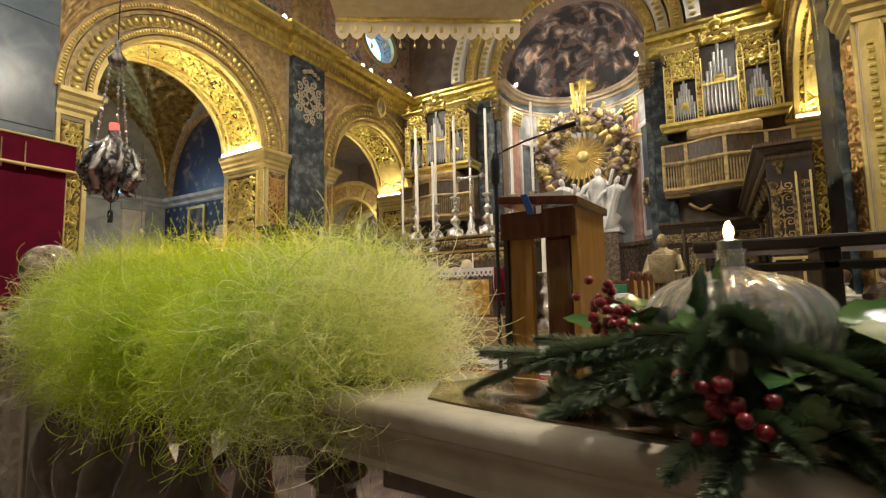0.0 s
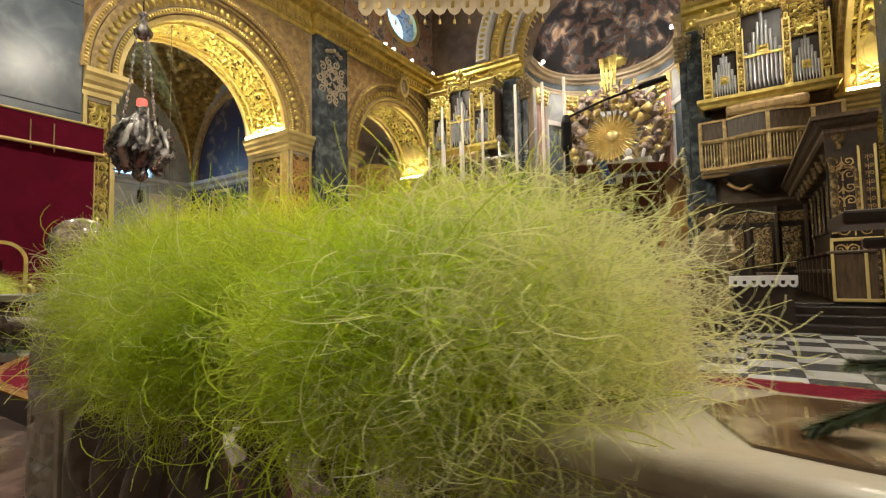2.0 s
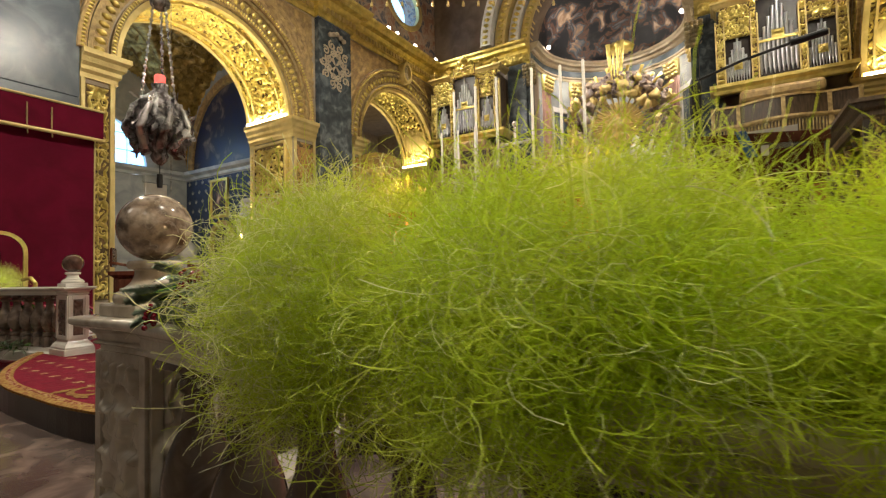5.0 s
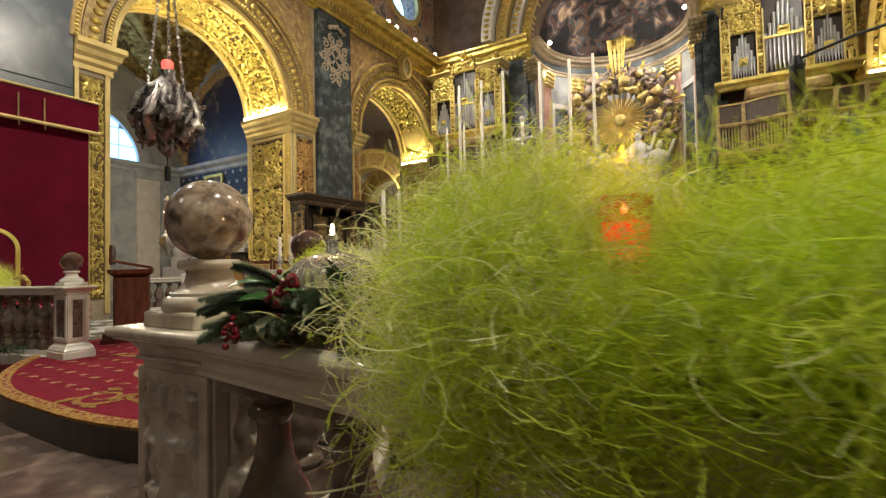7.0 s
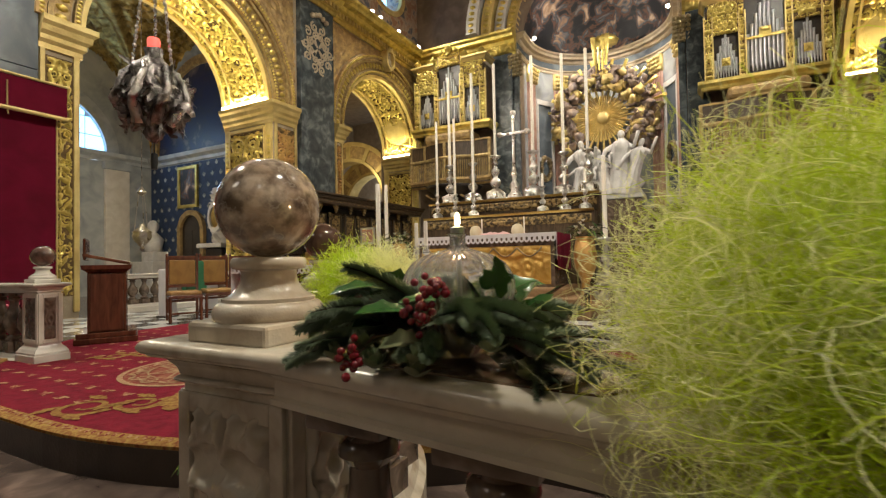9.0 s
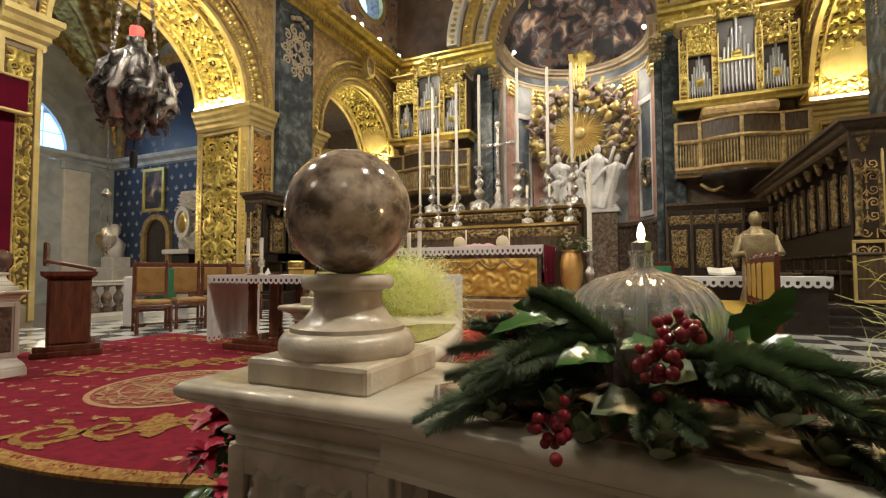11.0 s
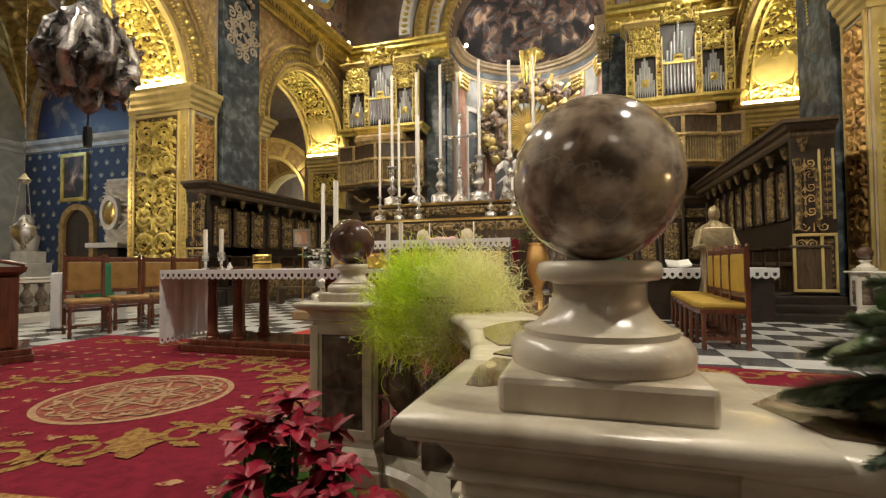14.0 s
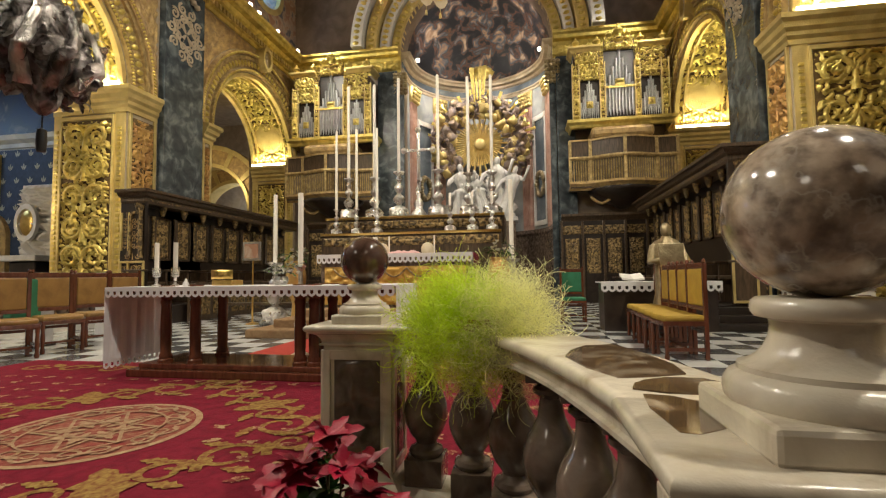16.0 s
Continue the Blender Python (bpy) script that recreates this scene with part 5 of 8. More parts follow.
def sprig(V, F, o, d, L, rnd, dense=150, nl=0.016, droop=0.2):
    """A fir twig, bending as it goes, clothed all round in short needles. Returns points along its axis."""
    d = d.normalized()
    side = Vector((-d.y, d.x, 0.0)).normalized() * rnd.uniform(-0.3, 0.3) * L
    sag = Vector((0, 0, -droop * L))
    at = lambda f: o + d * (L * f) + (side + sag) * f * f
    for i in range(dense):
        f = (i + rnd.random()) / dense
        p = at(f)
        t = (at(min(1.0, f + 0.03)) - at(f - 0.03)).normalized()
        u = t.orthogonal().normalized()
        w = t.cross(u)
        a = rnd.uniform(0, 2 * math.pi)
        q = (math.cos(a) * u + math.sin(a) * w) * rnd.uniform(0.55, 0.95) + t * 0.8
        tip = p + q.normalized() * nl * rnd.uniform(0.7, 1.1) * (1.0 - 0.55 * f ** 5)
        sd = q.cross(Vector((0.3, 0.2, 1))).normalized() * 0.0011
        k = len(V)
        V += [p + sd, p - sd, tip - sd * 0.4, tip + sd * 0.4]
        F.append((k, k + 1, k + 2, k + 3))
    return [at(k / 4) for k in range(5)]


PALEL = mat("pale_grey_green_leaf", (0.13, 0.18, 0.085), (0.22, 0.25, 0.14), 9.0, 0.4, 0, 0.1, 60)


def wreath(at, seed, length, berries, label, dense=1, rise=1.0):
    rnd = random.Random(seed)
    t = thing("fir_wreath", label, "wreath", at, "wreaths on the rail")
    V, F = [], []
    o = Vector(at)
    for i in range(36):
        a = 2 * math.pi * i / 36 + rnd.gauss(0, 0.22)
        lift = rise * rnd.choice((-0.05, 0.12, 0.3, 0.55, 0.85))
        d = Vector((math.cos(a) * 1.5, math.sin(a) * 0.85, lift))
        L = length * rnd.uniform(0.65, 1.15) * (1.0 + 0.5 * abs(math.cos(a))) * (1.0 - 0.35 * max(0.0, lift))
        st = o + Vector((0.06 * math.cos(a), 0.05 * math.sin(a), 0.03 + rnd.uniform(0, 0.065)))
        ax = sprig(V, F, st, d, L, rnd, 2000 // dense, rnd.uniform(0.019, 0.025), rnd.uniform(0.05, 0.42))
        part("twig", tube(B(), ax, 0.005, 5, 0.002), TWIG, t)
        if i % 2 == 0:
            sd = Vector((-d.y, d.x, 0.15)).normalized()
            for sg in (-1, 1):
                ax2 = sprig(V, F, ax[2], d.normalized() + sg * sd * 0.8, L * rnd.uniform(0.35, 0.55), rnd, 650 // dense, 0.018, 0.2)
                part("twig", tube(B(), ax2, 0.003, 4, 0.0015), TWIG, t)
    me = bpy.data.meshes.new("needles")
    me.from_pydata(V, [], F)
    me.materials.append(FIR)
    ob = new("needles", me)
    ob.parent = t
    ob.matrix_parent_inverse = t.matrix_basis.inverted()
    tagged(ob, "dense dark fir needles", kind="stuff")
    for i in range(46):
        bm = B()
        a = rnd.uniform(0, 2 * math.pi)
        q = rnd.uniform(0.35, 0.8) * length
        tall = i % 3 == 0
        p = o + Vector((1.15 * q * math.cos(a), 0.8 * q * math.sin(a), rnd.uniform(0.04, 0.115)))
        d = Vector((math.cos(a + rnd.gauss(0, 0.6)), math.sin(a + rnd.gauss(0, 0.6)), rnd.uniform(0.5, 1.6) if tall else rnd.uniform(-0.2, 0.5)))
        leaf(bm, p, d, Vector((rnd.gauss(0, 0.7), rnd.gauss(-0.2, 0.7), 1)), rnd.uniform(0.045, 0.085), rnd.uniform(0.014, 0.026), True, rnd.uniform(0.1, 0.5))
        if i % 6 == 5:
            part("pale_leaf", bm, PALEL, t, "pale grey-green leaf", 0)
        else:
            part("holly_leaf", bm, HOLLY, t, "glossy spiny leaf", 0)
    for i in range(9):
        a = rnd.uniform(3.4, 6.0)
        c = o + Vector((0.16 * math.cos(a) * 1.3, 0.14 * math.sin(a), rnd.uniform(0.0, 0.05)))
        bm = B()
        for k in range(12):
            g, el = k * 2.4, 0.1 + 0.11 * k
            leaf(bm, c, Vector((math.cos(g) * math.cos(el), math.sin(g) * math.cos(el), math.sin(el))), Vector((0, 0, 1)), 0.028, 0.011, False, -0.4)
        part("leaf_rosette", bm, PALEL, t, "pale grey-green rosette", 0)
    for k, (dx, dy, dz) in enumerate(berries):
        c = o + Vector((dx, dy, dz))
        bs = B()
        tube(bs, [o + Vector((0.4 * dx, 0.4 * dy, 0.05)), o + Vector((0.8 * dx, 0.8 * dy, 0.04 + 0.6 * dz)), c], 0.0022, 5)
        part("berry_stalk", bs, TWIG, t)
        for i in range(17):
            bm = B()
            p = c + Vector((rnd.gauss(0, 0.011), rnd.gauss(0, 0.009), rnd.gauss(0, 0.011)))
            bmesh.ops.create_uvsphere(bm, u_segments=10, v_segments=7, radius=rnd.uniform(0.0050, 0.0072), matrix=Matrix.Translation(p))
            part("berry", bm, BERRY, t, "red berry", 0)
    return t


wreath((-2.35, slope_y(-2.35), RAIL), 31, 0.165, ((-0.07, -0.155, 0.015), (-0.16, -0.02, 0.09), (0.04, -0.12, 0.125), (0.02, -0.125, 0.09)), "fir and holly wreath with red berries round an oil lamp")
wreath((-0.27, slope_y(-0.27) + 0.02, RAIL), 37, 0.165, ((-0.035, -0.19, 0.055), (-0.145, -0.04, 0.13), (-0.13, -0.05, 0.10)), "dark fir and holly wreath with red berry clusters", rise=0.35)
wreath((-8.75, 2.0, 0.2), 41, 0.3, ((0.1, -0.2, 0.1),), "dark fir wreath lying on the floor beside the gate", 6)


def oil_lamp(at, label, red=False, tall=1.0):
    """A squat ribbed glass lamp with a small flame."""
    t = thing("oil_lamp", label, "lamp", at, "oil lamps on the rail")
    if red:
        part("glass_body", lt([(0.014, 0), (0.026, 0.01), (0.032, 0.04), (0.034, 0.08), (0.036, 0.10), (0.034, 0.10), (0.030, 0.04), (0.01, 0.014)], 32, at), GLASSR, t, "red glass cup", 50)
        part("oil", lt([(0.01, 0.018), (0.024, 0.022), (0.029, 0.04), (0.031, 0.066), (0.01, 0.067)], 24, at), REDG, t, "glowing red oil", 50)
        wh = part("wick_holder", lt([(0.006, 0.066), (0.006, 0.074), (0.003, 0.078)], 12, at), BRASS, t)
        part("flame", lt([(0.001, 0.076), (0.0035, 0.079), (0.004, 0.083), (0.001, 0.091)], 12, at), FLAME, wh, "small bright flame", 60)
        lamp("POINT", "flame_light", (at[0], at[1], at[2] + 0.16), 0.25, (1, 0.45, 0.22), 0.01)
        return t
    prof = [(0.040, 0), (0.060, 0.02), (0.076, 0.050), (0.086, 0.080), (0.090, 0.104), (0.0885, 0.120), (0.084, 0.134), (0.074, 0.148), (0.056, 0.160), (0.034, 0.167), (0.019, 0.171), (0.013, 0.176), (0.013, 0.190), (0.016, 0.196), (0.010, 0.196), (0.010, 0.174), (0.033, 0.162), (0.054, 0.155), (0.071, 0.144), (0.080, 0.132), (0.0845, 0.119), (0.085, 0.104), (0.081, 0.080), (0.05, 0.03), (0.01, 0.02)]
    prof = [(r, z * tall) for r, z in prof]
    part("glass_body", lt(prof, 120, at, lobes=20, depth=0.034), GLASS, t, "ribbed clear glass dome", 60)
    part("oil", lt([(0.01, 0.026), (0.046, 0.034), (0.068, 0.06), (0.076, 0.085), (0.01, 0.086)], 40, at), glassy("lamp_oil", (0.95, 0.82, 0.6)), t, "", 60)
    part("wick_tube", lt([(r, z * tall) for r, z in [(0.004, 0.06), (0.004, 0.19)]], 10, at), TIN, t, "thin metal wick tube")
    wh = part("wick_holder", lt([(r, z * tall) for r, z in [(0.011, 0.196), (0.012, 0.206), (0.007, 0.208), (0.003, 0.210)]], 16, at), TIN, t, "metal collar")
    part("flame", lt([(r, z * tall) for r, z in [(0.001, 0.208), (0.0040, 0.211), (0.0048, 0.216), (0.0038, 0.224), (0.001, 0.231)]], 14, at), FLAME, wh, "small bright flame", 60)
    lamp("POINT", "flame_light", (at[0], at[1], at[2] + 0.26), 0.8, (1, 0.62, 0.30), 0.01)
    return t


oil_lamp((-2.344, 0.683, RAIL + 0.003), "squat ribbed glass oil lamp with a lit flame in the wreath")
oil_lamp((-0.29, slope_y(-0.29) + 0.02, RAIL + 0.003), "squat ribbed glass oil lamp with a lit flame in fir sprigs", tall=0.9)
for p in RED:
    oil_lamp(tuple(p), "red glass oil lamp glowing among the sprouts", True)
    tagged(part("lamp_stand", lt([(0.05, 0), (0.05, 0.008), (0.014, 0.016), (0.012, 0.10), (0.022, 0.116), (0.026, 0.125)], 20, (p.x, p.y, RAIL)), BRASS, None, "", 40), "short brass stand under a red oil lamp", "stand", "lamp stands")
# dark leafy stems beyond the first wreath
lh = thing("lily_leaves", "broad dark glossy leaves beside the wreath", "plant", (0.05, slope_y(0.05), RAIL))
rnd = random.Random(91)
for i in range(12):
    bm = B()
    leaf(bm, Vector((0.02 + 0.05 * rnd.random(), slope_y(0.05) + rnd.gauss(0, 0.06), RAIL + 0.02)), Vector((rnd.gauss(0.3, 0.7), rnd.gauss(0, 0.6), rnd.uniform(0.1, 0.8))), Vector((rnd.gauss(0, 0.3), -0.4, 1)), rnd.uniform(0.12, 0.2), rnd.uniform(0.025, 0.04), False, 0.5)
    part("leaf", bm, HOLLY, lh, "", 0)


def poinsettia(at, s, seed):
    rnd = random.Random(seed)
    t = thing("poinsettia", "red poinsettia in a dark pot standing on the floor", "plant", at, "poinsettias")
    part("pot", lt([(0.08 * s, 0), (0.10 * s, 0.16 * s), (0.11 * s, 0.17 * s), (0.11 * s, 0.19 * s), (0.02, 0.18 * s)], 20, at), BLACKP, t, "", 40)
    for h in range(9):
        a = h * 2.4 + rnd.random()
        q = (0.06 + 0.014 * h) * s if h else 0.0
        hd = Vector(at) + Vector((q * math.cos(a), q * math.sin(a), (0.60 - 0.9 * q / s + 0.07 * rnd.random()) * s))
        part("stem", tube(B(), [Vector(at) + Vector((0, 0, 0.17 * s)), Vector(at).lerp(hd, 0.6) + Vector((0, 0, 0.05)), hd], 0.005 * s, 5), TWIG, t)
        tilt = Vector((math.cos(a), math.sin(a), 0)) * min(0.8, 5 * q)
        for i in range(13):
            g = i * 2.4 + h
            d = Vector((math.cos(g), math.sin(g), rnd.uniform(0.5, 0.9) - 0.075 * i)) + tilt * 0.4
            bm = B()
            leaf(bm, hd, d, Vector((-0.4 * math.cos(g) + rnd.gauss(0, 0.3), -0.4 * math.sin(g) + rnd.gauss(0, 0.3), 1)), rnd.uniform(0.055, 0.085 + 0.002 * i) * s, rnd.uniform(0.02, 0.03) * s, True, rnd.uniform(-0.1, 0.6))
            part("bract", bm, POINS, t, "", 0)
        for i in range(8):
            g = rnd.uniform(0, 6.28)
            bm = B()
            leaf(bm, hd - Vector((0, 0, (0.05 + 0.03 * i) * s)), Vector((math.cos(g), math.sin(g), rnd.uniform(-0.4, 0.2))), Vector((0, 0, 1)), 0.11 * s, 0.03 * s, False, 0.5)
            part("leaf", bm, HOLLY, t, "dark green leaf", 0)


poinsettia((-3.75, 1.40, 0), 1.10, 3)
poinsettia((-3.53, 1.30, 0), 0.90, 4)
poinsettia((-9.3, 2.35, 0.2), 1.0, 5)
poinsettia((-8.95, 2.7, 0.2), 1.0, 6)

# ---- things: carpets ----
cp = thing("carpet", "crimson sanctuary carpet with gold scrolls and a round medallion", "carpet", (-5.0, 3.2, ZF))
bm = B()
fr = [(x, edge_curve(x) + 0.03) for x in xs if x < -2.5]
outline = fr + [(-2.45, 2.3), (0.9, 1.85), (1.1, 4.6), (-3.3, 4.95), (-9.1, 4.95), (-9.1, 3.1), (-8.5, 2.5)]
vs = [bm.verts.new((x, y, ZF)) for x, y in outline]
f = bm.faces.new(vs)
r = bmesh.ops.extrude_face_region(bm, geom=[f])
bmesh.ops.translate(bm, vec=(0, 0, -0.011), verts=[v for v in r["geom"] if isinstance(v, bmesh.types.BMVert)])
part("carpet_field", bm, CARPET, cp)
part("border", sweep(B(), [(-0.075, 0), (0.02, 0), (0.026, -0.03), (0.02, -0.06), (0.03, 0.006), (0.012, 0.014), (-0.07, 0.012)][::-1], [(x, y, ZF + 0.001) for x, y in fr][::1]), CARPG, cp, "gold braided border", 40)
bm = B()
for a, b in zip(fr, fr[1:]):
    for k in range(3):
        q = Vector((*a, 0)).lerp(Vector((*b, 0)), (k + 0.5) / 3)
        bmesh.ops.create_icosphere(bm, subdivisions=1, radius=1, matrix=Matrix.Translation((q.x, q.y + 0.035, ZF + 0.014)) @ Matrix.Rotation(0.6, 4, "Z") @ Matrix.Diagonal((0.011, 0.028, 0.006, 1)))
tagged(part("braid", bm, CARPT, cp), kind="stuff")
MC = (-5.93, 2.72)


def flat(bm, pts, z):
    z += 0.0004 * (len(bm.faces) % 7)
    bm.faces.new([bm.verts.new((x, y, z)) for x, y in pts])


def ribbon(bm, pts, w0, w1, z):
    rows = []
    for i, p in enumerate(pts):
        a, b = Vector(pts[max(0, i - 1)]), Vector(pts[min(len(pts) - 1, i + 1)])
        d = (b - a).normalized()
        w = w0 + (w1 - w0) * i / (len(pts) - 1)
        rows.append((bm.verts.new((p[0] - d.y * w, p[1] + d.x * w, z)), bm.verts.new((p[0] + d.y * w, p[1] - d.x * w, z))))
    for a, b in zip(rows, rows[1:]):
        bm.faces.new((a[0], a[1], b[1], b[0]))


def spiral(bm, c, r, a0, turns, z, sg=1, w=0.03):
    ribbon(bm, [(c[0] + r * (1 - 0.75 * i / 24) * math.cos(a0 + sg * turns * 6.28 * i / 24), c[1] + r * (1 - 0.75 * i / 24) * math.sin(a0 + sg * turns * 6.28 * i / 24)) for i in range(25)], w, w * 0.45, z)


def leafy(bm, c, ang, L, W, z):
    n = 8
    up = [(L * i / n - L / 2, W * math.sin(math.pi * i / n) * (1 if i % 2 else 0.55)) for i in range(n + 1)]
    pts = up + [(p, -q) for p, q in up[-2:0:-1]]
    flat(bm, [(c[0] + p * math.cos(ang) - q * math.sin(ang), c[1] + p * math.sin(ang) + q * math.cos(ang)) for p, q in pts], z)


z = ZF + 0.004
bm = B()
ribbon(bm, [(MC[0] + 0.60 * math.cos(6.2832 * i / 64), MC[1] + 0.60 * math.sin(6.2832 * i / 64)) for i in range(65)], 0.022, 0.022, z)
part("medallion_ring", bm, CARPL, cp, "pale tan ring")
bm = B()
flat(bm, [(MC[0] + 0.575 * math.cos(6.2832 * i / 64), MC[1] + 0.575 * math.sin(6.2832 * i / 64)) for i in range(64)], z - 0.002)
part("medallion", bm, CARPM, cp, "rose medallion with a star and foliage")
bm = B()
polar = lambda r, a: (MC[0] + r * math.cos(a), MC[1] + r * math.sin(a))
for k in range(8):
    a = k * math.pi / 4 + 0.3
    # interlaced star
    ribbon(bm, [polar(0.40, a), polar(0.40, a + 3 * math.pi / 4)], 0.011, 0.011, z + 0.002 + 0.0006 * k)
    leafy(bm, polar(0.17, a), a, 0.24, 0.05, z + 0.003)
    for sg in (-1, 1):
        spiral(bm, polar(0.46, a + sg * 0.22), 0.075, a, 1.2, z + 0.003, sg, 0.013)
        leafy(bm, polar(0.52, a + sg * 0.12), a + sg * 1.1, 0.13, 0.026, z + 0.004)
    leafy(bm, polar(0.49, a + math.pi / 8), a + math.pi / 8 + 1.57, 0.14, 0.03, z + 0.004)
ribbon(bm, [polar(0.145, 6.2832 * i / 32) for i in range(33)], 0.010, 0.010, z + 0.008)
ribbon(bm, [polar(0.40, 6.2832 * i / 48) for i in range(49)], 0.008, 0.008, z + 0.008)
tagged(part("medallion_star", bm, CARPL, cp, "pale tan star and foliage"), kind="stuff")
bm = B()
for k in (0, 1, 3):
    a = k * math.pi / 2 + 0.78
    c = (MC[0] + 1.12 * math.cos(a), MC[1] + 1.0 * math.sin(a))
    for sg in (-1, 1):
        t_ = a + math.pi / 2
        for q, rr in ((0.24, 0.16), (0.56, 0.20), (0.92, 0.15))[:2 if k == 3 else 3]:
            cc = (c[0] + sg * q * math.cos(t_) - 0.10 * q * math.cos(a), c[1] + sg * q * math.sin(t_) - 0.10 * q * math.sin(a))
            spiral(bm, cc, rr, a + 1.0, 1.3, z, sg, 0.03)
            for j in range(4):
                leafy(bm, (cc[0] + rr * 1.15 * math.cos(j * 1.6 + a), cc[1] + rr * 1.15 * math.sin(j * 1.6 + a)), j * 1.6 + a + 0.8, 0.2, 0.05, z + 0.001 * j)
    leafy(bm, c, a, 0.5, 0.16, z + 0.002)
for i in range(20):
    x = -8.6 + 0.47 * i
    spiral(bm, (x, 4.55), 0.16, i, 1.2, z, 1 if i % 2 else -1, 0.03)
    leafy(bm, (x + 0.2, 4.62), 0.6 if i % 2 else -0.6, 0.3, 0.07, z + 0.002)
tagged(part("scrolls", bm, CARPG, cp, "gold acanthus scrolls"), kind="stuff")
bm = B()
rnd = random.Random(8)
for i in range(42):
    for j in range(14):
        x, y = -9.0 + 0.24 * i + (0.12 if j % 2 else 0), 1.45 + 0.24 * j
        if x > 0.8 or y > 4.3 or y < edge_curve(x) + 0.16 or (x > -2.6 and y < 2.4) or (x < -8.3 and y < 3.2):
            continue
        if math.hypot(x - MC[0], y - MC[1]) < 0.72 or any(math.hypot(x - MC[0] - 1.12 * math.cos(k * math.pi / 2 + 0.78), y - MC[1] - 1.0 * math.sin(k * math.pi / 2 + 0.78)) < 0.5 for k in (0, 1, 3)):
            continue
        leafy(bm, (x, y), -0.5 + (1.0 if (i + j) % 2 else 0), 0.13, 0.035, z)
        leafy(bm, (x + 0.02, y + 0.02), 0.9 - (1.0 if (i + j) % 2 else 0), 0.09, 0.022, z + 0.001)
tagged(part("sprigs", bm, CARPT, cp, "rows of small gold sprigs"), kind="stuff")
tagged(part("runner", bx(-6.7, 4.96, ZF - 0.012, -4.0, 7.05, ZF + 0.006, 0.003), CARPR), "light red carpet runner before the altar", "carpet")
tagged(part("red_runner", bx(-1.1, 2.4, ZF - 0.012, 1.6, 4.62, ZF + 0.012, 0.003), CARPET), "crimson carpet strip on the checkered floor", "carpet")

# ---- things: altars ----


def scallops(bm, x0, x1, y, z, n, h, axis="x", d=0.004):
    """A lace edge of hanging points, pierced between."""
    for i in range(n):
        a, b = x0 + (x1 - x0) * i / n, x0 + (x1 - x0) * (i + 1) / n
        m = (a + b) / 2
        w = (b - a) / 2
        pts = [(a, 0), (a, -0.74 * h), (a + 0.35 * w, -0.9 * h), (m, -h), (b - 0.35 * w, -0.9 * h), (b, -0.74 * h), (b, 0)]
        inn = [(m + (p - m) * 0.4, -0.62 * h + (q + 0.62 * h) * 0.35) for p, q in pts]
        fo = [bm.verts.new((p, y, z + q) if axis == "x" else (y, p, z + q)) for p, q in pts]
        fi = [bm.verts.new((p, y, z + q) if axis == "x" else (y, p, z + q)) for p, q in inn]
        for k in range(len(pts)):
            bm.faces.new((fo[k], fo[(k + 1) % len(pts)], fi[(k + 1) % len(pts)], fi[k]))
    return bm


def cloth_drop(bm, axis, c, a0, a1, z0, z1, amp, n=40, seed=0):
    """A hanging cloth with soft folds."""
    rows = []
    for i in range(n + 1):
        a = a0 + (a1 - a0) * i / n
        row = []
        for j in range(9):
            f = j / 8
            o = amp * (0.1 + f) * (math.sin(i * 0.9 + seed) + 0.5 * math.sin(i * 2.1 + 1 + seed))
            row.append(bm.verts.new((c + o, a, z0 + (z1 - z0) * f) if axis == "y" else (a, c + o, z0 + (z1 - z0) * f)))
        rows.append(row)
    for p, q in zip(rows, rows[1:]):
        for j in range(8):
            bm.faces.new((p[j], p[j + 1], q[j + 1], q[j]))
    return bm


TX0, TX1, TY0, TY1, TZ = -7.36, -4.34, 4.18, 5.02, 1.10
ta = thing("altar_table", "mahogany altar table on turned columns and a stepped plinth", "altar", ((TX0 + TX1) / 2, (TY0 + TY1) / 2, ZF))
part("plinth", box(bx(TX0 + 0.22, TY0 + 0.02, ZF, TX1 - 0.22, TY1 - 0.02, ZF + 0.075, 0.01), TX0 + 0.30, TY0 + 0.09, ZF + 0.075, TX1 - 0.30, TY1 - 0.09, ZF + 0.125, 0.01), MAHO, ta, "stepped polished plinth")
part("tabletop", bx(TX0 + 0.02, TY0 + 0.02, TZ - 0.08, TX1 - 0.02, TY1 - 0.02, TZ - 0.012, 0.008), MAHO, ta)
col = [(0.075, 0), (0.075, 0.03), (0.06, 0.045), (0.066, 0.07), (0.052, 0.10), (0.056, 0.3), (0.050, 0.58), (0.058, 0.62), (0.05, 0.65), (0.07, 0.68), (0.075, 0.72), (0.075, 0.79)]
for x in (TX0 + 0.52, TX0 + 0.86, -5.35, TX1 - 0.86, TX1 - 0.52):
    for y in (TY0 + 0.2, TY1 - 0.2):
        part("column", lt([(r, zz) for r, zz in col], 20, (x, y, ZF + 0.12)), MAHO, ta, "turned dark column", 40)
tc = thing("altar_cloth", "white linen altar cloth with a deep lace edge", "cloth", ((TX0 + TX1) / 2, (TY0 + TY1) / 2, TZ))
tcl = part("top", bx(TX0 - 0.01, TY0 - 0.01, TZ - 0.011, TX1 + 0.01, TY1 + 0.01, TZ, 0.003), LINEN, tc)
part("lace_front", scallops(B(), TX0 - 0.01, TX1 + 0.01, TY0 - 0.014, TZ, 40, 0.105), LINEN, tcl, "pierced lace edge")
part("lace_back", scallops(B(), TX0 - 0.01, TX1 + 0.01, TY1 + 0.014, TZ, 40, 0.105), LINEN, tcl, "pierced lace edge")
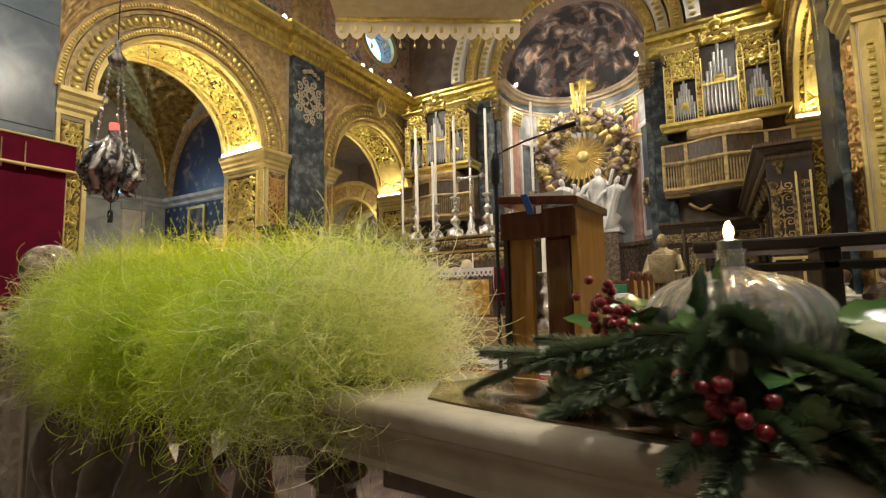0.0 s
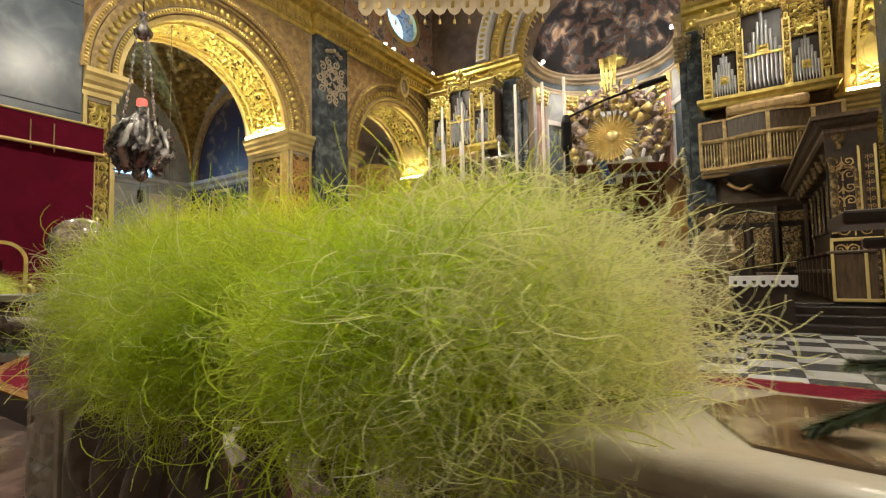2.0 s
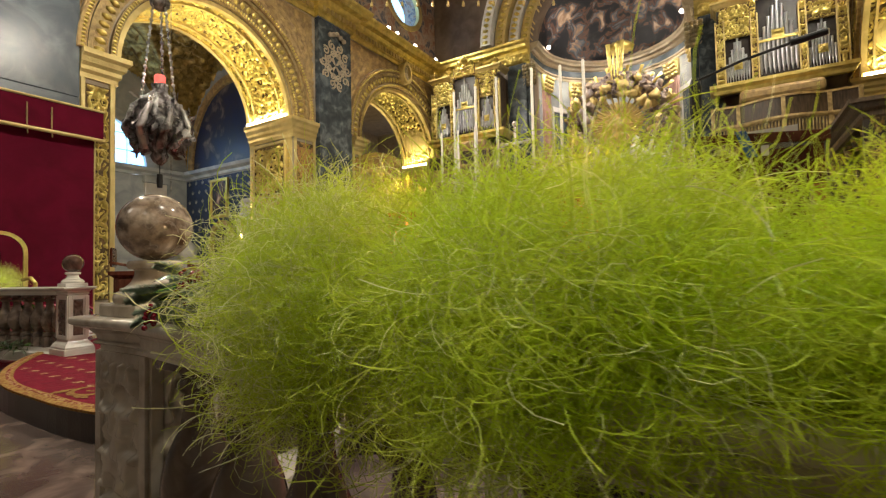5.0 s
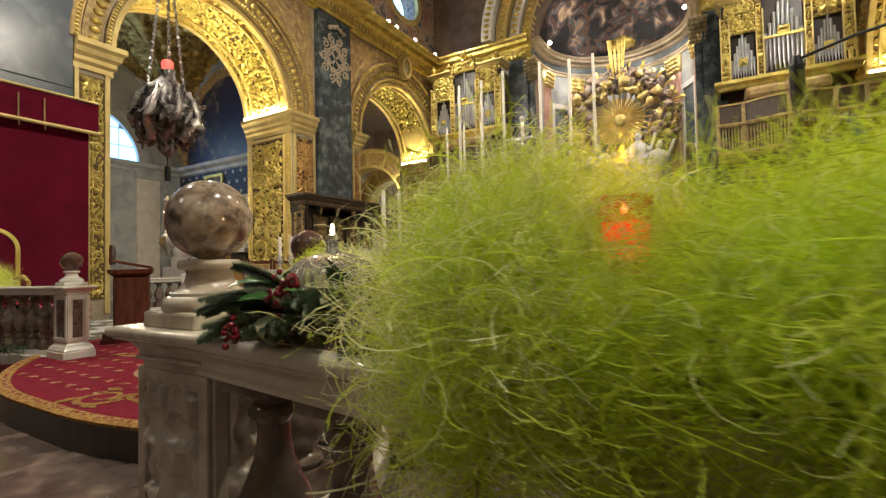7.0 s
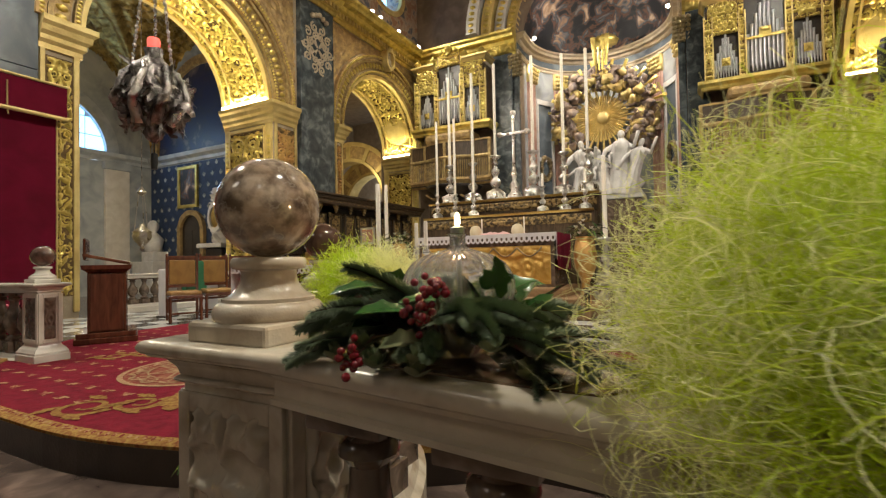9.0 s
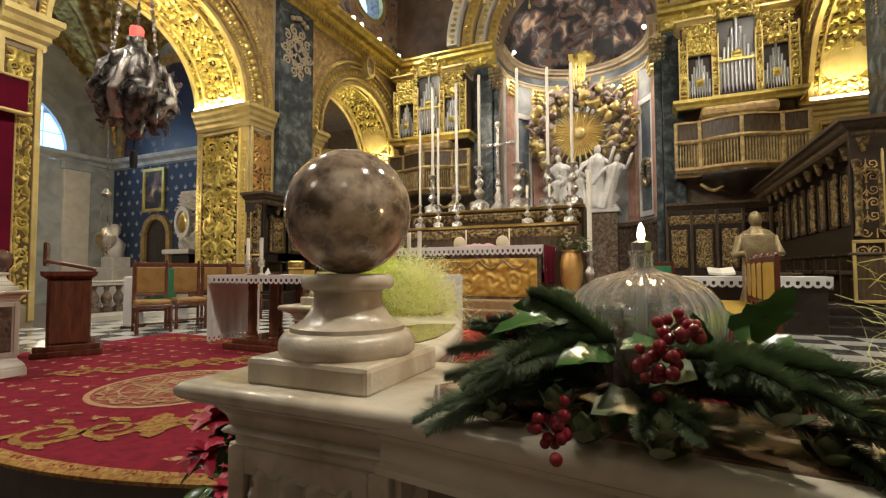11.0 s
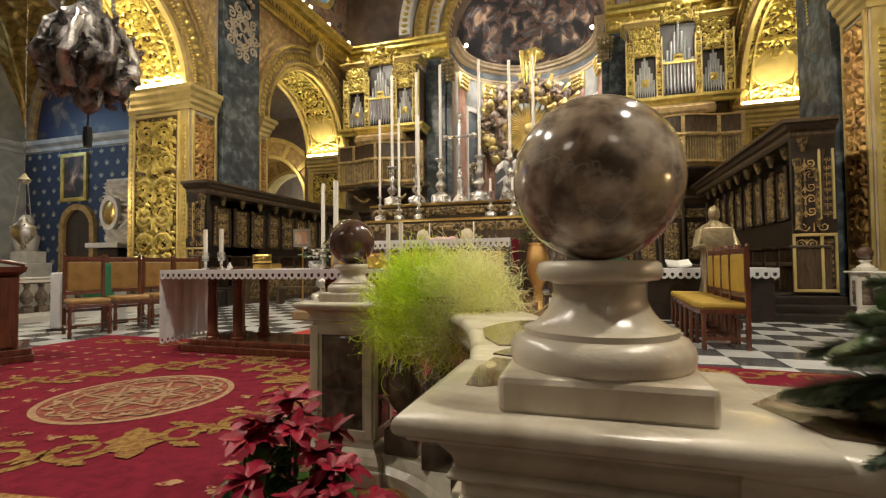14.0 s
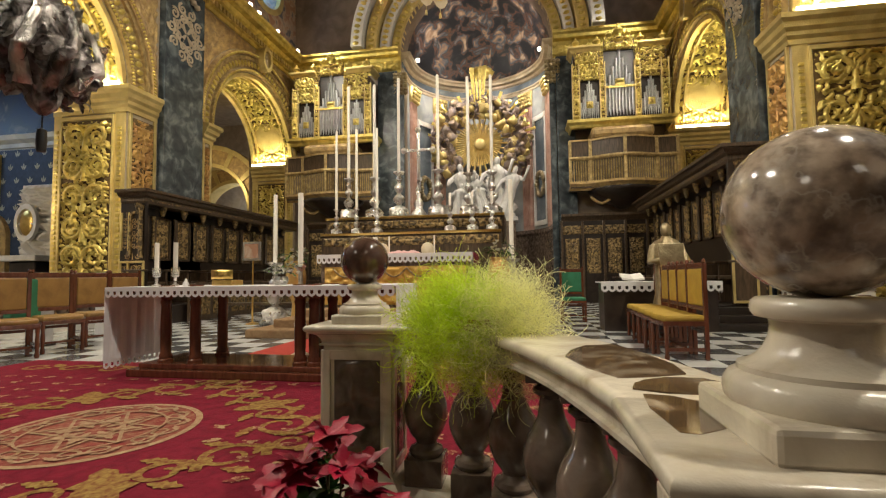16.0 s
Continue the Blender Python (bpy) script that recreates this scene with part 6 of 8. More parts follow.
for c, s in ((TX0 - 0.02, 0), (TX1 + 0.02, 2)):
    part("end_drop", cloth_drop(B(), "y", c, TY0 - 0.01, TY1 + 0.01, TZ - 0.005, ZF + 0.16, 0.012, 40, s), LINEN, tc, "hanging linen end", 0)
    part("end_lace", scallops(B(), TY0, TY1, c, ZF + 0.17, 12, 0.10, "y"), LINEN, tcl, "pierced lace edge")


def candle_glass(at, h, label):
    t = thing("candle_holder", label, "candle", at, "candles on the altar table")
    part("foot", lt([(0.045, 0), (0.045, 0.012), (0.02, 0.02), (0.012, 0.05), (0.02, 0.07), (0.012, 0.09), (0.03, 0.11), (0.036, 0.15), (0.03, 0.155), (0.01, 0.14)], 20, at), SILVER, t, "chased stem", 40)
    part("glass", lt([(0.034, 0.10), (0.042, 0.12), (0.044, 0.20), (0.041, 0.20), (0.039, 0.125), (0.02, 0.11)], 20, at), GLASS, t, "clear glass collar", 40)
    part("candle", lt([(0.023, 0.12), (0.023, h), (0.019, h + 0.004), (0.003, h + 0.002)], 18, at), WAX, t, "white candle", 40)
    return t


for x, y in ((TX0 + 0.20, TY0 + 0.42), (TX0 + 0.45, TY0 + 0.40), (-4.65, TY0 + 0.42), (-4.85, TY0 + 0.55)):
    candle_glass((x, y, TZ), 0.47, "white candle in a glass and silver holder on the altar table")
fl = thing("flower_vase", "low vase of white flowers and leaves on the altar table", "flowers", (-5.75, TY0 + 0.55, TZ))
rnd = random.Random(4)
part("vase", lt([(0.06, 0), (0.08, 0.05), (0.07, 0.09), (0.02, 0.085)], 16, (-5.75, TY0 + 0.55, TZ)), SILVER, fl)
for i in range(46):
    a, q = rnd.uniform(0, 6.28), rnd.uniform(0.03, 0.19)
    p = Vector((-5.75 + q * math.cos(a), TY0 + 0.55 + q * math.sin(a), TZ + 0.10 + rnd.uniform(0, 0.13)))
    bm = B()
    if i % 3 == 0:
        for k in range(6):
            leaf(bm, p, Vector((math.cos(k * 1.05), math.sin(k * 1.05), 0.7)), Vector((0, 0, 1)), 0.04, 0.014, False, -0.3)
        part("flower", bm, WAX, fl, "white flower", 0)
    else:
        leaf(bm, p, Vector((math.cos(a), math.sin(a), rnd.uniform(-0.2, 0.5))), Vector((0, 0, 1)), 0.10, 0.02, False, 0.4)
        part("leaf", bm, HOLLY, fl, "", 0)
tall = (-5.85, TY1 + 0.35, ZF)
tagged(thing("tall_candlestick", "tall silver floor candlestick with a long white candle", "candlestick", tall), "")
pc = bpy.data.objects["tall_candlestick"]
part("stem", lt([(0.16, 0), (0.16, 0.03), (0.06, 0.08), (0.03, 0.2), (0.06, 0.34), (0.075, 0.42), (0.05, 0.5), (0.025, 0.6), (0.04, 0.85), (0.03, 0.9), (0.025, 1.05), (0.07, 1.1), (0.075, 1.12), (0.02, 1.11)], 24, tall), SILVER, pc, "turned silver stem", 40)
part("candle", lt([(0.032, 1.1), (0.032, 2.0), (0.028, 2.01), (0.004, 2.0)], 18, tall), WAX, pc, "", 40)
ic = thing("missal_stand", "gilded stand with an open book on the altar table", "stand", (TX0 + 0.95, TY0 + 0.5, TZ))
part("stand", bx(TX0 + 0.85, TY0 + 0.45, TZ, TX0 + 1.1, TY0 + 0.65, TZ + 0.06, 0.01), BRASS, ic)
part("ornament", relief(B(), lambda u, v, h: Vector((TX0 + 0.975 + u, TY0 + 0.45 - h, TZ + 0.07 + v)), -0.13, 0.13, 0, 0.1, 0.03, 20, 10, 9, 6, 0.02), BRASS, ic, "", 0)
tagged(part("small_bell", lt([(0.035, 0), (0.03, 0.03), (0.015, 0.05), (0.012, 0.07), (0.004, 0.08)], 16, (TX0 + 0.66, TY0 + 0.3, TZ)), STATUE, None, "", 40), "small white covered vessel on the altar table", "vessel")

# high altar on carpeted steps
HX0, HX1 = -6.92, -4.06
for k, (y0, z1, ex) in enumerate(((7.05, ZF + 0.14, 0.75), (7.4, ZF + 0.28, 0.45), (7.75, ZF + 0.42, 0.2))):
    tagged(part("altar_step", bx(HX0 - ex, y0, ZF, HX1 + ex, 10.6, z1, 0.02), CARPB if k else CARPB), "beige carpeted altar step with a rounded nosing", "step", "altar steps")
ha = thing("high_altar", "high altar with a gilded frontal, silver lace cloth and dark gradine", "altar", (-5.5, 9, ZF + 0.42))
ZA = ZF + 0.42
part("body", bx(HX0 + 0.05, 8.2, ZA, HX1 - 0.05, 9.3, 1.52), BROWNM, ha)
part("frontal", relief(B(), lambda u, v, h: Vector((u, 8.19 - h, v)), HX0 + 0.12, HX1 - 0.12, ZA + 0.05, 1.36, 0.05, 90, 24, 61, 2.4, 0.05), mat("gilded_frontal", (0.80, 0.52, 0.14), (0.66, 0.40, 0.09), 4, 0.4, 0.45, 0.4, 40), ha, "gilded embroidered frontal", 0)
fs = B()
for i in range(5):
    xa, xb = HX0 + 0.3 + 0.46 * i, HX0 + 0.3 + 0.46 * (i + 1)
    tube(fs, [(xa + (xb - xa) * j / 8, 8.15, 1.33 - 0.16 * math.sin(math.pi * j / 8)) for j in range(9)], 0.016, 6)
part("swags", fs, BRONZE, ha, "dark garland swags", 0)
part("mensa", bx(HX0, 8.12, 1.52, HX1, 9.35, 1.585, 0.01), LINEN, ha, "linen covered top")
part("lace", scallops(B(), HX0, HX1, 8.11, 1.585, 30, 0.17), LINEN, ha, "white lace edge")
part("lace_side", scallops(B(), 8.12, 9.0, HX1 + 0.004, 1.585, 10, 0.5, "y"), LINEN, ha, "white lace side")
part("side_cloth", cloth_drop(B(), "y", HX1 + 0.012, 8.14, 9.2, 1.585, ZA + 0.3, 0.008, 20), VELVET, ha, "crimson side cloth", 0)
for k, (y0, z0, z1, e) in enumerate(((9.3, 1.5, 2.05, 0.45), (9.65, 1.8, 2.42, 0.5))):
    g = B()
    box(g, HX0 - e, y0, ZA if k == 0 else z0, HX1 + e, 10.5, z1, 0.01)
    part("gradine", g, WALN, ha, "dark shelf with gilded mouldings")
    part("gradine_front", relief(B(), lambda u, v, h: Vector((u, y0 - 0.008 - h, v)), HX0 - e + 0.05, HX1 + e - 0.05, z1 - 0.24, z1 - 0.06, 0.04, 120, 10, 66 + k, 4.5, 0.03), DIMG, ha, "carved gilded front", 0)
    part("gradine_edge", sweep(B(), [(0, 0), (0.03, 0), (0.05, 0.03), (0.05, 0.05), (0, 0.05)], [(HX0 - e, y0, z1 - 0.02), (HX1 + e, y0, z1 - 0.02)]), BRASS, ha)


def candlestick(at, hs, hc, r, label, group):
    """A baroque silver altar candlestick on a voluted foot, with its candle."""
    t = thing("altar_candlestick", label, "candlestick", at, group)
    f = B()
    for k in range(6):
        a = 1.047 * k + 0.5
        q = 0.19 if k % 2 == 0 else 0.13
        bmesh.ops.create_icosphere(f, subdivisions=2, radius=1, matrix=Matrix.Translation((at[0] + q * math.cos(a) * hs, at[1] + q * math.sin(a) * hs, at[2] + (0.06 if k % 2 == 0 else 0.19) * hs)) @ Matrix.Diagonal((0.085 * hs, 0.085 * hs, 0.06 * hs, 1)))
    lathe(f, [(0.22 * hs, 0), (0.24 * hs, 0.03 * hs), (0.19 * hs, 0.10 * hs), (0.20 * hs, 0.17 * hs), (0.13 * hs, 0.25 * hs), (0.08 * hs, 0.28 * hs)], 24, at, lobes=6, depth=0.12)
    part("foot", f, SILVER, t, "bulging chased foot", 0)
    part("stem", lt([(0.07 * hs, 0.27 * hs), (0.045 * hs, 0.31 * hs), (0.10 * hs, 0.37 * hs), (0.12 * hs, 0.43 * hs), (0.09 * hs, 0.48 * hs), (0.04 * hs, 0.53 * hs), (0.05 * hs, 0.57 * hs), (0.085 * hs, 0.63 * hs), (0.09 * hs, 0.68 * hs), (0.045 * hs, 0.74 * hs), (0.04 * hs, 0.80 * hs), (0.065 * hs, 0.84 * hs), (0.04 * hs, 0.89 * hs), (0.05 * hs, 0.93 * hs), (0.11 * hs, 0.97 * hs), (0.115 * hs, 1.0 * hs), (0.02, 0.99 * hs)], 24, at, lobes=8, depth=0.08), SILVER, t, "knopped stem", 0)
    part("candle", lt([(r, hs), (r * 0.95, hs + hc), (r * 0.7, hs + hc + 0.01), (0.004, hs + hc + 0.01)], 16, at), WAX, t, "long ivory candle", 40)
    return t


for i, x in enumerate((-7.02, -6.42, -5.86, -4.98, -4.32, -3.82)):
    candlestick((x, 9.95, 2.42), 1.05 if i in (2, 3) else 0.95, 2.1, 0.034, "great silver altar candlestick with a tall ivory candle", "great candlesticks")
for i, x in enumerate((-7.1, -6.65, -6.2, -4.65, -4.2, -3.8)):
    candlestick((x, 9.45, 2.05), 0.56, 1.7 if i in (0, 1, 2) else 0.25, 0.028, "smaller silver candlestick on the lower altar shelf", "small candlesticks")
cx = thing("altar_cross", "silver altar cross between the candlesticks", "cross", (-5.42, 9.95, 2.42))
part("foot", lt([(0.17, 0), (0.16, 0.1), (0.08, 0.22), (0.1, 0.34), (0.04, 0.46), (0.06, 0.6), (0.03, 0.75)], 20, (-5.42, 9.95, 2.42), lobes=6, depth=0.1), SILVER, cx, "", 0)
cr = box(bx(-5.45, 9.93, 3.1, -5.39, 9.97, 4.35, 0.01), -5.72, 9.932, 3.9, -5.12, 9.968, 3.96, 0.01)
for p in ((-5.74, 3.93), (-5.10, 3.93), (-5.42, 4.38)):
    bmesh.ops.create_icosphere(cr, subdivisions=2, radius=0.07, matrix=Matrix.Translation((p[0], 9.95, p[1])))
part("cross", cr, SILVER, cx, "", 30)
for x in (-5.9, -5.0):
    tagged(part("round_fan", lt([(0.09, 0), (0.12, 0.05), (0.125, 0.12), (0.09, 0.2), (0.03, 0.23)], 20, (x, 8.85, 1.59)), SILK, None, "", 0), "rounded cream silk ornament on the high altar", "ornament")
    tagged(part("slim_candle", lt([(0.014, 0), (0.014, 0.36), (0.003, 0.37)], 10, (x + 0.12, 8.9, 1.59)), WAX), "slim white candle on the high altar", "candle")
tagged(part("cushion", relief(B(), lambda u, v, h: Vector((-5.45 + u, 8.7 + 0.35 * v, 1.59 + 0.02 + h)), -0.34, 0.34, 0, 1, 0.16, 18, 12, 3, 0.4, 0.3), PINKC, None, "", 0), "pale pink cushion lying on the high altar", "cushion")
# vases of flowers beside the altar
for x, y in ((-3.62, 8.35), (-7.45, 8.35)):
    t = thing("flower_stand", "gilded stand with white and green flowers beside the altar", "flowers", (x, y, ZF), "flower stands")
    part("stand", lt([(0.2, 0), (0.2, 0.05), (0.09, 0.12), (0.07, 0.5), (0.17, 0.75), (0.19, 1.0), (0.15, 1.22), (0.12, 1.25), (0.16, 1.29), (0.03, 1.28)], 20, (x, y, ZF), lobes=8, depth=0.06), GOLDR, t, "carved gilded urn", 0)
    rnd = random.Random(int(x * 10))
    for i in range(52):
        a, el, q = rnd.uniform(0, 6.28), rnd.uniform(0, 1.4), rnd.uniform(0.1, 0.34)
        p = Vector((x + q * math.cos(a) * math.cos(el), y + q * math.sin(a) * math.cos(el), ZF + 1.3 + q * 0.8 * math.sin(el)))
        bm = B()
        if i % 4 == 0:
            for k in range(6):
                leaf(bm, p, Vector((math.cos(k * 1.05), math.sin(k * 1.05), 0.6)), Vector((0, 0, 1)), 0.06, 0.022, False, -0.3)
            part("flower", bm, WAX, t, "white flower", 0)
        else:
            leaf(bm, p, Vector((math.cos(a), math.sin(a), rnd.uniform(-0.3, 0.6))), Vector((0, 0, 1)), 0.16, 0.032, False, 0.4)
            part("leaf", bm, HOLLY, t, "", 0)
candlestick((-3.42, 9.3, ZF), 1.3, 1.55, 0.045, "tall standing candlestick with a thick candle beside the altar", "floor candlesticks")
candlestick((-8.42, 9.3, ZF), 1.3, 1.45, 0.045, "tall standing candlestick with a thick candle beside the altar", "floor candlesticks")

# ---- things: apse glory and sculpture ----
SX, SY, SZ = XC - 0.08, 19.75, 6.75
gl = thing("sunburst", "gilded sunburst glory with rays, clouds and cherubs behind the altar", "sculpture", (SX, SY, SZ))
bm = B()
for i in range(56):
    a = 2 * math.pi * i / 56
    L = (0.95 if i % 2 else 1.3) * (1 + 0.1 * math.sin(i * 3.3))
    d, s = Vector((math.cos(a), 0, math.sin(a))), Vector((-math.sin(a), 0, math.cos(a)))
    o = Vector((SX, SY, SZ))
    v = [bm.verts.new(o + d * 0.1 - s * 0.008), bm.verts.new(o + d * L - s * 0.055), bm.verts.new(o + d * (L + 0.04) + Vector((0, -0.03, 0))), bm.verts.new(o + d * L + s * 0.055), bm.verts.new(o + d * 0.1 + s * 0.008), bm.verts.new(o + d * L * 0.6 + Vector((0, -0.07, 0)))]
    for k in range(5):
        bm.faces.new((v[k], v[(k + 1) % 5], v[5]))
tagged(part("rays", bm, GOLDP, gl, "straight gilded rays"), kind="stuff")
bm = B()
bmesh.ops.create_icosphere(bm, subdivisions=2, radius=1, matrix=Matrix.Translation((SX, SY - 0.05, SZ)) @ Matrix.Diagonal((0.26, 0.12, 0.26, 1)))
part("centre", bm, GOLDP, gl, "", 0)
rnd = random.Random(12)
bm1, bm2 = B(), B()
for i in range(330):
    a = rnd.uniform(-0.75, math.pi + 0.75)
    q = rnd.uniform(1.15, 2.0)
    p = Vector((SX + q * math.cos(a) * 1.02, SY - rnd.uniform(0, 0.35) + 0.12 * abs(math.cos(a)), SZ + q * math.sin(a) * 1.0))
    r = rnd.uniform(0.08, 0.24)
    m = Matrix.Translation(p) @ Euler((rnd.uniform(0, 3), rnd.uniform(0, 3), 0)).to_matrix().to_4x4() @ Matrix.Diagonal((r, r * 0.8, r * rnd.uniform(0.5, 1.0), 1))
    bmesh.ops.create_icosphere(bm1 if i % 3 else bm2, subdivisions=2, radius=1, matrix=m)
for b in (bm1, bm2):
    for v in b.verts:
        v.co += 0.17 * Vector(noise.noise_vector(v.co * 5.0)) + 0.09 * Vector(noise.noise_vector(v.co * 13.0))
part("clouds", bm1, mat("purple_grey_cloud_stone", (0.20, 0.16, 0.16), (0.46, 0.34, 0.24), 3.0, 0.5, 0.1, 0.4, 20), gl, "billowing grey and gold clouds", 0)["kind"] = "stuff"
tagged(part("cherubs", bm2, GOLDP, gl, "gilded cherub heads and wings", 0), kind="stuff")
bm = B()
for i in range(26):
    a = math.pi / 2 + (i - 12.5) * 0.115
    L = 1.9 + 0.55 * abs(math.sin(i * 1.9))
    d, s = Vector((math.cos(a), 0, math.sin(a))), Vector((-math.sin(a), 0, math.cos(a)))
    o = Vector((SX, SY + 0.05, SZ))
    v = [bm.verts.new(o + d * 1.4 - s * 0.03), bm.verts.new(o + d * L - s * 0.07), bm.verts.new(o + d * L + s * 0.07), bm.verts.new(o + d * 1.4 + s * 0.03), bm.verts.new(o + d * L * 0.9 + Vector((0, -0.06, 0)))]
    for k in range(4):
        bm.faces.new((v[k], v[(k + 1) % 4], v[4]))
tagged(part("outer_rays", bm, GOLD, gl, "long gilded rays"), kind="stuff")
for x, z0, z1, w in ((-0.38, 8.5, 10.0, 0.13), (-0.13, 8.6, 9.6, 0.08), (0.12, 8.6, 9.9, 0.1), (0.36, 8.5, 10.05, 0.12)):
    bm = bx(-w / 2, 19.45, z0, w / 2, 19.52, z1, 0.02)
    for v in bm.verts:
        v.co.x = v.co.x * (0.7 + 0.5 * (v.co.z - z0)) + SX + 0.6 * x * (0.8 + 0.3 * (v.co.z - z0))
    part("tall_ray", bm, GOLD, gl, "upright gilded shaft")
part("shell_crest", lt([(0.45, 0), (0.5, 0.12), (0.3, 0.3), (0.05, 0.36)], 22, (SX + 0.1, 20.0, ZE1), lobes=11, depth=0.12), GOLD, gl, "gilded shell", 0)


def figure(name, at, h, m, label, lean=0.0, arm=0.0, seed=1, hold=False):
    """A draped standing figure, carved in one piece."""
    rnd = random.Random(seed)
    bm = B()
    lathe(bm, [(0.15 * h, 0), (0.16 * h, 0.03 * h), (0.14 * h, 0.12 * h), (0.12 * h, 0.3 * h), (0.115 * h, 0.45 * h), (0.10 * h, 0.56 * h), (0.13 * h, 0.68 * h), (0.14 * h, 0.76 * h), (0.10 * h, 0.82 * h), (0.045 * h, 0.845 * h), (0.04 * h, 0.87 * h)], 40, (0, 0, 0), lobes=9, depth=0.07)
    bmesh.ops.create_uvsphere(bm, u_segments=18, v_segments=14, radius=1, matrix=Matrix.Translation((0, -0.012 * h, 0.925 * h)) @ Matrix.Diagonal((0.052 * h, 0.062 * h, 0.072 * h, 1)))
    for sg in (-1, 1):
        el = (0.17 * h * sg, -0.05 * h, 0.60 * h) if not arm else (0.2 * h * sg, -0.08 * h, 0.70 * h)
        hn = (0.07 * h * sg, -0.17 * h, 0.60 * h) if hold or not arm else (0.26 * h * sg, -0.2 * h, (0.70 + arm * sg) * h)
        tube(bm, [(0.115 * h * sg, 0, 0.765 * h), el, hn], 0.042 * h, 10, 0.026 * h)
    if hold:
        box(bm, -0.12 * h, -0.20 * h, 0.50 * h, 0.12 * h, -0.17 * h, 0.78 * h, 0.01)
    for v in bm.verts:
        f = v.co.z / h
        v.co += (0.03 * h * Vector(noise.noise_vector(v.co * (7 / h) + Vector((seed, 0, 0)))) + 0.012 * h * Vector(noise.noise_vector(v.co * (22 / h)))) * (1.0 if f < 0.8 else 0.3)
        v.co.x += lean * v.co.z
    bmesh.ops.translate(bm, vec=at, verts=bm.verts)
    return tagged(part(name, bm, m, None, "", 0), label, "statue")


for k, (x, h, ln, ar) in enumerate(((-0.45, 2.3, -0.14, 0.12), (0.62, 2.5, 0.06, 0.2), (-1.0, 1.45, 0.22, 0.1), (0.12, 1.9, -0.12, 0.15), (1.1, 1.5, -0.25, 0.2), (0.95, 2.05, 0.28, 0.25), (-0.25, 1.3, 0.34, 0.3), (0.4, 1.55, -0.3, 0.28))):
    figure("marble_statue", (SX + x, 19.0 - 0.12 * (k % 3), 3.45), h, STATUE, "white marble draped statue above the high altar", ln, ar, 3 + k)
pd = thing("marble_podium", "veined marble podium carrying the sculpture group", "podium", (SX, 19.1, 0))
part("block", bx(SX - 1.3, 18.6, ZF, SX + 1.45, 19.7, 3.3, 0.04), BROWNM, pd)
part("ledge", bx(SX - 1.4, 18.5, 3.3, SX + 1.55, 19.7, 3.46, 0.03), STATUE, pd)
rk = B()
for i in range(26):
    rr = random.Random(i)
    m = Matrix.Translation((SX + rr.uniform(-1.2, 1.3), 19.2 + rr.uniform(-0.3, 0.4), 3.5 + rr.uniform(0, 0.5))) @ Matrix.Diagonal((0.3, 0.25, 0.25, 1))
    bmesh.ops.create_icosphere(rk, subdivisions=2, radius=1, matrix=m)
for v in rk.verts:
    v.co += 0.09 * Vector(noise.noise_vector(v.co * 3.0))
part("rocks", rk, STATUE, pd, "carved marble rocks", 0)

# ---- things: organs ----


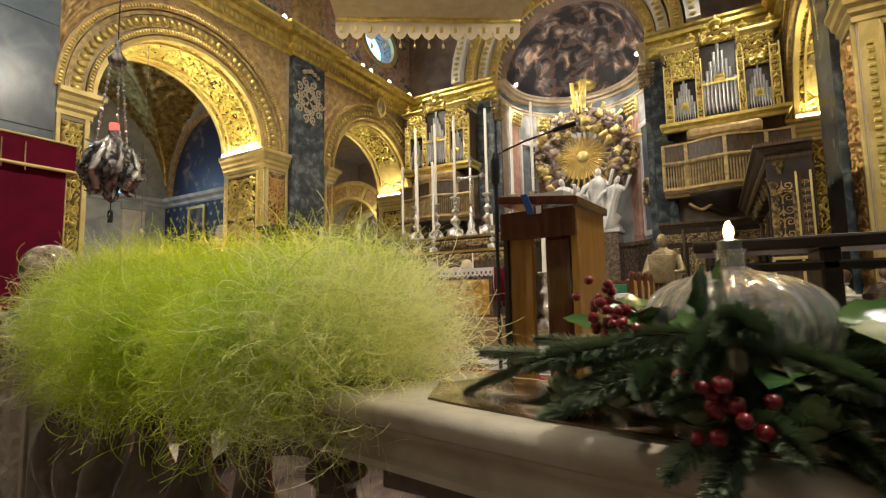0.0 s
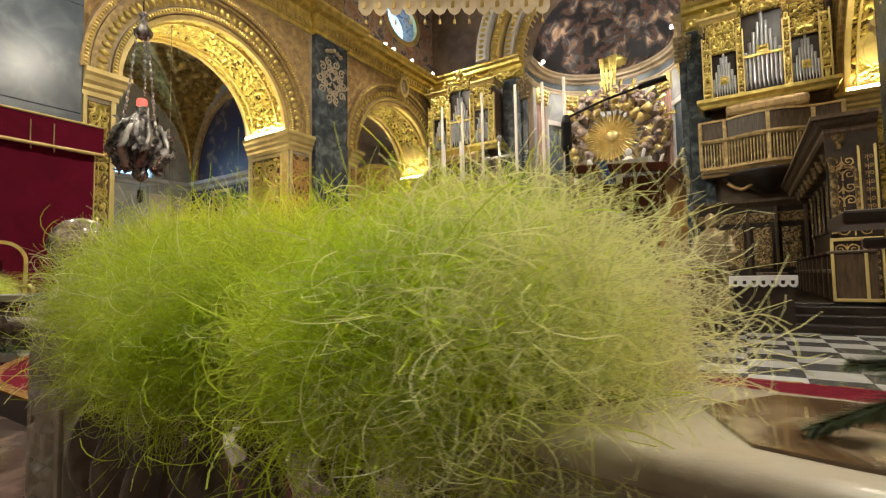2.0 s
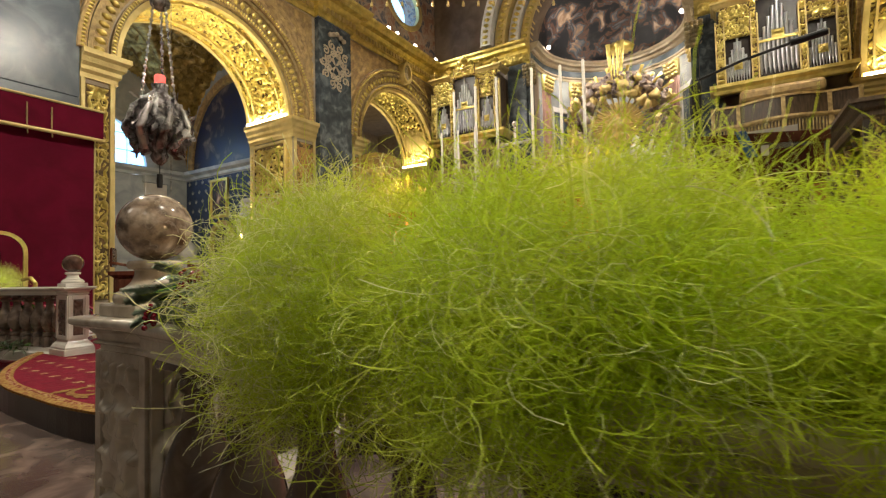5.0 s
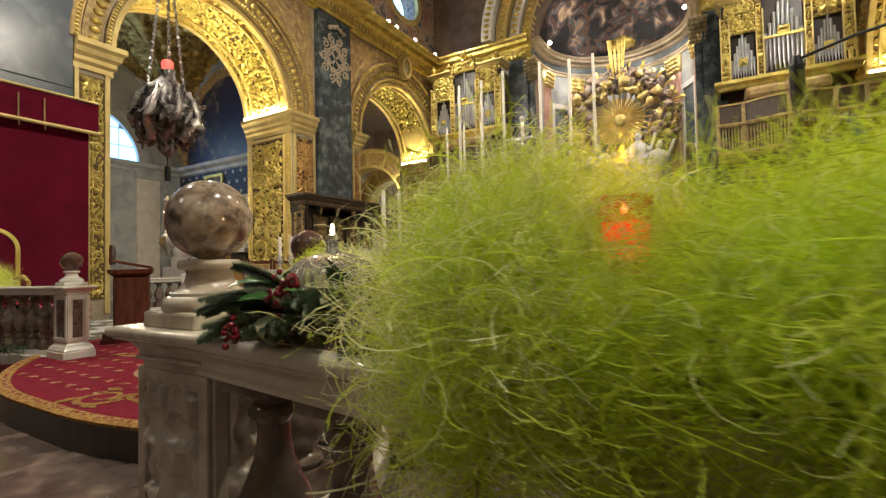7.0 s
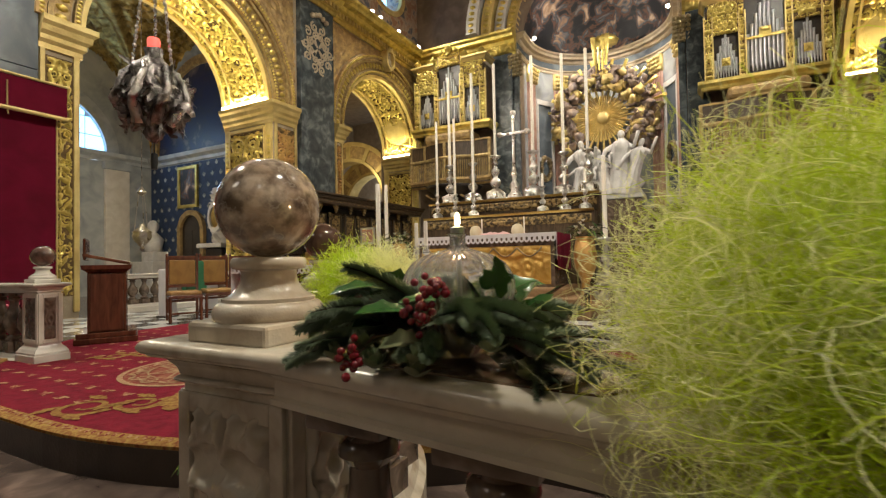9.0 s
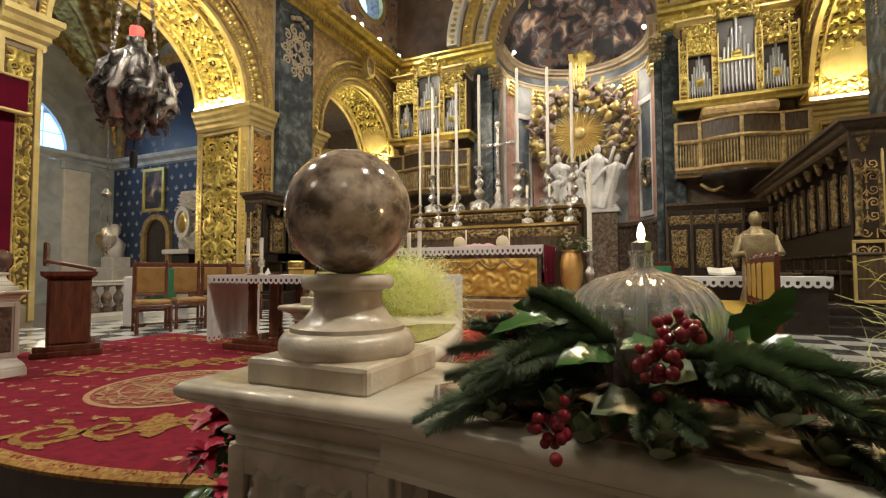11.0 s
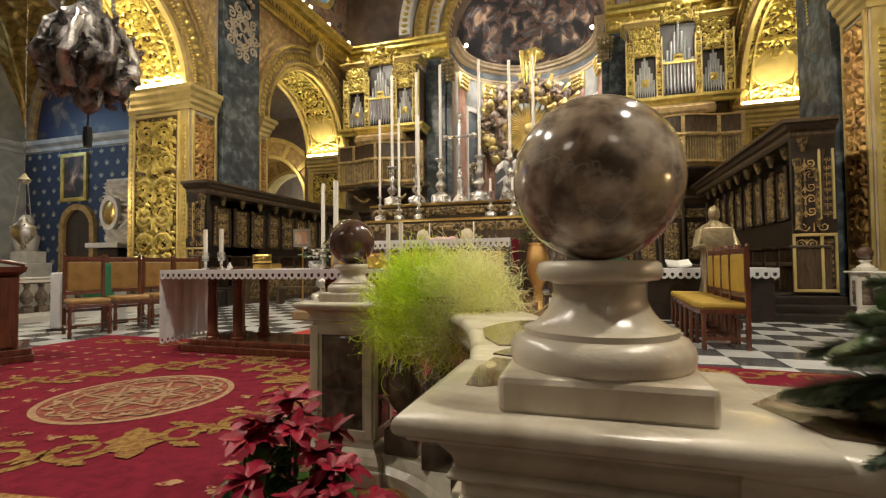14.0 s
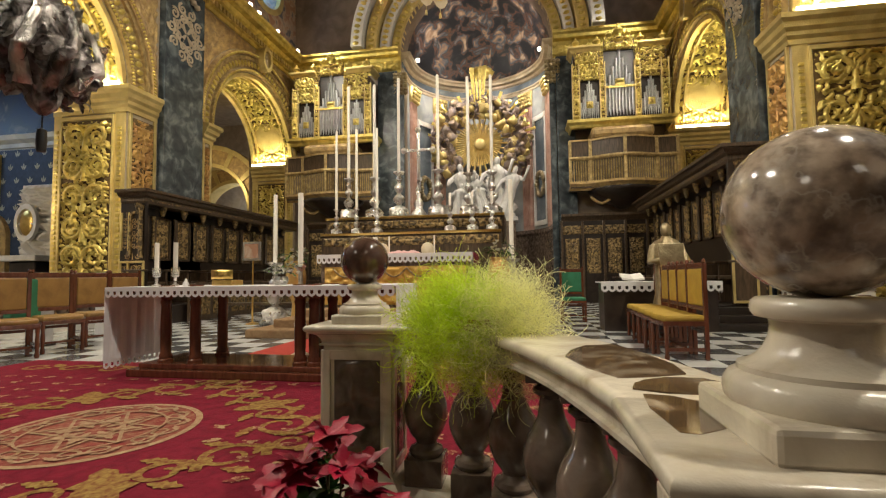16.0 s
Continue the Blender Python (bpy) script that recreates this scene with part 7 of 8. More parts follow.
def organ(cx, label):
    t = thing("organ", label, "organ", (cx, YE - 0.5, 4.1), "organs")
    yf = YE - 0.95
    part("case", bx(cx - 1.5, yf + 0.06, 6.25, cx + 1.5, YE - 0.24, 8.6, 0.02), WALN, t, "dark case behind the gilding")
    part("base_moulding", sweep(B(), [(0, 0), (0.05, 0.03), (0.07, 0.12), (0.15, 0.2), (0.15, 0.3), (0, 0.3)], [(cx - 1.6, YE - 0.24, 6.1), (cx - 1.6, yf, 6.1), (cx + 1.6, yf, 6.1), (cx + 1.6, YE - 0.24, 6.1)]), GOLD, t, "gilded base moulding")
    # carved gilded screens left as strips round the pipe fields
    for u0, u1, v0, v1 in ((-1.55, -1.32, 6.4, 8.3), (-0.66, -0.50, 6.4, 8.75), (0.50, 0.66, 6.4, 8.75), (1.32, 1.55, 6.4, 8.3), (-1.32, -0.66, 7.75, 8.35), (0.66, 1.32, 7.75, 8.35), (-0.5, 0.5, 8.75, 9.2), (-1.45, -0.66, 8.32, 8.75), (0.66, 1.45, 8.32, 8.75)):
        part("carved_screen", relief(B(), lambda u, v, h: Vector((cx + u, yf - 0.02 - h, v)), u0, u1, v0, v1, 0.12, max(8, int((u1 - u0) * 34)), max(8, int((v1 - v0) * 34)), 81 + u0, 3.4, 0.03), GOLD, t, "gilded foliage carving", 0)
        part("screen_ground", ground_board(lambda u, v, h: Vector((cx + u, yf - 0.018 - h, v)), u0, u1, v0, v1, 0.025), SHADEG, t, "brown ground behind the carving, darkened as recess shade")
    for u in (-1.56, -1.34, -0.66, -0.50, 0.47, 0.63, 1.30, 1.53):
        part("mullion", bx(cx + u, yf - 0.09, 6.4, cx + u + 0.04, yf + 0.03, 8.35, 0.01), GOLDP, t)
    # pipes
    for c, w, n, zb, lo, hi in ((0, 0.94, 9, 6.5, 7.6, 8.75), (-0.99, 0.62, 9, 6.45, 7.0, 7.85), (0.99, 0.62, 9, 6.45, 7.0, 7.85)):
        for i in range(n):
            f = 1 - abs(i - (n - 1) / 2) / ((n - 1) / 2)
            x = cx + c - w / 2 + w * (i + 0.5) / n
            r = w / n * 0.46
            top = lo + (hi - lo) * f
            part("pipe", lt([(r * 0.25, 0), (r, 0.22), (r, top - zb)], 14, (x, yf + 0.0, zb)), TIN, t, "tin organ pipe", 40)
        if c == 0:
            part("pipe_rail", bx(cx - 0.48, yf - 0.09, 7.42, cx + 0.48, yf - 0.05, 7.50, 0.01), GOLD, t)
            part("pipe_ornament", relief(B(), lambda u, v, h: Vector((cx + u, yf - 0.06 - h, v)), -0.15, 0.15, 7.5, 7.74, 0.1, 14, 12, 5, 4.5, 0.12), GOLD, t, "gilded crest", 0)
        else:
            part("pipe_ornament", relief(B(), lambda u, v, h: Vector((cx + c + u, yf - 0.06 - h, v)), -0.11, 0.11, 6.78, 7.02, 0.09, 14, 12, 6, 4.5, 0.1), GOLD, t, "gilded crest", 0)
    # black boards that give the gaps between the pipes their shade by colour
    bk = B()
    for c, w, a, b in ((0, 0.98, 6.45, 8.76), (-0.99, 0.66, 6.42, 7.9), (0.99, 0.66, 6.42, 7.9)):
        box(bk, cx + c - w / 2, yf + 0.045, a, cx + c + w / 2, yf + 0.055, b)
    part("shadow_board", bk, BLACKW, t, "black board standing in for the shade behind the pipes")
    part("crown_moulding", sweep(B(), [(0, 0), (0.06, 0.04), (0.1, 0.12), (0.16, 0.16), (0.16, 0.22), (0, 0.22)], [(cx - 1.5, YE - 0.24, 8.72), (cx - 1.5, yf, 8.72), (cx - 0.6, yf, 8.72)]), GOLDP, t)
    part("crown_moulding", sweep(B(), [(0, 0), (0.06, 0.04), (0.1, 0.12), (0.16, 0.16), (0.16, 0.22), (0, 0.22)], [(cx + 0.6, yf, 8.72), (cx + 1.5, yf, 8.72), (cx + 1.5, YE - 0.24, 8.72)]), GOLDP, t)
    for u, z, s in ((-1.4, 9.05, 0.13), (-0.7, 9.05, 0.13), (0.7, 9.05, 0.13), (1.4, 9.05, 0.13), (0, 9.35, 0.18), (-0.3, 9.25, 0.12), (0.3, 9.25, 0.12)):
        part("finial", lt([(s * 0.6, -s), (s * 0.5, -0.5 * s), (s, 0.2 * s), (s * 0.8, 0.7 * s), (s * 0.25, s), (s * 0.3, 1.3 * s), (0.02, 1.7 * s)], 14, (cx + u, yf - 0.02, z)), GOLD, t, "gilded urn finial", 40)
    # bowed balcony
    def bow(x):
        a = abs(x) / 1.72
        return yf - 0.16 - (0.34 * math.cos(min(1, a / 0.62) * math.pi / 2) ** 1.2 if a < 0.62 else 0) 
    P = [(-1.72 + 3.44 * i / 32) for i in range(33)]
    def strip(prof, m, nm, lb=""):
        part(nm, sweep(B(), prof, [(cx + x, bow(x), 0) for x in P]), m, t, lb, 35)
    strip([(-0.14, 3.98), (-0.1, 3.98), (0.0, 4.1), (0.08, 4.18), (0.08, 4.26), (-0.14, 4.26)], GOLDB, "balcony_base", "dark gilded moulding")
    strip([(-0.06, 4.98), (0.06, 4.98), (0.08, 5.04), (0.06, 5.1), (-0.06, 5.1)], GOLDA, "balcony_rail", "gilded rail")
    strip([(-0.02, 5.1), (0.0, 5.1), (0.0, 5.62), (-0.02, 5.62)], WALN, "balcony_screen", "latticed dark screen")
    strip([(-0.04, 5.62), (0.04, 5.62), (0.04, 5.68), (-0.04, 5.68)], GOLDB, "screen_rail")
    part("balcony_floor", bx(cx - 1.7, yf - 0.16, 4.05, cx + 1.7, YE - 0.24, 4.2), WALN, t)
    part("balcony_lid", bx(cx - 1.0, yf - 0.3, 5.7, cx + 1.0, YE - 0.24, 6.08, 0.12), GOLDB, t, "curved console lid")
    for i in range(44):
        x = -1.66 + 3.32 * i / 43
        part("baluster", lt([(0.022, 0), (0.014, 0.1), (0.026, 0.25), (0.016, 0.45), (0.024, 0.62), (0.014, 0.7), (0.02, 0.73)], 8, (cx + x, bow(x), 4.25)), GOLDA, t, "gilded baluster", 40)
    for x in (-1.7, -1.05, 0.0, 1.05, 1.7):
        part("post", bx(cx + x - 0.05, bow(x) - 0.06, 4.2, cx + x + 0.05, bow(x) + 0.06, 5.66, 0.01), GOLDA, t, "gilded post")
    part("corbel", lt([(1.1, 0.0), (1.0, -0.12), (0.7, -0.3), (0.35, -0.5), (0.1, -0.65)][::-1], 32, (cx, yf + 0.25, 4.0), lobes=12, depth=0.04), BLACKW, t, "dark carved corbel", 0)
    for sg in (-1, 1):
        sw = B()
        tube(sw, [(cx + sg * 0.7 - 0.35 + 0.7 * j / 10, yf - 0.1, 3.75 - 0.22 * math.sin(math.pi * j / 10)) for j in range(11)], 0.05, 8)
        part("garland", sw, GOLDB, t, "carved garland", 0)


organ(-10.2, "gilded baroque organ case with tin pipes above a bowed balcony")
organ(0.1, "gilded baroque organ case with tin pipes above a balcony")

# ---- things: choir stalls ----


def stalls(xb, sx, y0, y1, top, n, label):
    """A run of stalls against a side wall; sx points from the wall into the chancel."""
    t = thing("choir_stalls", label, "choir stalls", (xb, (y0 + y1) / 2, ZF), "choir stalls")
    part("back", bx(xb, y0, ZF, xb + sx * 0.12, y1, top - 0.28), BLACKW, t)
    part("canopy", sweep(B(), [(-0.6, 0), (0.0, 0), (0.03, 0.05), (0.03, 0.12), (0.10, 0.16), (0.14, 0.22), (0.20, 0.24), (0.20, 0.30), (-0.6, 0.30)], ([(xb + sx * 0.6, y1, top - 0.3), (xb + sx * 0.6, y0, top - 0.3), (xb, y0, top - 0.3)] if sx < 0 else [(xb, y0, top - 0.3), (xb + sx * 0.6, y0, top - 0.3), (xb + sx * 0.6, y1, top - 0.3)])), WALN, t, "heavy dentilled cornice")
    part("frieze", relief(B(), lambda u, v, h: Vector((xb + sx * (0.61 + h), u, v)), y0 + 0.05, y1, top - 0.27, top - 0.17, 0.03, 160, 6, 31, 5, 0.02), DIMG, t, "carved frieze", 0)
    dn = B()
    for i in range(int((y1 - y0) / 0.11)):
        box(dn, xb + sx * 0.62, y0 + 0.11 * i, top - 0.15, xb + sx * 0.69, y0 + 0.11 * i + 0.06, top - 0.09)
    part("dentils", dn, DIMG, t)
    st = (y1 - y0) / n
    for i in range(n):
        a, b = y0 + st * i, y0 + st * (i + 1)
        if i % 1 == 0:
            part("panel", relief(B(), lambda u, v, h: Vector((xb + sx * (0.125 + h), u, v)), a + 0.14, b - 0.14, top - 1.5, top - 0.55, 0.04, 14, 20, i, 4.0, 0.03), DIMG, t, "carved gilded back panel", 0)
            part("panel_scrolls", scrollwork(B(), lambda u, v, h: Vector((xb + sx * (0.14 + h), u, v)), a + 0.16, b - 0.16, top - 1.46, top - 0.6, 3, 0.17, 1.4), GOLDB, t, "gilded scrolls", 0)
        fr = B()
        for p, q, z0, z1 in ((a + 0.09, a + 0.14, top - 1.55, top - 0.5), (b - 0.14, b - 0.09, top - 1.55, top - 0.5), (a + 0.09, b - 0.09, top - 0.55, top - 0.5), (a + 0.09, b - 0.09, top - 1.55, top - 1.5)):
            box(fr, xb + sx * 0.12, p, z0, xb + sx * 0.17, q, z1, 0.006)
        part("panel_frame", fr, WALN, t)
        part("colonnette", lt([(0.05, 0), (0.05, 0.06), (0.03, 0.1), (0.036, 0.4), (0.028, 0.85), (0.05, 0.92), (0.06, 1.02)], 12, (xb + sx * 0.2, a, top - 1.52)), DIMG if i % 2 else WALN, t, "turned colonnette", 40)
        part("bracket", lt([(0.03, 0), (0.06, 0.08), (0.09, 0.2), (0.1, 0.22)], 10, (xb + sx * 0.45, a, top - 0.52)), DIMG, t, "", 40)
        part("seat", bx(xb + sx * 0.1, a + 0.08, ZF + 0.85, xb + sx * 0.62, b - 0.08, ZF + 0.92, 0.015), WALN, t, "dark wooden seat")
        part("arm", box(bx(xb + sx * 0.1, a - 0.035, ZF + 0.4, xb + sx * 0.6, a + 0.035, ZF + 1.15, 0.015), xb + sx * 0.1, a - 0.06, ZF + 1.15, xb + sx * 0.68, a + 0.06, ZF + 1.2, 0.02), WALN, t, "curved arm")
    part("platform", bx(xb, y0, ZF, xb + sx * 1.25, y1, ZF + 0.4, 0.015), BLACKW, t)
    part("desk", box(bx(xb + sx * 1.3, y0 + 0.5, ZF, xb + sx * 1.38, y1, ZF + 0.85, 0.01), xb + sx * 1.15, y0 + 0.5, ZF + 0.83, xb + sx * 1.5, y1, ZF + 0.88, 0.012), WALN, t, "long reading desk")
    for i in range(n - 1):
        part("desk_panel", relief(B(), lambda u, v, h: Vector((xb + sx * (1.385 + h), u, v)), y0 + 0.6 + st * i, y0 + st * i + 0.5 + st, ZF + 0.12, ZF + 0.72, 0.03, 12, 12, i + 50, 4.5, 0.03), DIMG, t, "carved desk panel", 0)
        part("panel_scrolls", scrollwork(B(), lambda u, v, h: Vector((xb + sx * (1.39 + h), u, v)), y0 + 0.62 + st * i, y0 + st * i + 0.48 + st, ZF + 0.14, ZF + 0.7, 2, 0.15, 1.4), DIMG, t, "gilded scrolls", 0)
    # end facing the nave: pilasters, arch and inlaid lower panels
    ye = y0 - 0.015
    e = B()
    box(e, xb, y0 - 0.01, ZF + 0.4, xb + sx * 0.62, y0 + 0.08, top - 0.3)
    part("end_board", e, BLACKW, t)
    inl = B()
    for u0, u1 in ((0.06, 0.20), (0.27, 0.60)):
        scrollwork(inl, lambda u, v, h: Vector((xb + sx * u, y0 - 0.012 - h, v)), u0, u1, ZF + 0.5, ZF + 1.32, 4 if u1 - u0 > 0.2 else 7, 0.15, 1.4)
        scrollwork(inl, lambda u, v, h: Vector((xb + sx * u, y0 - 0.012 - h, v)), u0, u1, ZF + 1.66, top - 0.62, 5 if u1 - u0 > 0.2 else 8, 0.15, 1.4)
    scrollwork(inl, lambda u, v, h: Vector((xb + sx * u, y0 - 0.012 - h, v)), 0.05, 0.60, ZF + 1.42, ZF + 1.58, 1, 0.12, 1.2)
    tagged(part("end_inlay", inl, GOLDB, t, "gilded scroll inlay panel", 0), kind="stuff")
    fr = B()
    for u0, u1, z0, z1 in ((0.02, 0.05, 0.45, 1.38), (0.21, 0.25, 0.45, 1.38), (0.60, 0.64, 0.45, 1.38), (0.02, 0.64, 0.42, 0.47), (0.02, 0.64, 1.34, 1.39), (0.03, 0.06, 1.62, top - ZF - 0.5), (0.22, 0.25, 1.62, top - ZF - 0.5)):
        box(fr, xb + sx * u0, y0 - 0.05, ZF + z0, xb + sx * u1, y0 - 0.005, ZF + z1, 0.006)
    part("end_frame", fr, GOLDP, t, "gilded frame strips")
    part("end_column", lt([(0.055, 0), (0.05, 0.05), (0.042, 0.1), (0.045, 0.6), (0.038, 1.05), (0.06, 1.12), (0.06, 1.18)], 16, (xb + sx * 0.56, y0 - 0.06, ZF + 1.45)), DIMG, t, "turned column", 40)
    part("end_arch", archband(B(), lambda u, v, d: Vector((xb + sx * 0.40 + u, y0 - 0.06 + d, ZF + 2.35 + v)), 0.10, 0.15, 0, 0.05, 16, legs=0.85), DIMG, t, "small carved arch")
    for i in range(3):
        part("end_step", bx(xb + sx * 0.0, y0 - 0.25 - 0.25 * i, ZF, xb + sx * 1.2, y0 - 0.02 - 0.25 * i, ZF + 0.36 - 0.12 * i, 0.012), BLACKW, t, "black step")
    return t


stalls(-12.1, 1, 9.15, 16.2, 3.18, 10, "dark carved walnut choir stalls with gilded panels under the arch")
stalls(1.12, -1, 9.25, 16.2, 3.48, 10, "dark carved walnut choir stalls with an inlaid end panel")
for x0, x1 in ((-11.3, -7.9), (-1.9, 1.6)):
    t = thing("end_stalls", "dark carved stalls with gilded panels below the organ", "choir stalls", ((x0 + x1) / 2, YE - 0.5, ZF), "choir stalls")
    part("back", bx(x0, YE - 0.55, ZF, x1, YE - 0.24, 3.1), BLACKW, t)
    part("cornice", sweep(B(), [(0, 0), (0.05, 0.06), (0.1, 0.1), (0.18, 0.16), (0.18, 0.24), (0, 0.24)], [(x0, YE - 0.55, 3.0), (x1, YE - 0.55, 3.0)]), WALN, t)
    part("frieze", relief(B(), lambda u, v, h: Vector((u, YE - 0.56 - h, v)), x0 + 0.05, x1 - 0.05, 2.55, 2.85, 0.05, 70, 8, 44, 3, 0.03), DIMG, t, "carved frieze", 0)
    for i in range(5):
        a = x0 + (x1 - x0) * i / 5
        part("panel", relief(B(), lambda u, v, h: Vector((u, YE - 0.56 - h, v)), a + 0.12, a + (x1 - x0) / 5 - 0.12, 1.2, 2.4, 0.05, 14, 24, 46 + i, 3.2, 0.04), DIMG, t, "carved panel", 0)
        part("panel_scrolls", scrollwork(B(), lambda u, v, h: Vector((u, YE - 0.575 - h, v)), a + 0.15, a + (x1 - x0) / 5 - 0.15, 1.25, 2.35, 3, 0.16, 1.4), GOLDB, t, "gilded scrolls", 0)
        part("post", bx(a - 0.04, YE - 0.66, ZF, a + 0.04, YE - 0.5, 3.0, 0.01), WALN, t)

# ---- things: chairs, lecterns, statue, lamp, hangings ----


def chair(label, m_seat, m_wood, arms=False):
    """A high-backed upholstered chair at the origin, facing -y."""
    t = thing("chair", label, "chair", (0, 0, 0), "sanctuary chairs")
    s = B()
    box(s, -0.235, -0.24, 0.43, 0.235, 0.22, 0.50, 0.025)
    part("seat", s, m_seat, t, "padded seat")
    part("seat_frame", bx(-0.245, -0.25, 0.38, 0.245, 0.23, 0.435, 0.008), m_wood, t)
    part("backrest", bx(-0.20, 0.19, 0.60, 0.20, 0.235, 1.02, 0.02), m_seat, t, "padded back")
    part("crest_rail", bx(-0.21, 0.195, 1.02, 0.21, 0.23, 1.09, 0.008), m_wood, t)
    part("lower_rail", bx(-0.21, 0.195, 0.55, 0.21, 0.23, 0.60, 0.006), m_wood, t)
    part("back_stretcher", bx(-0.2, 0.205, 0.3, 0.2, 0.225, 0.34, 0.005), m_wood, t)
    for x in (-0.225, 0.225):
        bp_ = part("back_post", bx(x - 0.022, 0.19, 0, x + 0.022, 0.235, 1.08, 0.006), m_wood, t)
        part("finial", lt([(0.012, 0), (0.024, 0.015), (0.02, 0.04), (0.004, 0.055)], 10, (x, 0.212, 1.08)), m_wood, bp_, "", 40)
        part("leg", lt([(0.022, 0), (0.03, 0.03), (0.02, 0.08), (0.027, 0.2), (0.02, 0.3), (0.026, 0.33), (0.026, 0.39)], 12, (x, -0.215, 0)), m_wood, t, "turned leg", 40)
        part("side_stretcher", bx(x - 0.012, -0.2, 0.10, x + 0.012, 0.2, 0.14, 0.004), m_wood, t)
    part("stretcher", bx(-0.22, -0.01, 0.105, 0.22, 0.015, 0.135, 0.004), m_wood, t)
    return t


c0 = chair("dark wooden chair with tan leather seat and back", LEATH, MAHO)
c0.matrix_basis = pose(-9.55, 4.95, ZF, 0, 0, 64)
for x, y in ((-9.62, 5.62), (-9.66, 6.28), (-9.7, 6.94)):
    copy_thing(c0, pose(x, y, ZF, 0, 0, 68))
c1 = chair("dark wooden chair with mustard upholstered seat and back", MUSTD, MAHO)
c1["group"] = "row of mustard chairs"
c1.matrix_basis = pose(-1.42, 5.95, ZF, 0, 0, -86)
for i in range(1, 5):
    copy_thing(c1, pose(-1.42 + 0.02 * i, 5.95 + 0.44 * i, ZF, 0, 0, -86))
gc = chair("wooden armchair with green cloth back by the stalls", GREENC, MAHO)
gc["group"] = ""
gc.matrix_basis = pose(-2.2, 10.2, ZF, 0, 0, 0)
tagged(part("green_cover", bx(-10.0, 5.2, ZF + 0.45, -9.86, 5.6, ZF + 1.0, 0.02), GREENC), "green cloth cover hanging behind the chairs", "cloth")
for x, y in ((-10.35, 6.0), (-10.4, 5.2), (-10.45, 7.2)):
    st = thing("white_stand", "small white covered stand behind the chairs", "stand", (x, y, ZF), "white stands")
    part("cover", bx(x - 0.11, y - 0.11, ZF + 0.02, x + 0.11, y + 0.11, ZF + 0.86, 0.02), LINEN, st)
    part("foot", bx(x - 0.13, y - 0.13, ZF, x + 0.13, y + 0.13, ZF + 0.025), BLACKW, st)


def lectern(at, turn, label, tall=1.05, honey=True):
    """A wooden ambo: sloped top on two splayed uprights over a stepped foot."""
    t = thing("lectern", label, "lectern", (0, 0, 0))
    part("foot", box(bx(-0.38, -0.32, 0, 0.38, 0.32, 0.07, 0.01), -0.36, -0.30, 0.07, 0.36, 0.30, 0.13, 0.01), MAHO, t, "stepped dark foot")
    for x in (-0.17, 0.17):
        part("upright", bx(x - 0.045, -0.20, 0.12, x + 0.045, 0.20, tall, 0.012), MAHO, t, "dark upright")
        part("side_panel", bx(x - 0.03 + (0.06 if x > 0 else -0.06), -0.17, 0.14, x + 0.03 + (0.06 if x > 0 else -0.06), 0.17, tall - 0.02, 0.008), MAHO, t)
    part("core", bx(-0.11, -0.12, 0.12, 0.11, 0.12, tall, 0.02), OAK, t, "honey-coloured inner panel")
    part("cornice", sweep(B(), [(0, 0), (0.02, 0.02), (0.05, 0.04), (0.06, 0.09), (0, 0.09)], [(0.23, -0.2, tall), (0.23, 0.2, tall), (-0.23, 0.2, tall), (-0.23, -0.2, tall)], True), MAHO, t, "moulded cornice")
    tp = bx(-0.28, -0.24, tall + 0.08, 0.28, 0.24, tall + 0.12, 0.008)
    for v in tp.verts:
        v.co.z += 0.45 * (v.co.y + 0.27) * 0.5
    part("top", tp, MAHO, t, "sloped top")
    part("book_rest", bx(-0.24, 0.21, tall + 0.15, 0.24, 0.24, tall + 0.42, 0.02), MAHO, t)
    t.matrix_basis = pose(*at, 0, 0, turn)
    return t


lectern((-8.62, 3.32, ZF), 150, "dark mahogany lectern with honey-coloured panel inside", 0.86)


def ambo(at, turn):
    """The tall reading desk with a microphone."""
    t = thing("reading_desk", "tall dark wooden reading desk with honey-coloured sides", "lectern", (0, 0, 0))
    h = 1.36
    W_, D_ = 0.44, 0.50
    tp = bx(-0.02, -0.02, h, W_ + 0.02, D_ + 0.02, h + 0.045, 0.006)
    for v in tp.verts:
        v.co.z += 0.10 * (1 - v.co.x / W_) * 0.5
    part("top", tp, MAHO, t, "dark sloping top")
    part("apron", bx(0.0, 0.0, h - 0.16, W_ - 0.002, 0.035, h - 0.004, 0.004), MAHO, t, "dark front rail")
    part("side_board", bx(W_ - 0.04, 0.03, 0.05, W_, D_, h - 0.002, 0.006), OAK, t, "honey-coloured side board")
    part("front_board", bx(0.03, 0.05, 0.05, 0.17, 0.09, h - 0.15, 0.006), OAK, t, "honey-coloured front board")
    part("edge", bx(0.0, 0.03, 0.05, 0.03, 0.08, h - 0.002, 0.004), BLACKW, t, "dark edge")
    part("pillar", bx(0.24, 0.06, 0.05, 0.385, 0.22, h - 0.15, 0.02), MAHO, t, "dark pillar")
    part("foot", bx(-0.05, -0.05, -0.002, W_ + 0.05, D_ + 0.05, 0.05, 0.008), MAHO, t)
    part("paper", bx(0.06, 0.06, h + 0.052, 0.36, 0.42, h + 0.097), PAPER, t, "white paper")
    tb = bx(0.175, -0.028, h - 0.03, 0.215, -0.018, h + 0.085, 0.002)
    for v in tb.verts:
        v.co.x -= 0.35 * (v.co.z - h)
    part("tape", tb, BLUET, t, "strip of blue tape")
    part("label_tag", bx(0.235, -0.026, h - 0.03, 0.262, -0.018, h + 0.012), PAPER, t, "pale tag")
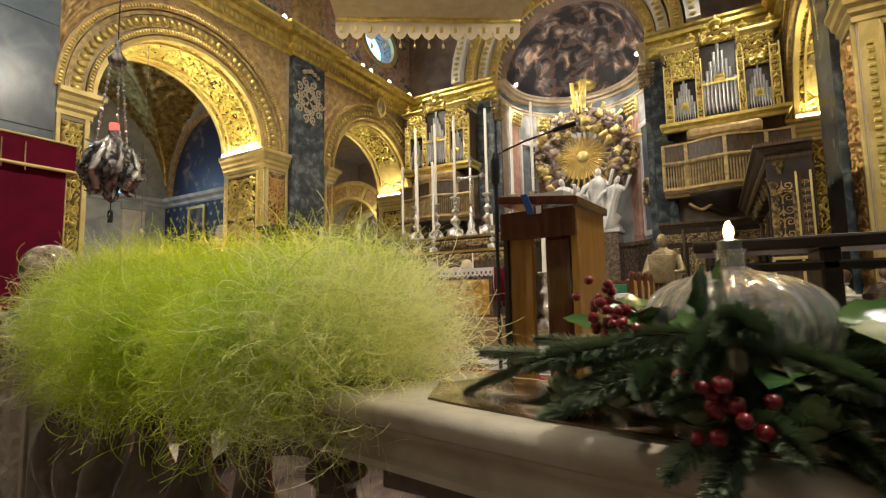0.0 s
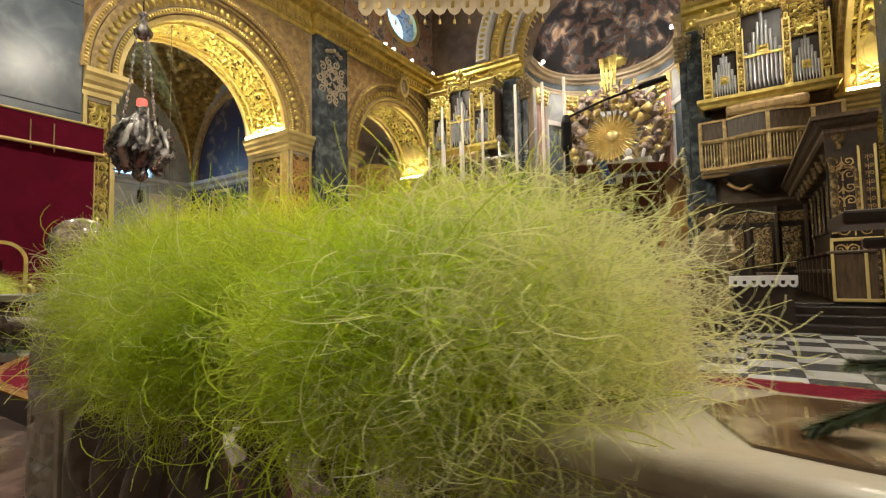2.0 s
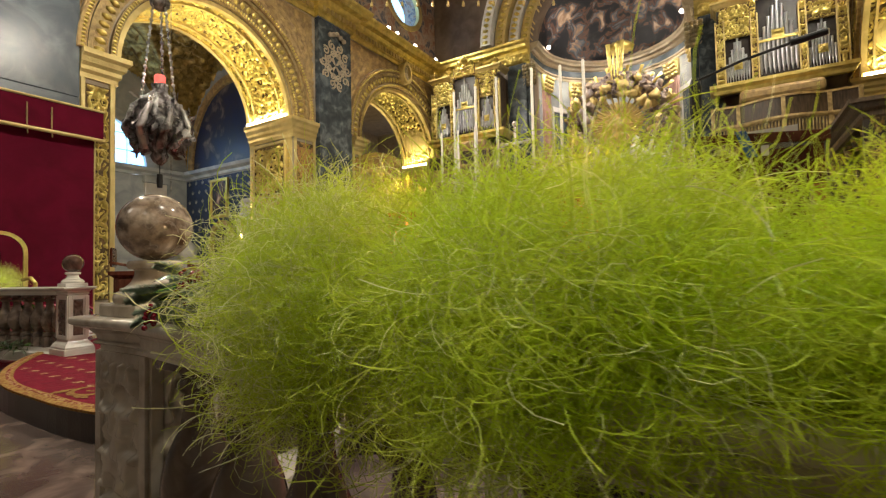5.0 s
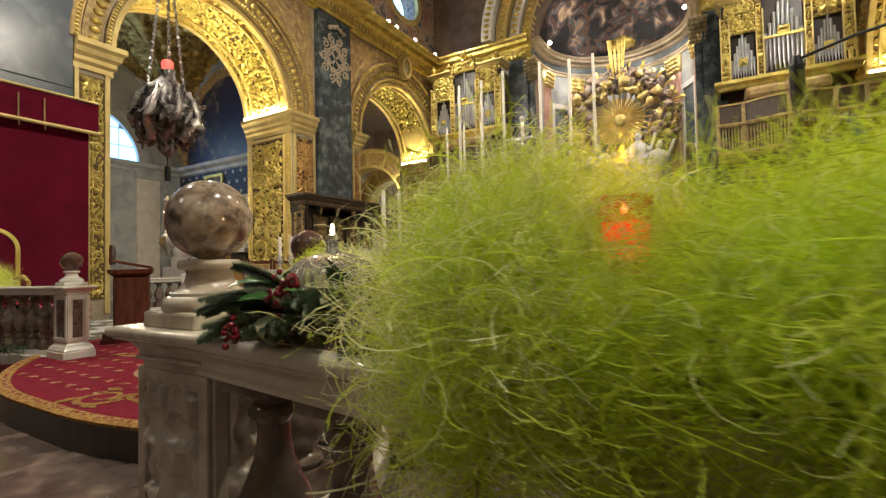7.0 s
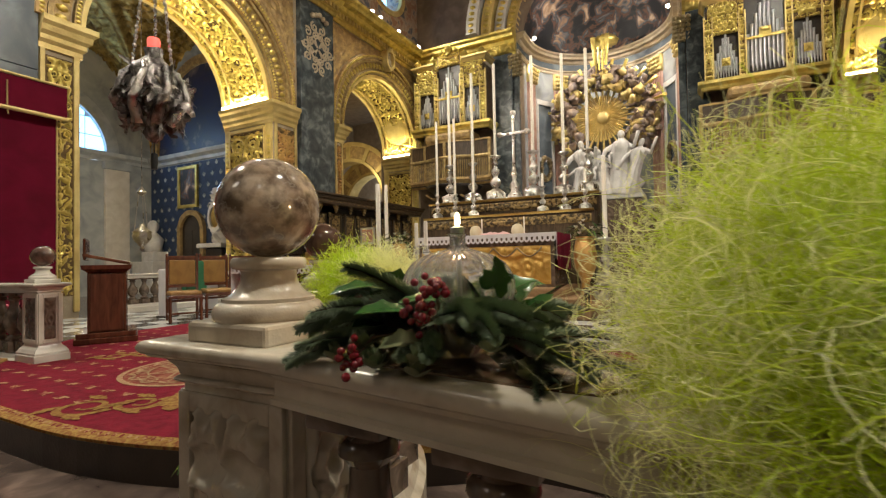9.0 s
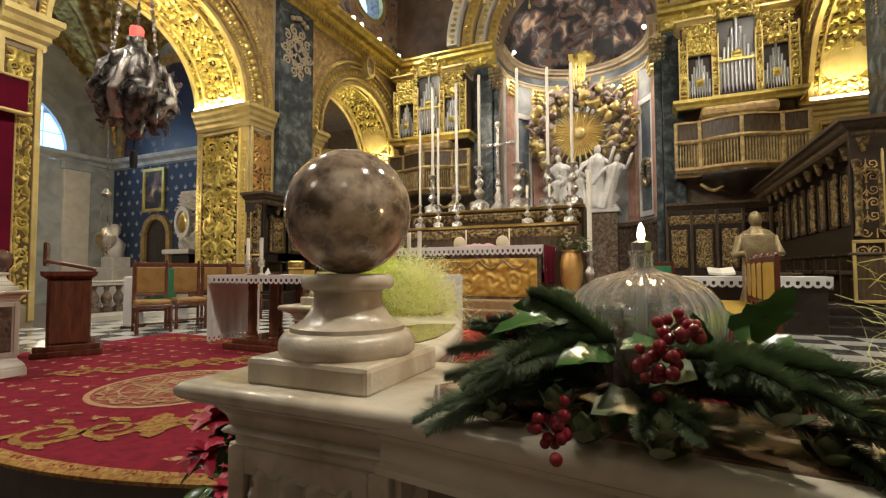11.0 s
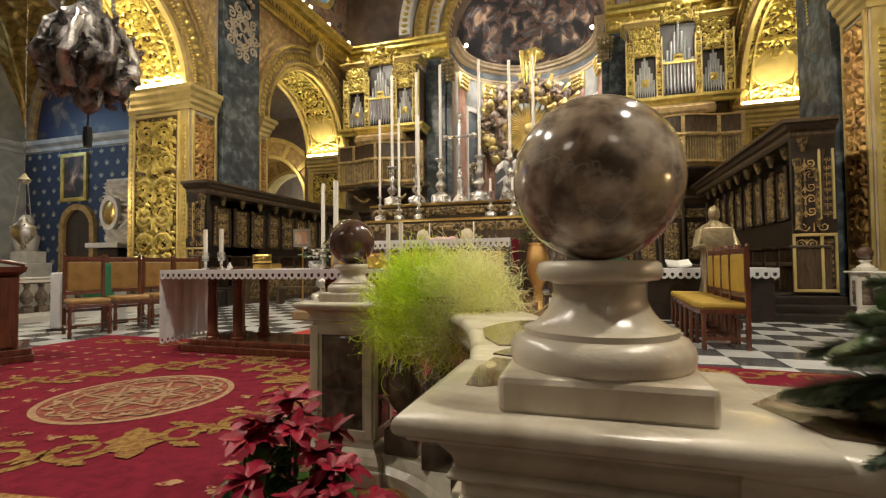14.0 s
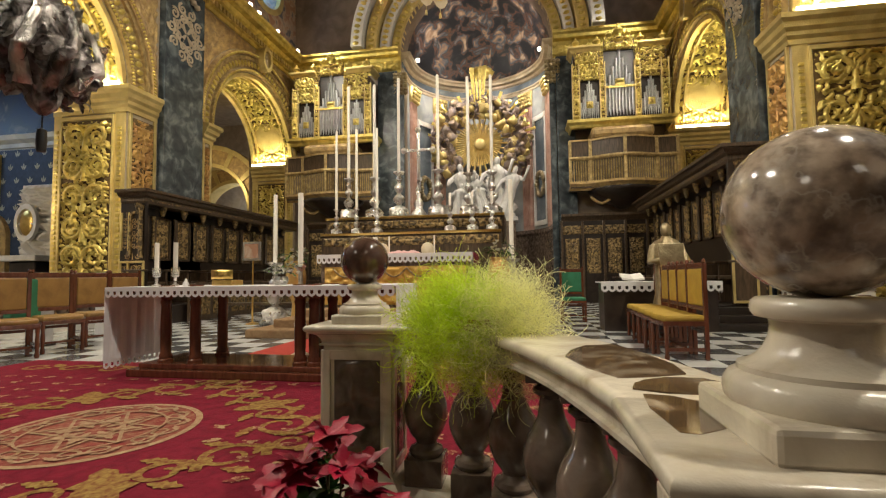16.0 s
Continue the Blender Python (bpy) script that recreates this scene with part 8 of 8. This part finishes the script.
    t.matrix_basis = pose(*at, 0, 0, turn)
    return t


ambo((-1.365, 2.28, ZF), -5)
mc = thing("microphone", "thin black gooseneck microphone on its stand", "microphone", (-1.36, 2.22, ZF))
part("stand_pole", lt([(0.011, 0), (0.011, 1.62)], 10, (-1.36, 2.22, ZF)), BLACKP, mc)
part("stand_foot", lt([(0.14, 0), (0.14, 0.015), (0.03, 0.03)], 20, (-1.36, 2.22, ZF)), BLACKP, mc)
part("clamp", lt([(0.02, 1.52), (0.026, 1.54), (0.026, 1.66), (0.014, 1.7)], 12, (-1.36, 2.22, ZF)), BLACKP, mc)
part("boom", tube(B(), [(-1.36, 2.22, ZF + 1.62), (-1.345, 2.22, ZF + 1.69), (-1.18, 2.23, ZF + 1.74), (-1.0, 2.24, ZF + 1.775)], 0.006, 8), BLACKP, mc)
part("capsule", tube(B(), [(-1.02, 2.24, ZF + 1.772), (-0.90, 2.245, ZF + 1.79)], 0.014, 12), BLACKP, mc)

figure("bronze_statue", (-1.02, 7.75, ZF + 0.25), 1.5, BRONZE, "gilt bronze bearded figure holding an open book as lectern", 0, 0, 11, True)
tagged(part("black_pedestal", bx(-1.3, 7.5, ZF, -0.75, 8.0, ZF + 0.26, 0.015), BLACKW), "black pedestal under the bronze figure", "pedestal")
ct = thing("credence_table", "dark side table with a white lace cloth", "table", (-0.95, 8.7, ZF))
part("body", bx(-1.85, 8.45, ZF, -0.05, 9.05, ZF + 0.82, 0.01), BLACKW, ct, "dark wooden body")
part("cloth", bx(-1.9, 8.4, ZF + 0.82, 0.0, 9.1, ZF + 0.835, 0.004), LINEN, ct, "white linen")
part("lace", scallops(B(), -1.9, 0.0, 8.395, ZF + 0.835, 16, 0.17), LINEN, ct, "deep lace edge")
part("lace_end", scallops(B(), 8.4, 9.1, 0.004, ZF + 0.835, 6, 0.2, "y"), LINEN, ct, "deep lace edge")
bk = thing("open_book", "open white missal lying on the side table", "book", (-1.35, 8.65, ZF + 0.84))
for sg in (-1, 1):
    p = bx(-1.35 if sg > 0 else -1.53, 8.52, ZF + 0.845, -1.17 if sg > 0 else -1.35, 8.8, ZF + 0.88)
    for v in p.verts:
        v.co.z += 0.12 * abs(v.co.x + 1.35) + 0.3 * (v.co.y - 8.52)
    part("page_block", p, PAPER, bk)
sb = thing("stool", "small dark wooden stool on the carpet by the altar", "stool", (-3.2, 7.2, ZF))
part("seat", bx(-3.42, 7.05, ZF + 0.44, -2.98, 7.35, ZF + 0.48, 0.01), WALN, sb)
for x in (-3.38, -3.02):
    for y in (7.09, 7.31):
        part("leg", lt([(0.018, 0), (0.024, 0.1), (0.016, 0.25), (0.024, 0.44)], 10, (x, y, ZF)), WALN, sb, "", 40)
bn = thing("bench", "low dark kneeling bench before the stalls", "bench", (-9.2, 10.0, ZF))
part("top", bx(-10.1, 9.8, ZF + 0.36, -7.9, 10.1, ZF + 0.42, 0.01), WALN, bn)
for x in (-10.0, -9.0, -8.0):
    part("leg", bx(x - 0.04, 9.83, ZF, x + 0.04, 10.07, ZF + 0.37, 0.01), WALN, bn)
pb = thing("picture_easel", "small framed picture propped on a stand by the stalls", "picture", (-8.9, 9.2, ZF))
fr = bx(-9.1, 9.16, ZF + 1.35, -8.68, 9.2, ZF + 1.75, 0.01)
part("frame", fr, TIN, pb, "pale frame")
part("picture", bx(-9.05, 9.152, ZF + 1.40, -8.73, 9.158, ZF + 1.70), FIGP, pb)
part("pole", lt([(0.13, 0), (0.13, 0.02), (0.02, 0.05), (0.016, 1.36)], 14, (-8.89, 9.22, ZF)), BRASS, pb)

pk = thing("prayer_desk", "dark wooden prayer desk with a crimson padded shelf", "desk", (0.35, 1.95, ZF))
part("top_bar", bx(-0.38, 1.80, ZF + 1.04, 1.5, 2.12, ZF + 1.085, 0.01), BLACKW, pk, "dark top board")
part("lower_bar", bx(-0.33, 1.84, ZF + 0.965, 1.5, 1.88, ZF + 1.0, 0.008), BLACKW, pk)
part("shelf", bx(0.05, 1.84, ZF + 0.78, 1.5, 2.08, ZF + 0.83, 0.02), VELVET, pk, "crimson padded shelf")
part("panel", bx(0.05, 2.06, ZF, 1.5, 2.10, ZF + 0.8, 0.005), BLACKW, pk)
for x in (0.0, 1.42):
    part("post", bx(x, 1.84, ZF, x + 0.06, 2.1, ZF + 1.045, 0.01), BLACKW, pk)
for x in (0.17, 0.26):
    vs = thing("glass_bowl", "small clear glass bowl on the crimson shelf", "bowl", (x, 1.95, ZF + 0.83), "glass bowls")
    part("bowl", lt([(0.02, 0), (0.045, 0.02), (0.05, 0.05), (0.03, 0.08), (0.015, 0.09), (0.012, 0.085), (0.04, 0.05), (0.01, 0.01)], 24, (x, 1.95, ZF + 0.83)), GLASS, vs, "", 40)

# sanctuary lamp hanging on chains
LX, LY = -5.97, 2.34
hl = thing("hanging_lamp", "large tarnished silver sanctuary lamp hanging on chains", "lamp", (LX, LY, 2.2))
body = B()
lathe(body, [(0.02, 2.16), (0.06, 2.2), (0.09, 2.25), (0.07, 2.29), (0.13, 2.34), (0.20, 2.40), (0.235, 2.46), (0.25, 2.52), (0.25, 2.58), (0.225, 2.64), (0.215, 2.68), (0.23, 2.72), (0.19, 2.77), (0.13, 2.82), (0.09, 2.87), (0.07, 2.91), (0.085, 2.95), (0.06, 2.955)], 90, (LX, LY, 0), lobes=9, depth=0.07)
for v in body.verts:
    r_ = math.hypot(v.co.x - LX, v.co.y - LY)
    v.co += (0.035 * Vector(noise.noise_vector(v.co * 11.0)) + 0.022 * Vector(noise.noise_vector(v.co * 26.0))) * min(1, r_ / 0.12)
part("bowl", body, TARN, hl, "chased tarnished bowl", 0)
for i in range(8):
    a = i * math.pi / 4 + 0.3
    og = tube(B(), [(LX + (0.19 + 0.15 * math.sin(f * 3.4)) * math.cos(a + 0.5 * f), LY + (0.19 + 0.15 * math.sin(f * 3.4)) * math.sin(a + 0.5 * f), 2.30 + 0.46 * f + 0.05 * math.sin(f * 9)) for f in [k / 16 for k in range(17)]], 0.055, 10, 0.018)
    for v in og.verts:
        v.co += 0.03 * Vector(noise.noise_vector(v.co * 16.0 + Vector((i, 0, 0)))) + 0.015 * Vector(noise.noise_vector(v.co * 40.0))
    part("volute", og, TARN if i % 3 else SILVER, hl, "cast silver volute", 0)
rnd = random.Random(77)
for i in range(110):
    a, f = rnd.uniform(0, 6.283), rnd.random()
    rr = 0.10 + 0.19 * math.sin(math.pi * min(1.0, 0.12 + 0.8 * f)) ** 0.7
    p = Vector((LX + rr * math.cos(a), LY + rr * math.sin(a), 2.24 + 0.56 * f))
    d = Vector((math.cos(a + rnd.gauss(0, 0.8)), math.sin(a + rnd.gauss(0, 0.8)), rnd.gauss(-0.3, 0.9)))
    og = B()
    leaf(og, p, d, Vector((math.cos(a), math.sin(a), 0.6)), rnd.uniform(0.06, 0.13), rnd.uniform(0.02, 0.04), True, rnd.uniform(-0.7, 0.9))
    bmesh.ops.solidify(og, geom=og.faces[:], thickness=0.008)
    # brighter silver on upper leaves only: the lit top is put into the colour
    part("cast_leaf", og, SILVER if f > 0.55 and i % 2 else TARN, hl, "chased silver leaf", 0)
for i in range(3):
    a = i * 2.094 + 0.4
    for k in range(26):
        f = k / 25
        p = Vector((LX + (0.20 - 0.13 * f) * math.cos(a), LY + (0.20 - 0.13 * f) * math.sin(a), 2.74 + 1.0 * f))
        ln = B()
        bmesh.ops.create_icosphere(ln, subdivisions=1, radius=1, matrix=Matrix.Translation(p) @ Matrix.Rotation(k * 1.57, 4, "Z") @ Matrix.Diagonal((0.024, 0.010, 0.026, 1)))
        part("chain_link", ln, SILVER, hl, "", 0)
part("crown", lt([(0.03, 3.70), (0.09, 3.74), (0.10, 3.80), (0.05, 3.86), (0.03, 3.95), (0.05, 3.98), (0.01, 4.02)], 24, (LX, LY, 0), lobes=6, depth=0.1), TARN, hl, "small silver crown", 0)
part("cable", tube(B(), [(LX, LY, 4.0), (LX, LY, 18.4)], 0.008, 6), BLACKP, hl, "thin cable to the vault")
part("red_glass", lt([(0.03, 2.95), (0.055, 2.97), (0.06, 3.03), (0.05, 3.05)], 20, (LX, LY, 0)), REDG, hl, "lit red glass", 40)
part("tassel", lt([(0.006, 2.16), (0.006, 2.08), (0.03, 2.07), (0.034, 2.0), (0.028, 1.94), (0.004, 1.94)][::-1], 14, (LX, LY, 0)), BLACKP, hl, "dark tassel", 40)

hl.scale = (0.84, 0.84, 1.0)

# crimson throne hanging against the near pier
vh = thing("throne_hanging", "crimson velvet hanging with gold braid and a short valance", "hanging", (-11.75, 2.4, 0))
bk_ = B()
rows = []
for i in range(41):
    y = 0.2 + 3.9 * i / 40
    rows.append([bk_.verts.new((-11.80 + 0.012 * math.sin(i * 1.3), y, z)) for z in (0.25, 1.5, 3.0, 4.25)])
for a, b in zip(rows, rows[1:]):
    for j in range(3):
        bk_.faces.new((a[j], a[j + 1], b[j + 1], b[j]))
part("back_cloth", bk_, VELVET, vh, "crimson velvet cloth", 0)
va = B()
rows = []
for i in range(41):
    y = 0.1 + 4.08 * i / 40
    rows.append([va.verts.new((-11.62 + 0.02 * math.sin(i * 1.1) * k, y, z)) for k, z in ((0, 4.28), (0.5, 4.0), (1, 3.72))])
for a, b in zip(rows, rows[1:]):
    for j in range(2):
        va.faces.new((a[j], a[j + 1], b[j + 1], b[j]))
part("valance", va, VELVET, vh, "crimson valance", 0)
part("valance_return", bx(-11.80, 4.16, 3.72, -11.62, 4.18, 4.28), VELVET, vh)
for z in (4.28, 3.71):
    part("braid", tube(B(), [(-11.78, 4.19, z), (-11.60, 4.19, z), (-11.60, 0.1, z)], 0.022 if z > 4 else 0.035, 8), GOLDP, vh, "gold braid")
part("side_braid", tube(B(), [(-11.79, 4.1, 0.25), (-11.79, 4.1, 3.72)], 0.015, 6), GOLDP, vh)
for y in (3.35, 3.0, 2.4):
    part("tie", tube(B(), [(-11.59, y, 4.15), (-11.585, y, 3.75), (-11.58, y + 0.01, 3.6)], 0.012, 6), GOLDB, vh, "dark cord tie")
part("canopy_board", bx(-12.05, 0.1, 4.25, -11.6, 4.18, 4.30), MAHO, vh)
th = thing("throne", "gilded throne chair with crimson upholstery", "chair", (-10.9, 2.6, ZF))
part("dais", bx(-11.8, 1.9, 0, -10.3, 3.5, ZF + 0.1, 0.02), CARPET, th, "crimson covered dais")
part("seat", bx(-11.3, 2.3, ZF + 0.5, -10.75, 2.9, ZF + 0.62, 0.03), VELVET, th)
part("backrest", archband(B(), lambda u, v, d: Vector((-11.35 - d, 2.6 + u, ZF + 1.3 + v)), 0.02, 0.3, 0, 0.08, 20, legs=0.7), VELVET, th)
part("back_frame", archband(B(), lambda u, v, d: Vector((-11.33 - d, 2.6 + u, ZF + 1.3 + v)), 0.3, 0.36, 0, 0.1, 20, legs=1.2), GOLD, th, "gilded frame", 30)
for y in (2.32, 2.88):
    part("leg", lt([(0.04, 0.1), (0.03, 0.3), (0.045, 0.5)], 12, (-10.8, y, ZF)), GOLD, th)
    part("arm", tube(B(), [(-11.3, y, ZF + 0.85), (-10.95, y, ZF + 0.88), (-10.75, y, ZF + 0.8), (-10.78, y, ZF + 0.5)], 0.03, 8), GOLD, th)

# hanging canopy with a scalloped valance
CA, CB = Vector((-10.2, 10.3)), Vector((-5.3, 13.5))
cn = thing("hanging_canopy", "cream silk canopy with a scalloped gold-fringed valance and tassels", "canopy", (-7.0, 11.5, 9.6))
dv = (CB - CA).normalized()
nv = Vector((dv.y, -dv.x))
cb_ = B()
for (p, q) in ((CA, CB),):
    n = 13
    for i in range(n):
        a, b = p + (q - p) * (i / n), p + (q - p) * ((i + 1) / n)
        m = (a + b) / 2
        pts = [(a, 9.7), (a, 9.32), (a.lerp(m, 0.4), 9.16), (m, 9.08), (b.lerp(m, 0.4), 9.16), (b, 9.32), (b, 9.7)]
        f0 = [cb_.verts.new((c.x, c.y, z)) for c, z in pts]
        f1 = [cb_.verts.new((c.x + 0.03 * nv.x, c.y + 0.03 * nv.y, z)) for c, z in pts]
        cb_.faces.new(f0)
        cb_.faces.new(f1[::-1])
        for k in range(7):
            cb_.faces.new((f0[k], f0[(k + 1) % 7], f1[(k + 1) % 7], f1[k]))
        sc = part("scallop", cb_, SILK, cn, "scalloped cream silk")
        cb_ = B()
        part("tassel", lt([(0.008, 0.26), (0.008, 0.14), (0.035, 0.12), (0.045, 0.0), (0.01, 0.0)][::-1], 10, (m.x, m.y, 8.83)), GOLDP, sc, "gold tassel", 40)
        part("motif", bx(m.x - 0.07, m.y - 0.09, 9.3, m.x + 0.07, m.y - 0.06, 9.5, 0.02), GOLDP, sc, "embroidered gold motif")
cb_.free()
part("top_rail", tube(B(), [(CA.x, CA.y, 9.75), (CB.x, CB.y, 9.75)], 0.10, 10), GOLD, cn, "carved gilded rail", 0)
rf = B()
c2 = [CA, CB, CB + nv * 3.0, CA + nv * 3.0]
v0 = [rf.verts.new((c.x, c.y, 9.78)) for c in c2]
v1 = [rf.verts.new((c.x, c.y, 9.84)) for c in c2]
rf.faces.new(v0)
rf.faces.new(v1)
for k in range(4):
    rf.faces.new((v0[k], v0[(k + 1) % 4], v1[(k + 1) % 4], v1[k]))
part("roof", rf, SILK, cn)
for c in c2:
    part("cord", tube(B(), [(c.x, c.y, 9.8), (c.x, c.y, 13.3 + 0.72 * math.sqrt(max(0.0, HV ** 2 - (c.x - (XL + XR) / 2) ** 2)))], 0.012, 6), GOLDP, cn)

# spotlights standing on the cornices
for x, y, z, dx in ((XL + 0.42, 7.9, ZE1, 1), (XL + 0.42, 12.1, ZE1, 1), (XL + 0.42, 13.4, ZE1, 1), (XL + 0.42, 13.9, ZE1, 1), (XL + 0.42, 15.1, ZE1, 1), (XL + 0.42, 16.6, ZE1, 1), (-7.35, 18.3, ZE1 + 0.02, 1), (-2.4, 18.3, ZE1 + 0.02, -1), (XL + 0.42, 9.6, ZE1, 1)):
    s = thing("spotlight", "small lit white spotlight standing on the cornice", "spotlight", (x, y, z), "cornice spotlights")
    part("housing", tube(B(), [(x - 0.10 * dx, y + 0.03, z + 0.16), (x + 0.02 * dx, y - 0.02, z + 0.10)], 0.07, 14), BLACKP, s, "dark housing")
    bm = B()
    bmesh.ops.create_uvsphere(bm, u_segments=14, v_segments=10, radius=0.075, matrix=Matrix.Translation((x + 0.05 * dx, y - 0.03, z + 0.09)))
    part("lens", bm, SPOTG, s, "bright lens", 0)
    part("bracket", bx(x - 0.06, y - 0.03, z, x + 0.0, y + 0.03, z + 0.1), BLACKP, s)

# chapel furnishings on its far wall
pn = thing("framed_painting", "dark painting in a gilded frame on the blue wall", "painting", (-19.80, CY1, 4.2))
part("canvas", bx(-20.35, CY1 - 0.09, 3.55, -19.35, CY1 - 0.045, 5.0), PAINT, pn)
fr = B()
for x0, x1, z0, z1 in ((-20.47, -20.34, 3.43, 5.12), (-19.36, -19.23, 3.43, 5.12), (-20.35, -19.35, 4.99, 5.12), (-20.35, -19.35, 3.43, 3.56)):
    box(fr, x0, CY1 - 0.14, z0, x1, CY1 - 0.045, z1, 0.015)
part("frame", fr, GOLD, pn, "gilded frame")
dn = thing("niche_door", "arched dark doorway in a gilded surround", "doorway", (-19.60, CY1, 0))
part("opening", archband(B(), lambda u, v, d: Vector((-19.60 + u, CY1 - 0.05 - d, 2.5 + v)), 0.01, 0.62, 0, 0.03, 20, legs=2.5), BLACKW, dn)
part("surround", archband(B(), lambda u, v, d: Vector((-19.60 + u, CY1 - 0.05 - d, 2.5 + v)), 0.62, 0.82, 0, 0.14, 20, legs=2.5), GOLDB, dn, "gilded arched surround", 30)
mo = thing("wall_monument", "white marble monument with oval portrait on a black base", "monument", (-17.70, CY1, 0))
part("base", box(bx(-18.30, CY1 - 0.7, 0, -17.10, CY1 - 0.045, 1.1, 0.03), -18.15, CY1 - 0.55, 1.1, -17.25, CY1 - 0.045, 1.75, 0.05), BLACKW, mo, "black marble base")
part("ledge", bx(-18.40, CY1 - 0.75, 1.75, -17.00, CY1 - 0.045, 1.92, 0.03), STATUE, mo)
bm = relief(B(), lambda u, v, h: Vector((-17.70 + u, CY1 - 0.1 - h, v)), -0.62, 0.62, 1.92, 4.1, 0.4, 30, 50, 23, 1.5, 0.3)
part("carving", bm, STATUE, mo, "white marble carving", 0)
bm = B()
bmesh.ops.create_uvsphere(bm, u_segments=20, v_segments=12, radius=1, matrix=Matrix.Translation((-17.70, CY1 - 0.42, 2.9)) @ Matrix.Diagonal((0.27, 0.1, 0.4, 1)))
part("oval_portrait", bm, BRASS, mo, "gilded oval medallion", 0)
bm = archband(B(), lambda u, v, d: Vector((-17.70 + u, CY1 - 0.40 - d, 2.9 + v * 1.4)), 0.29, 0.40, 0, 0.1, 28, 0, 2 * math.pi)
part("oval_frame", bm, STATUE, mo, "", 30)
sm = thing("bust_monument", "white marble bust on a pale pedestal", "monument", (-21.60, CY1, 0))
part("pedestal", box(bx(-22.30, CY1 - 0.9, 0, -20.90, CY1 - 0.05, 1.3, 0.03), -22.00, CY1 - 0.7, 1.3, -21.20, CY1 - 0.05, 1.7, 0.03), STATUE, sm)
part("bust", lt([(0.3, 0), (0.32, 0.15), (0.38, 0.5), (0.2, 0.72), (0.12, 0.8), (0.2, 0.95), (0.21, 1.12), (0.1, 1.28), (0.02, 1.3)], 24, (-21.60, CY1 - 0.45, 1.7), lobes=5, depth=0.06), STATUE, sm, "", 0)
for y in (4.4, 6.2, 10.6):
    cpil = thing("chapel_pilaster", "pale veined marble pilaster in the chapel", "pilaster", (CX0, y, 0), "", "structure")
    part("shaft", bx(CX0, y - 0.45, 0.8, CX0 + 0.16, y + 0.45, 5.0, 0.02), WHITEM, cpil)
    part("base", bx(CX0, y - 0.55, 0, CX0 + 0.25, y + 0.55, 0.8, 0.02), GREYM, cpil)
    part("capital", bx(CX0, y - 0.52, 5.0, CX0 + 0.24, y + 0.52, 5.3, 0.03), GREYM, cpil)

cl = (-12.6, 6.0, 0)
sl = thing("chapel_lamp", "small silver sanctuary lamp hanging on a thin chain in the arch", "lamp", (-12.6, 6.0, 1.5))
part("bowl", lt([(0.02, 1.46), (0.05, 1.50), (0.03, 1.54), (0.08, 1.60), (0.16, 1.70), (0.19, 1.78), (0.17, 1.84), (0.19, 1.87), (0.12, 1.93), (0.06, 1.98), (0.05, 2.04), (0.02, 2.05)], 32, cl, lobes=8, depth=0.05), SILVER, sl, "chased silver bowl", 0)
part("crown", lt([(0.02, 2.66), (0.07, 2.70), (0.10, 2.74), (0.05, 2.80), (0.02, 2.86)], 24, cl), SILVER, sl, "silver crown", 40)
for a in (0.3, 2.4, 4.5):
    part("chain", tube(B(), [(-12.6 + 0.15 * math.cos(a), 6.0 + 0.15 * math.sin(a), 1.86), (-12.6 + 0.06 * math.cos(a), 6.0 + 0.06 * math.sin(a), 2.70)], 0.007, 6), SILVER, sl, "thin silver chain")
part("cable", tube(B(), [(-12.6, 6.0, 2.84), (-12.6, 6.0, 7.72)], 0.008, 6), TARN, sl, "thin cable to the arch")

# ---- floor tiles, the nearest as pieces ----
S = 0.42
tile_w = bx(-S / 2 + 0.003, -S / 2 + 0.003, -0.012, S / 2 - 0.003, S / 2 - 0.003, 0, 0.0015)
me_w = bpy.data.meshes.new("tile")
tile_w.to_mesh(me_w)
me_b = me_w.copy()
me_w.materials.append(TILEW)
me_b.materials.append(TILEB)
tile_w.free()
rest = {0: B(), 1: B()}
for i in range(34):
    for j in range(36):
        x, y = -12.0 + S * (i + 0.5), 2.0 + S * (j + 0.5)
        if x > 1.85 or y > 16.9 or (y < 2.6 and not -1.4 < x) or (-9.0 < x < -1.3 and y < 4.7) or (-6.6 < x < -4.2 and y < 7.0) or (HX0 - 0.6 < x < HX1 + 0.6 and 7.3 < y < 10.4) or (x > -1.0 and y < 4.4 and x < 1.4 and y > 2.6) or (y < 2.75 and x < -2):
            continue
        near = (-2.6 < x and 4.4 < y < 9.5) or (x < -8.8 and 3.5 < y < 8.5)
        if near:
            ob = new("tile", me_w if (i + j) % 2 else me_b)
            ob.parent = floor_sanct
            ob.location = (x, y, ZF - 0.0005)
        else:
            box(rest[(i + j) % 2], x - S / 2 + 0.003, y - S / 2 + 0.003, ZF - 0.0125, x + S / 2 - 0.003, y + S / 2 - 0.003, ZF - 0.0005)
for k, m in ((1, TILEW), (0, TILEB)):
    tagged(part("far_tiles", rest[k], m, floor_sanct, "checkered marble tiles"), kind="stuff")
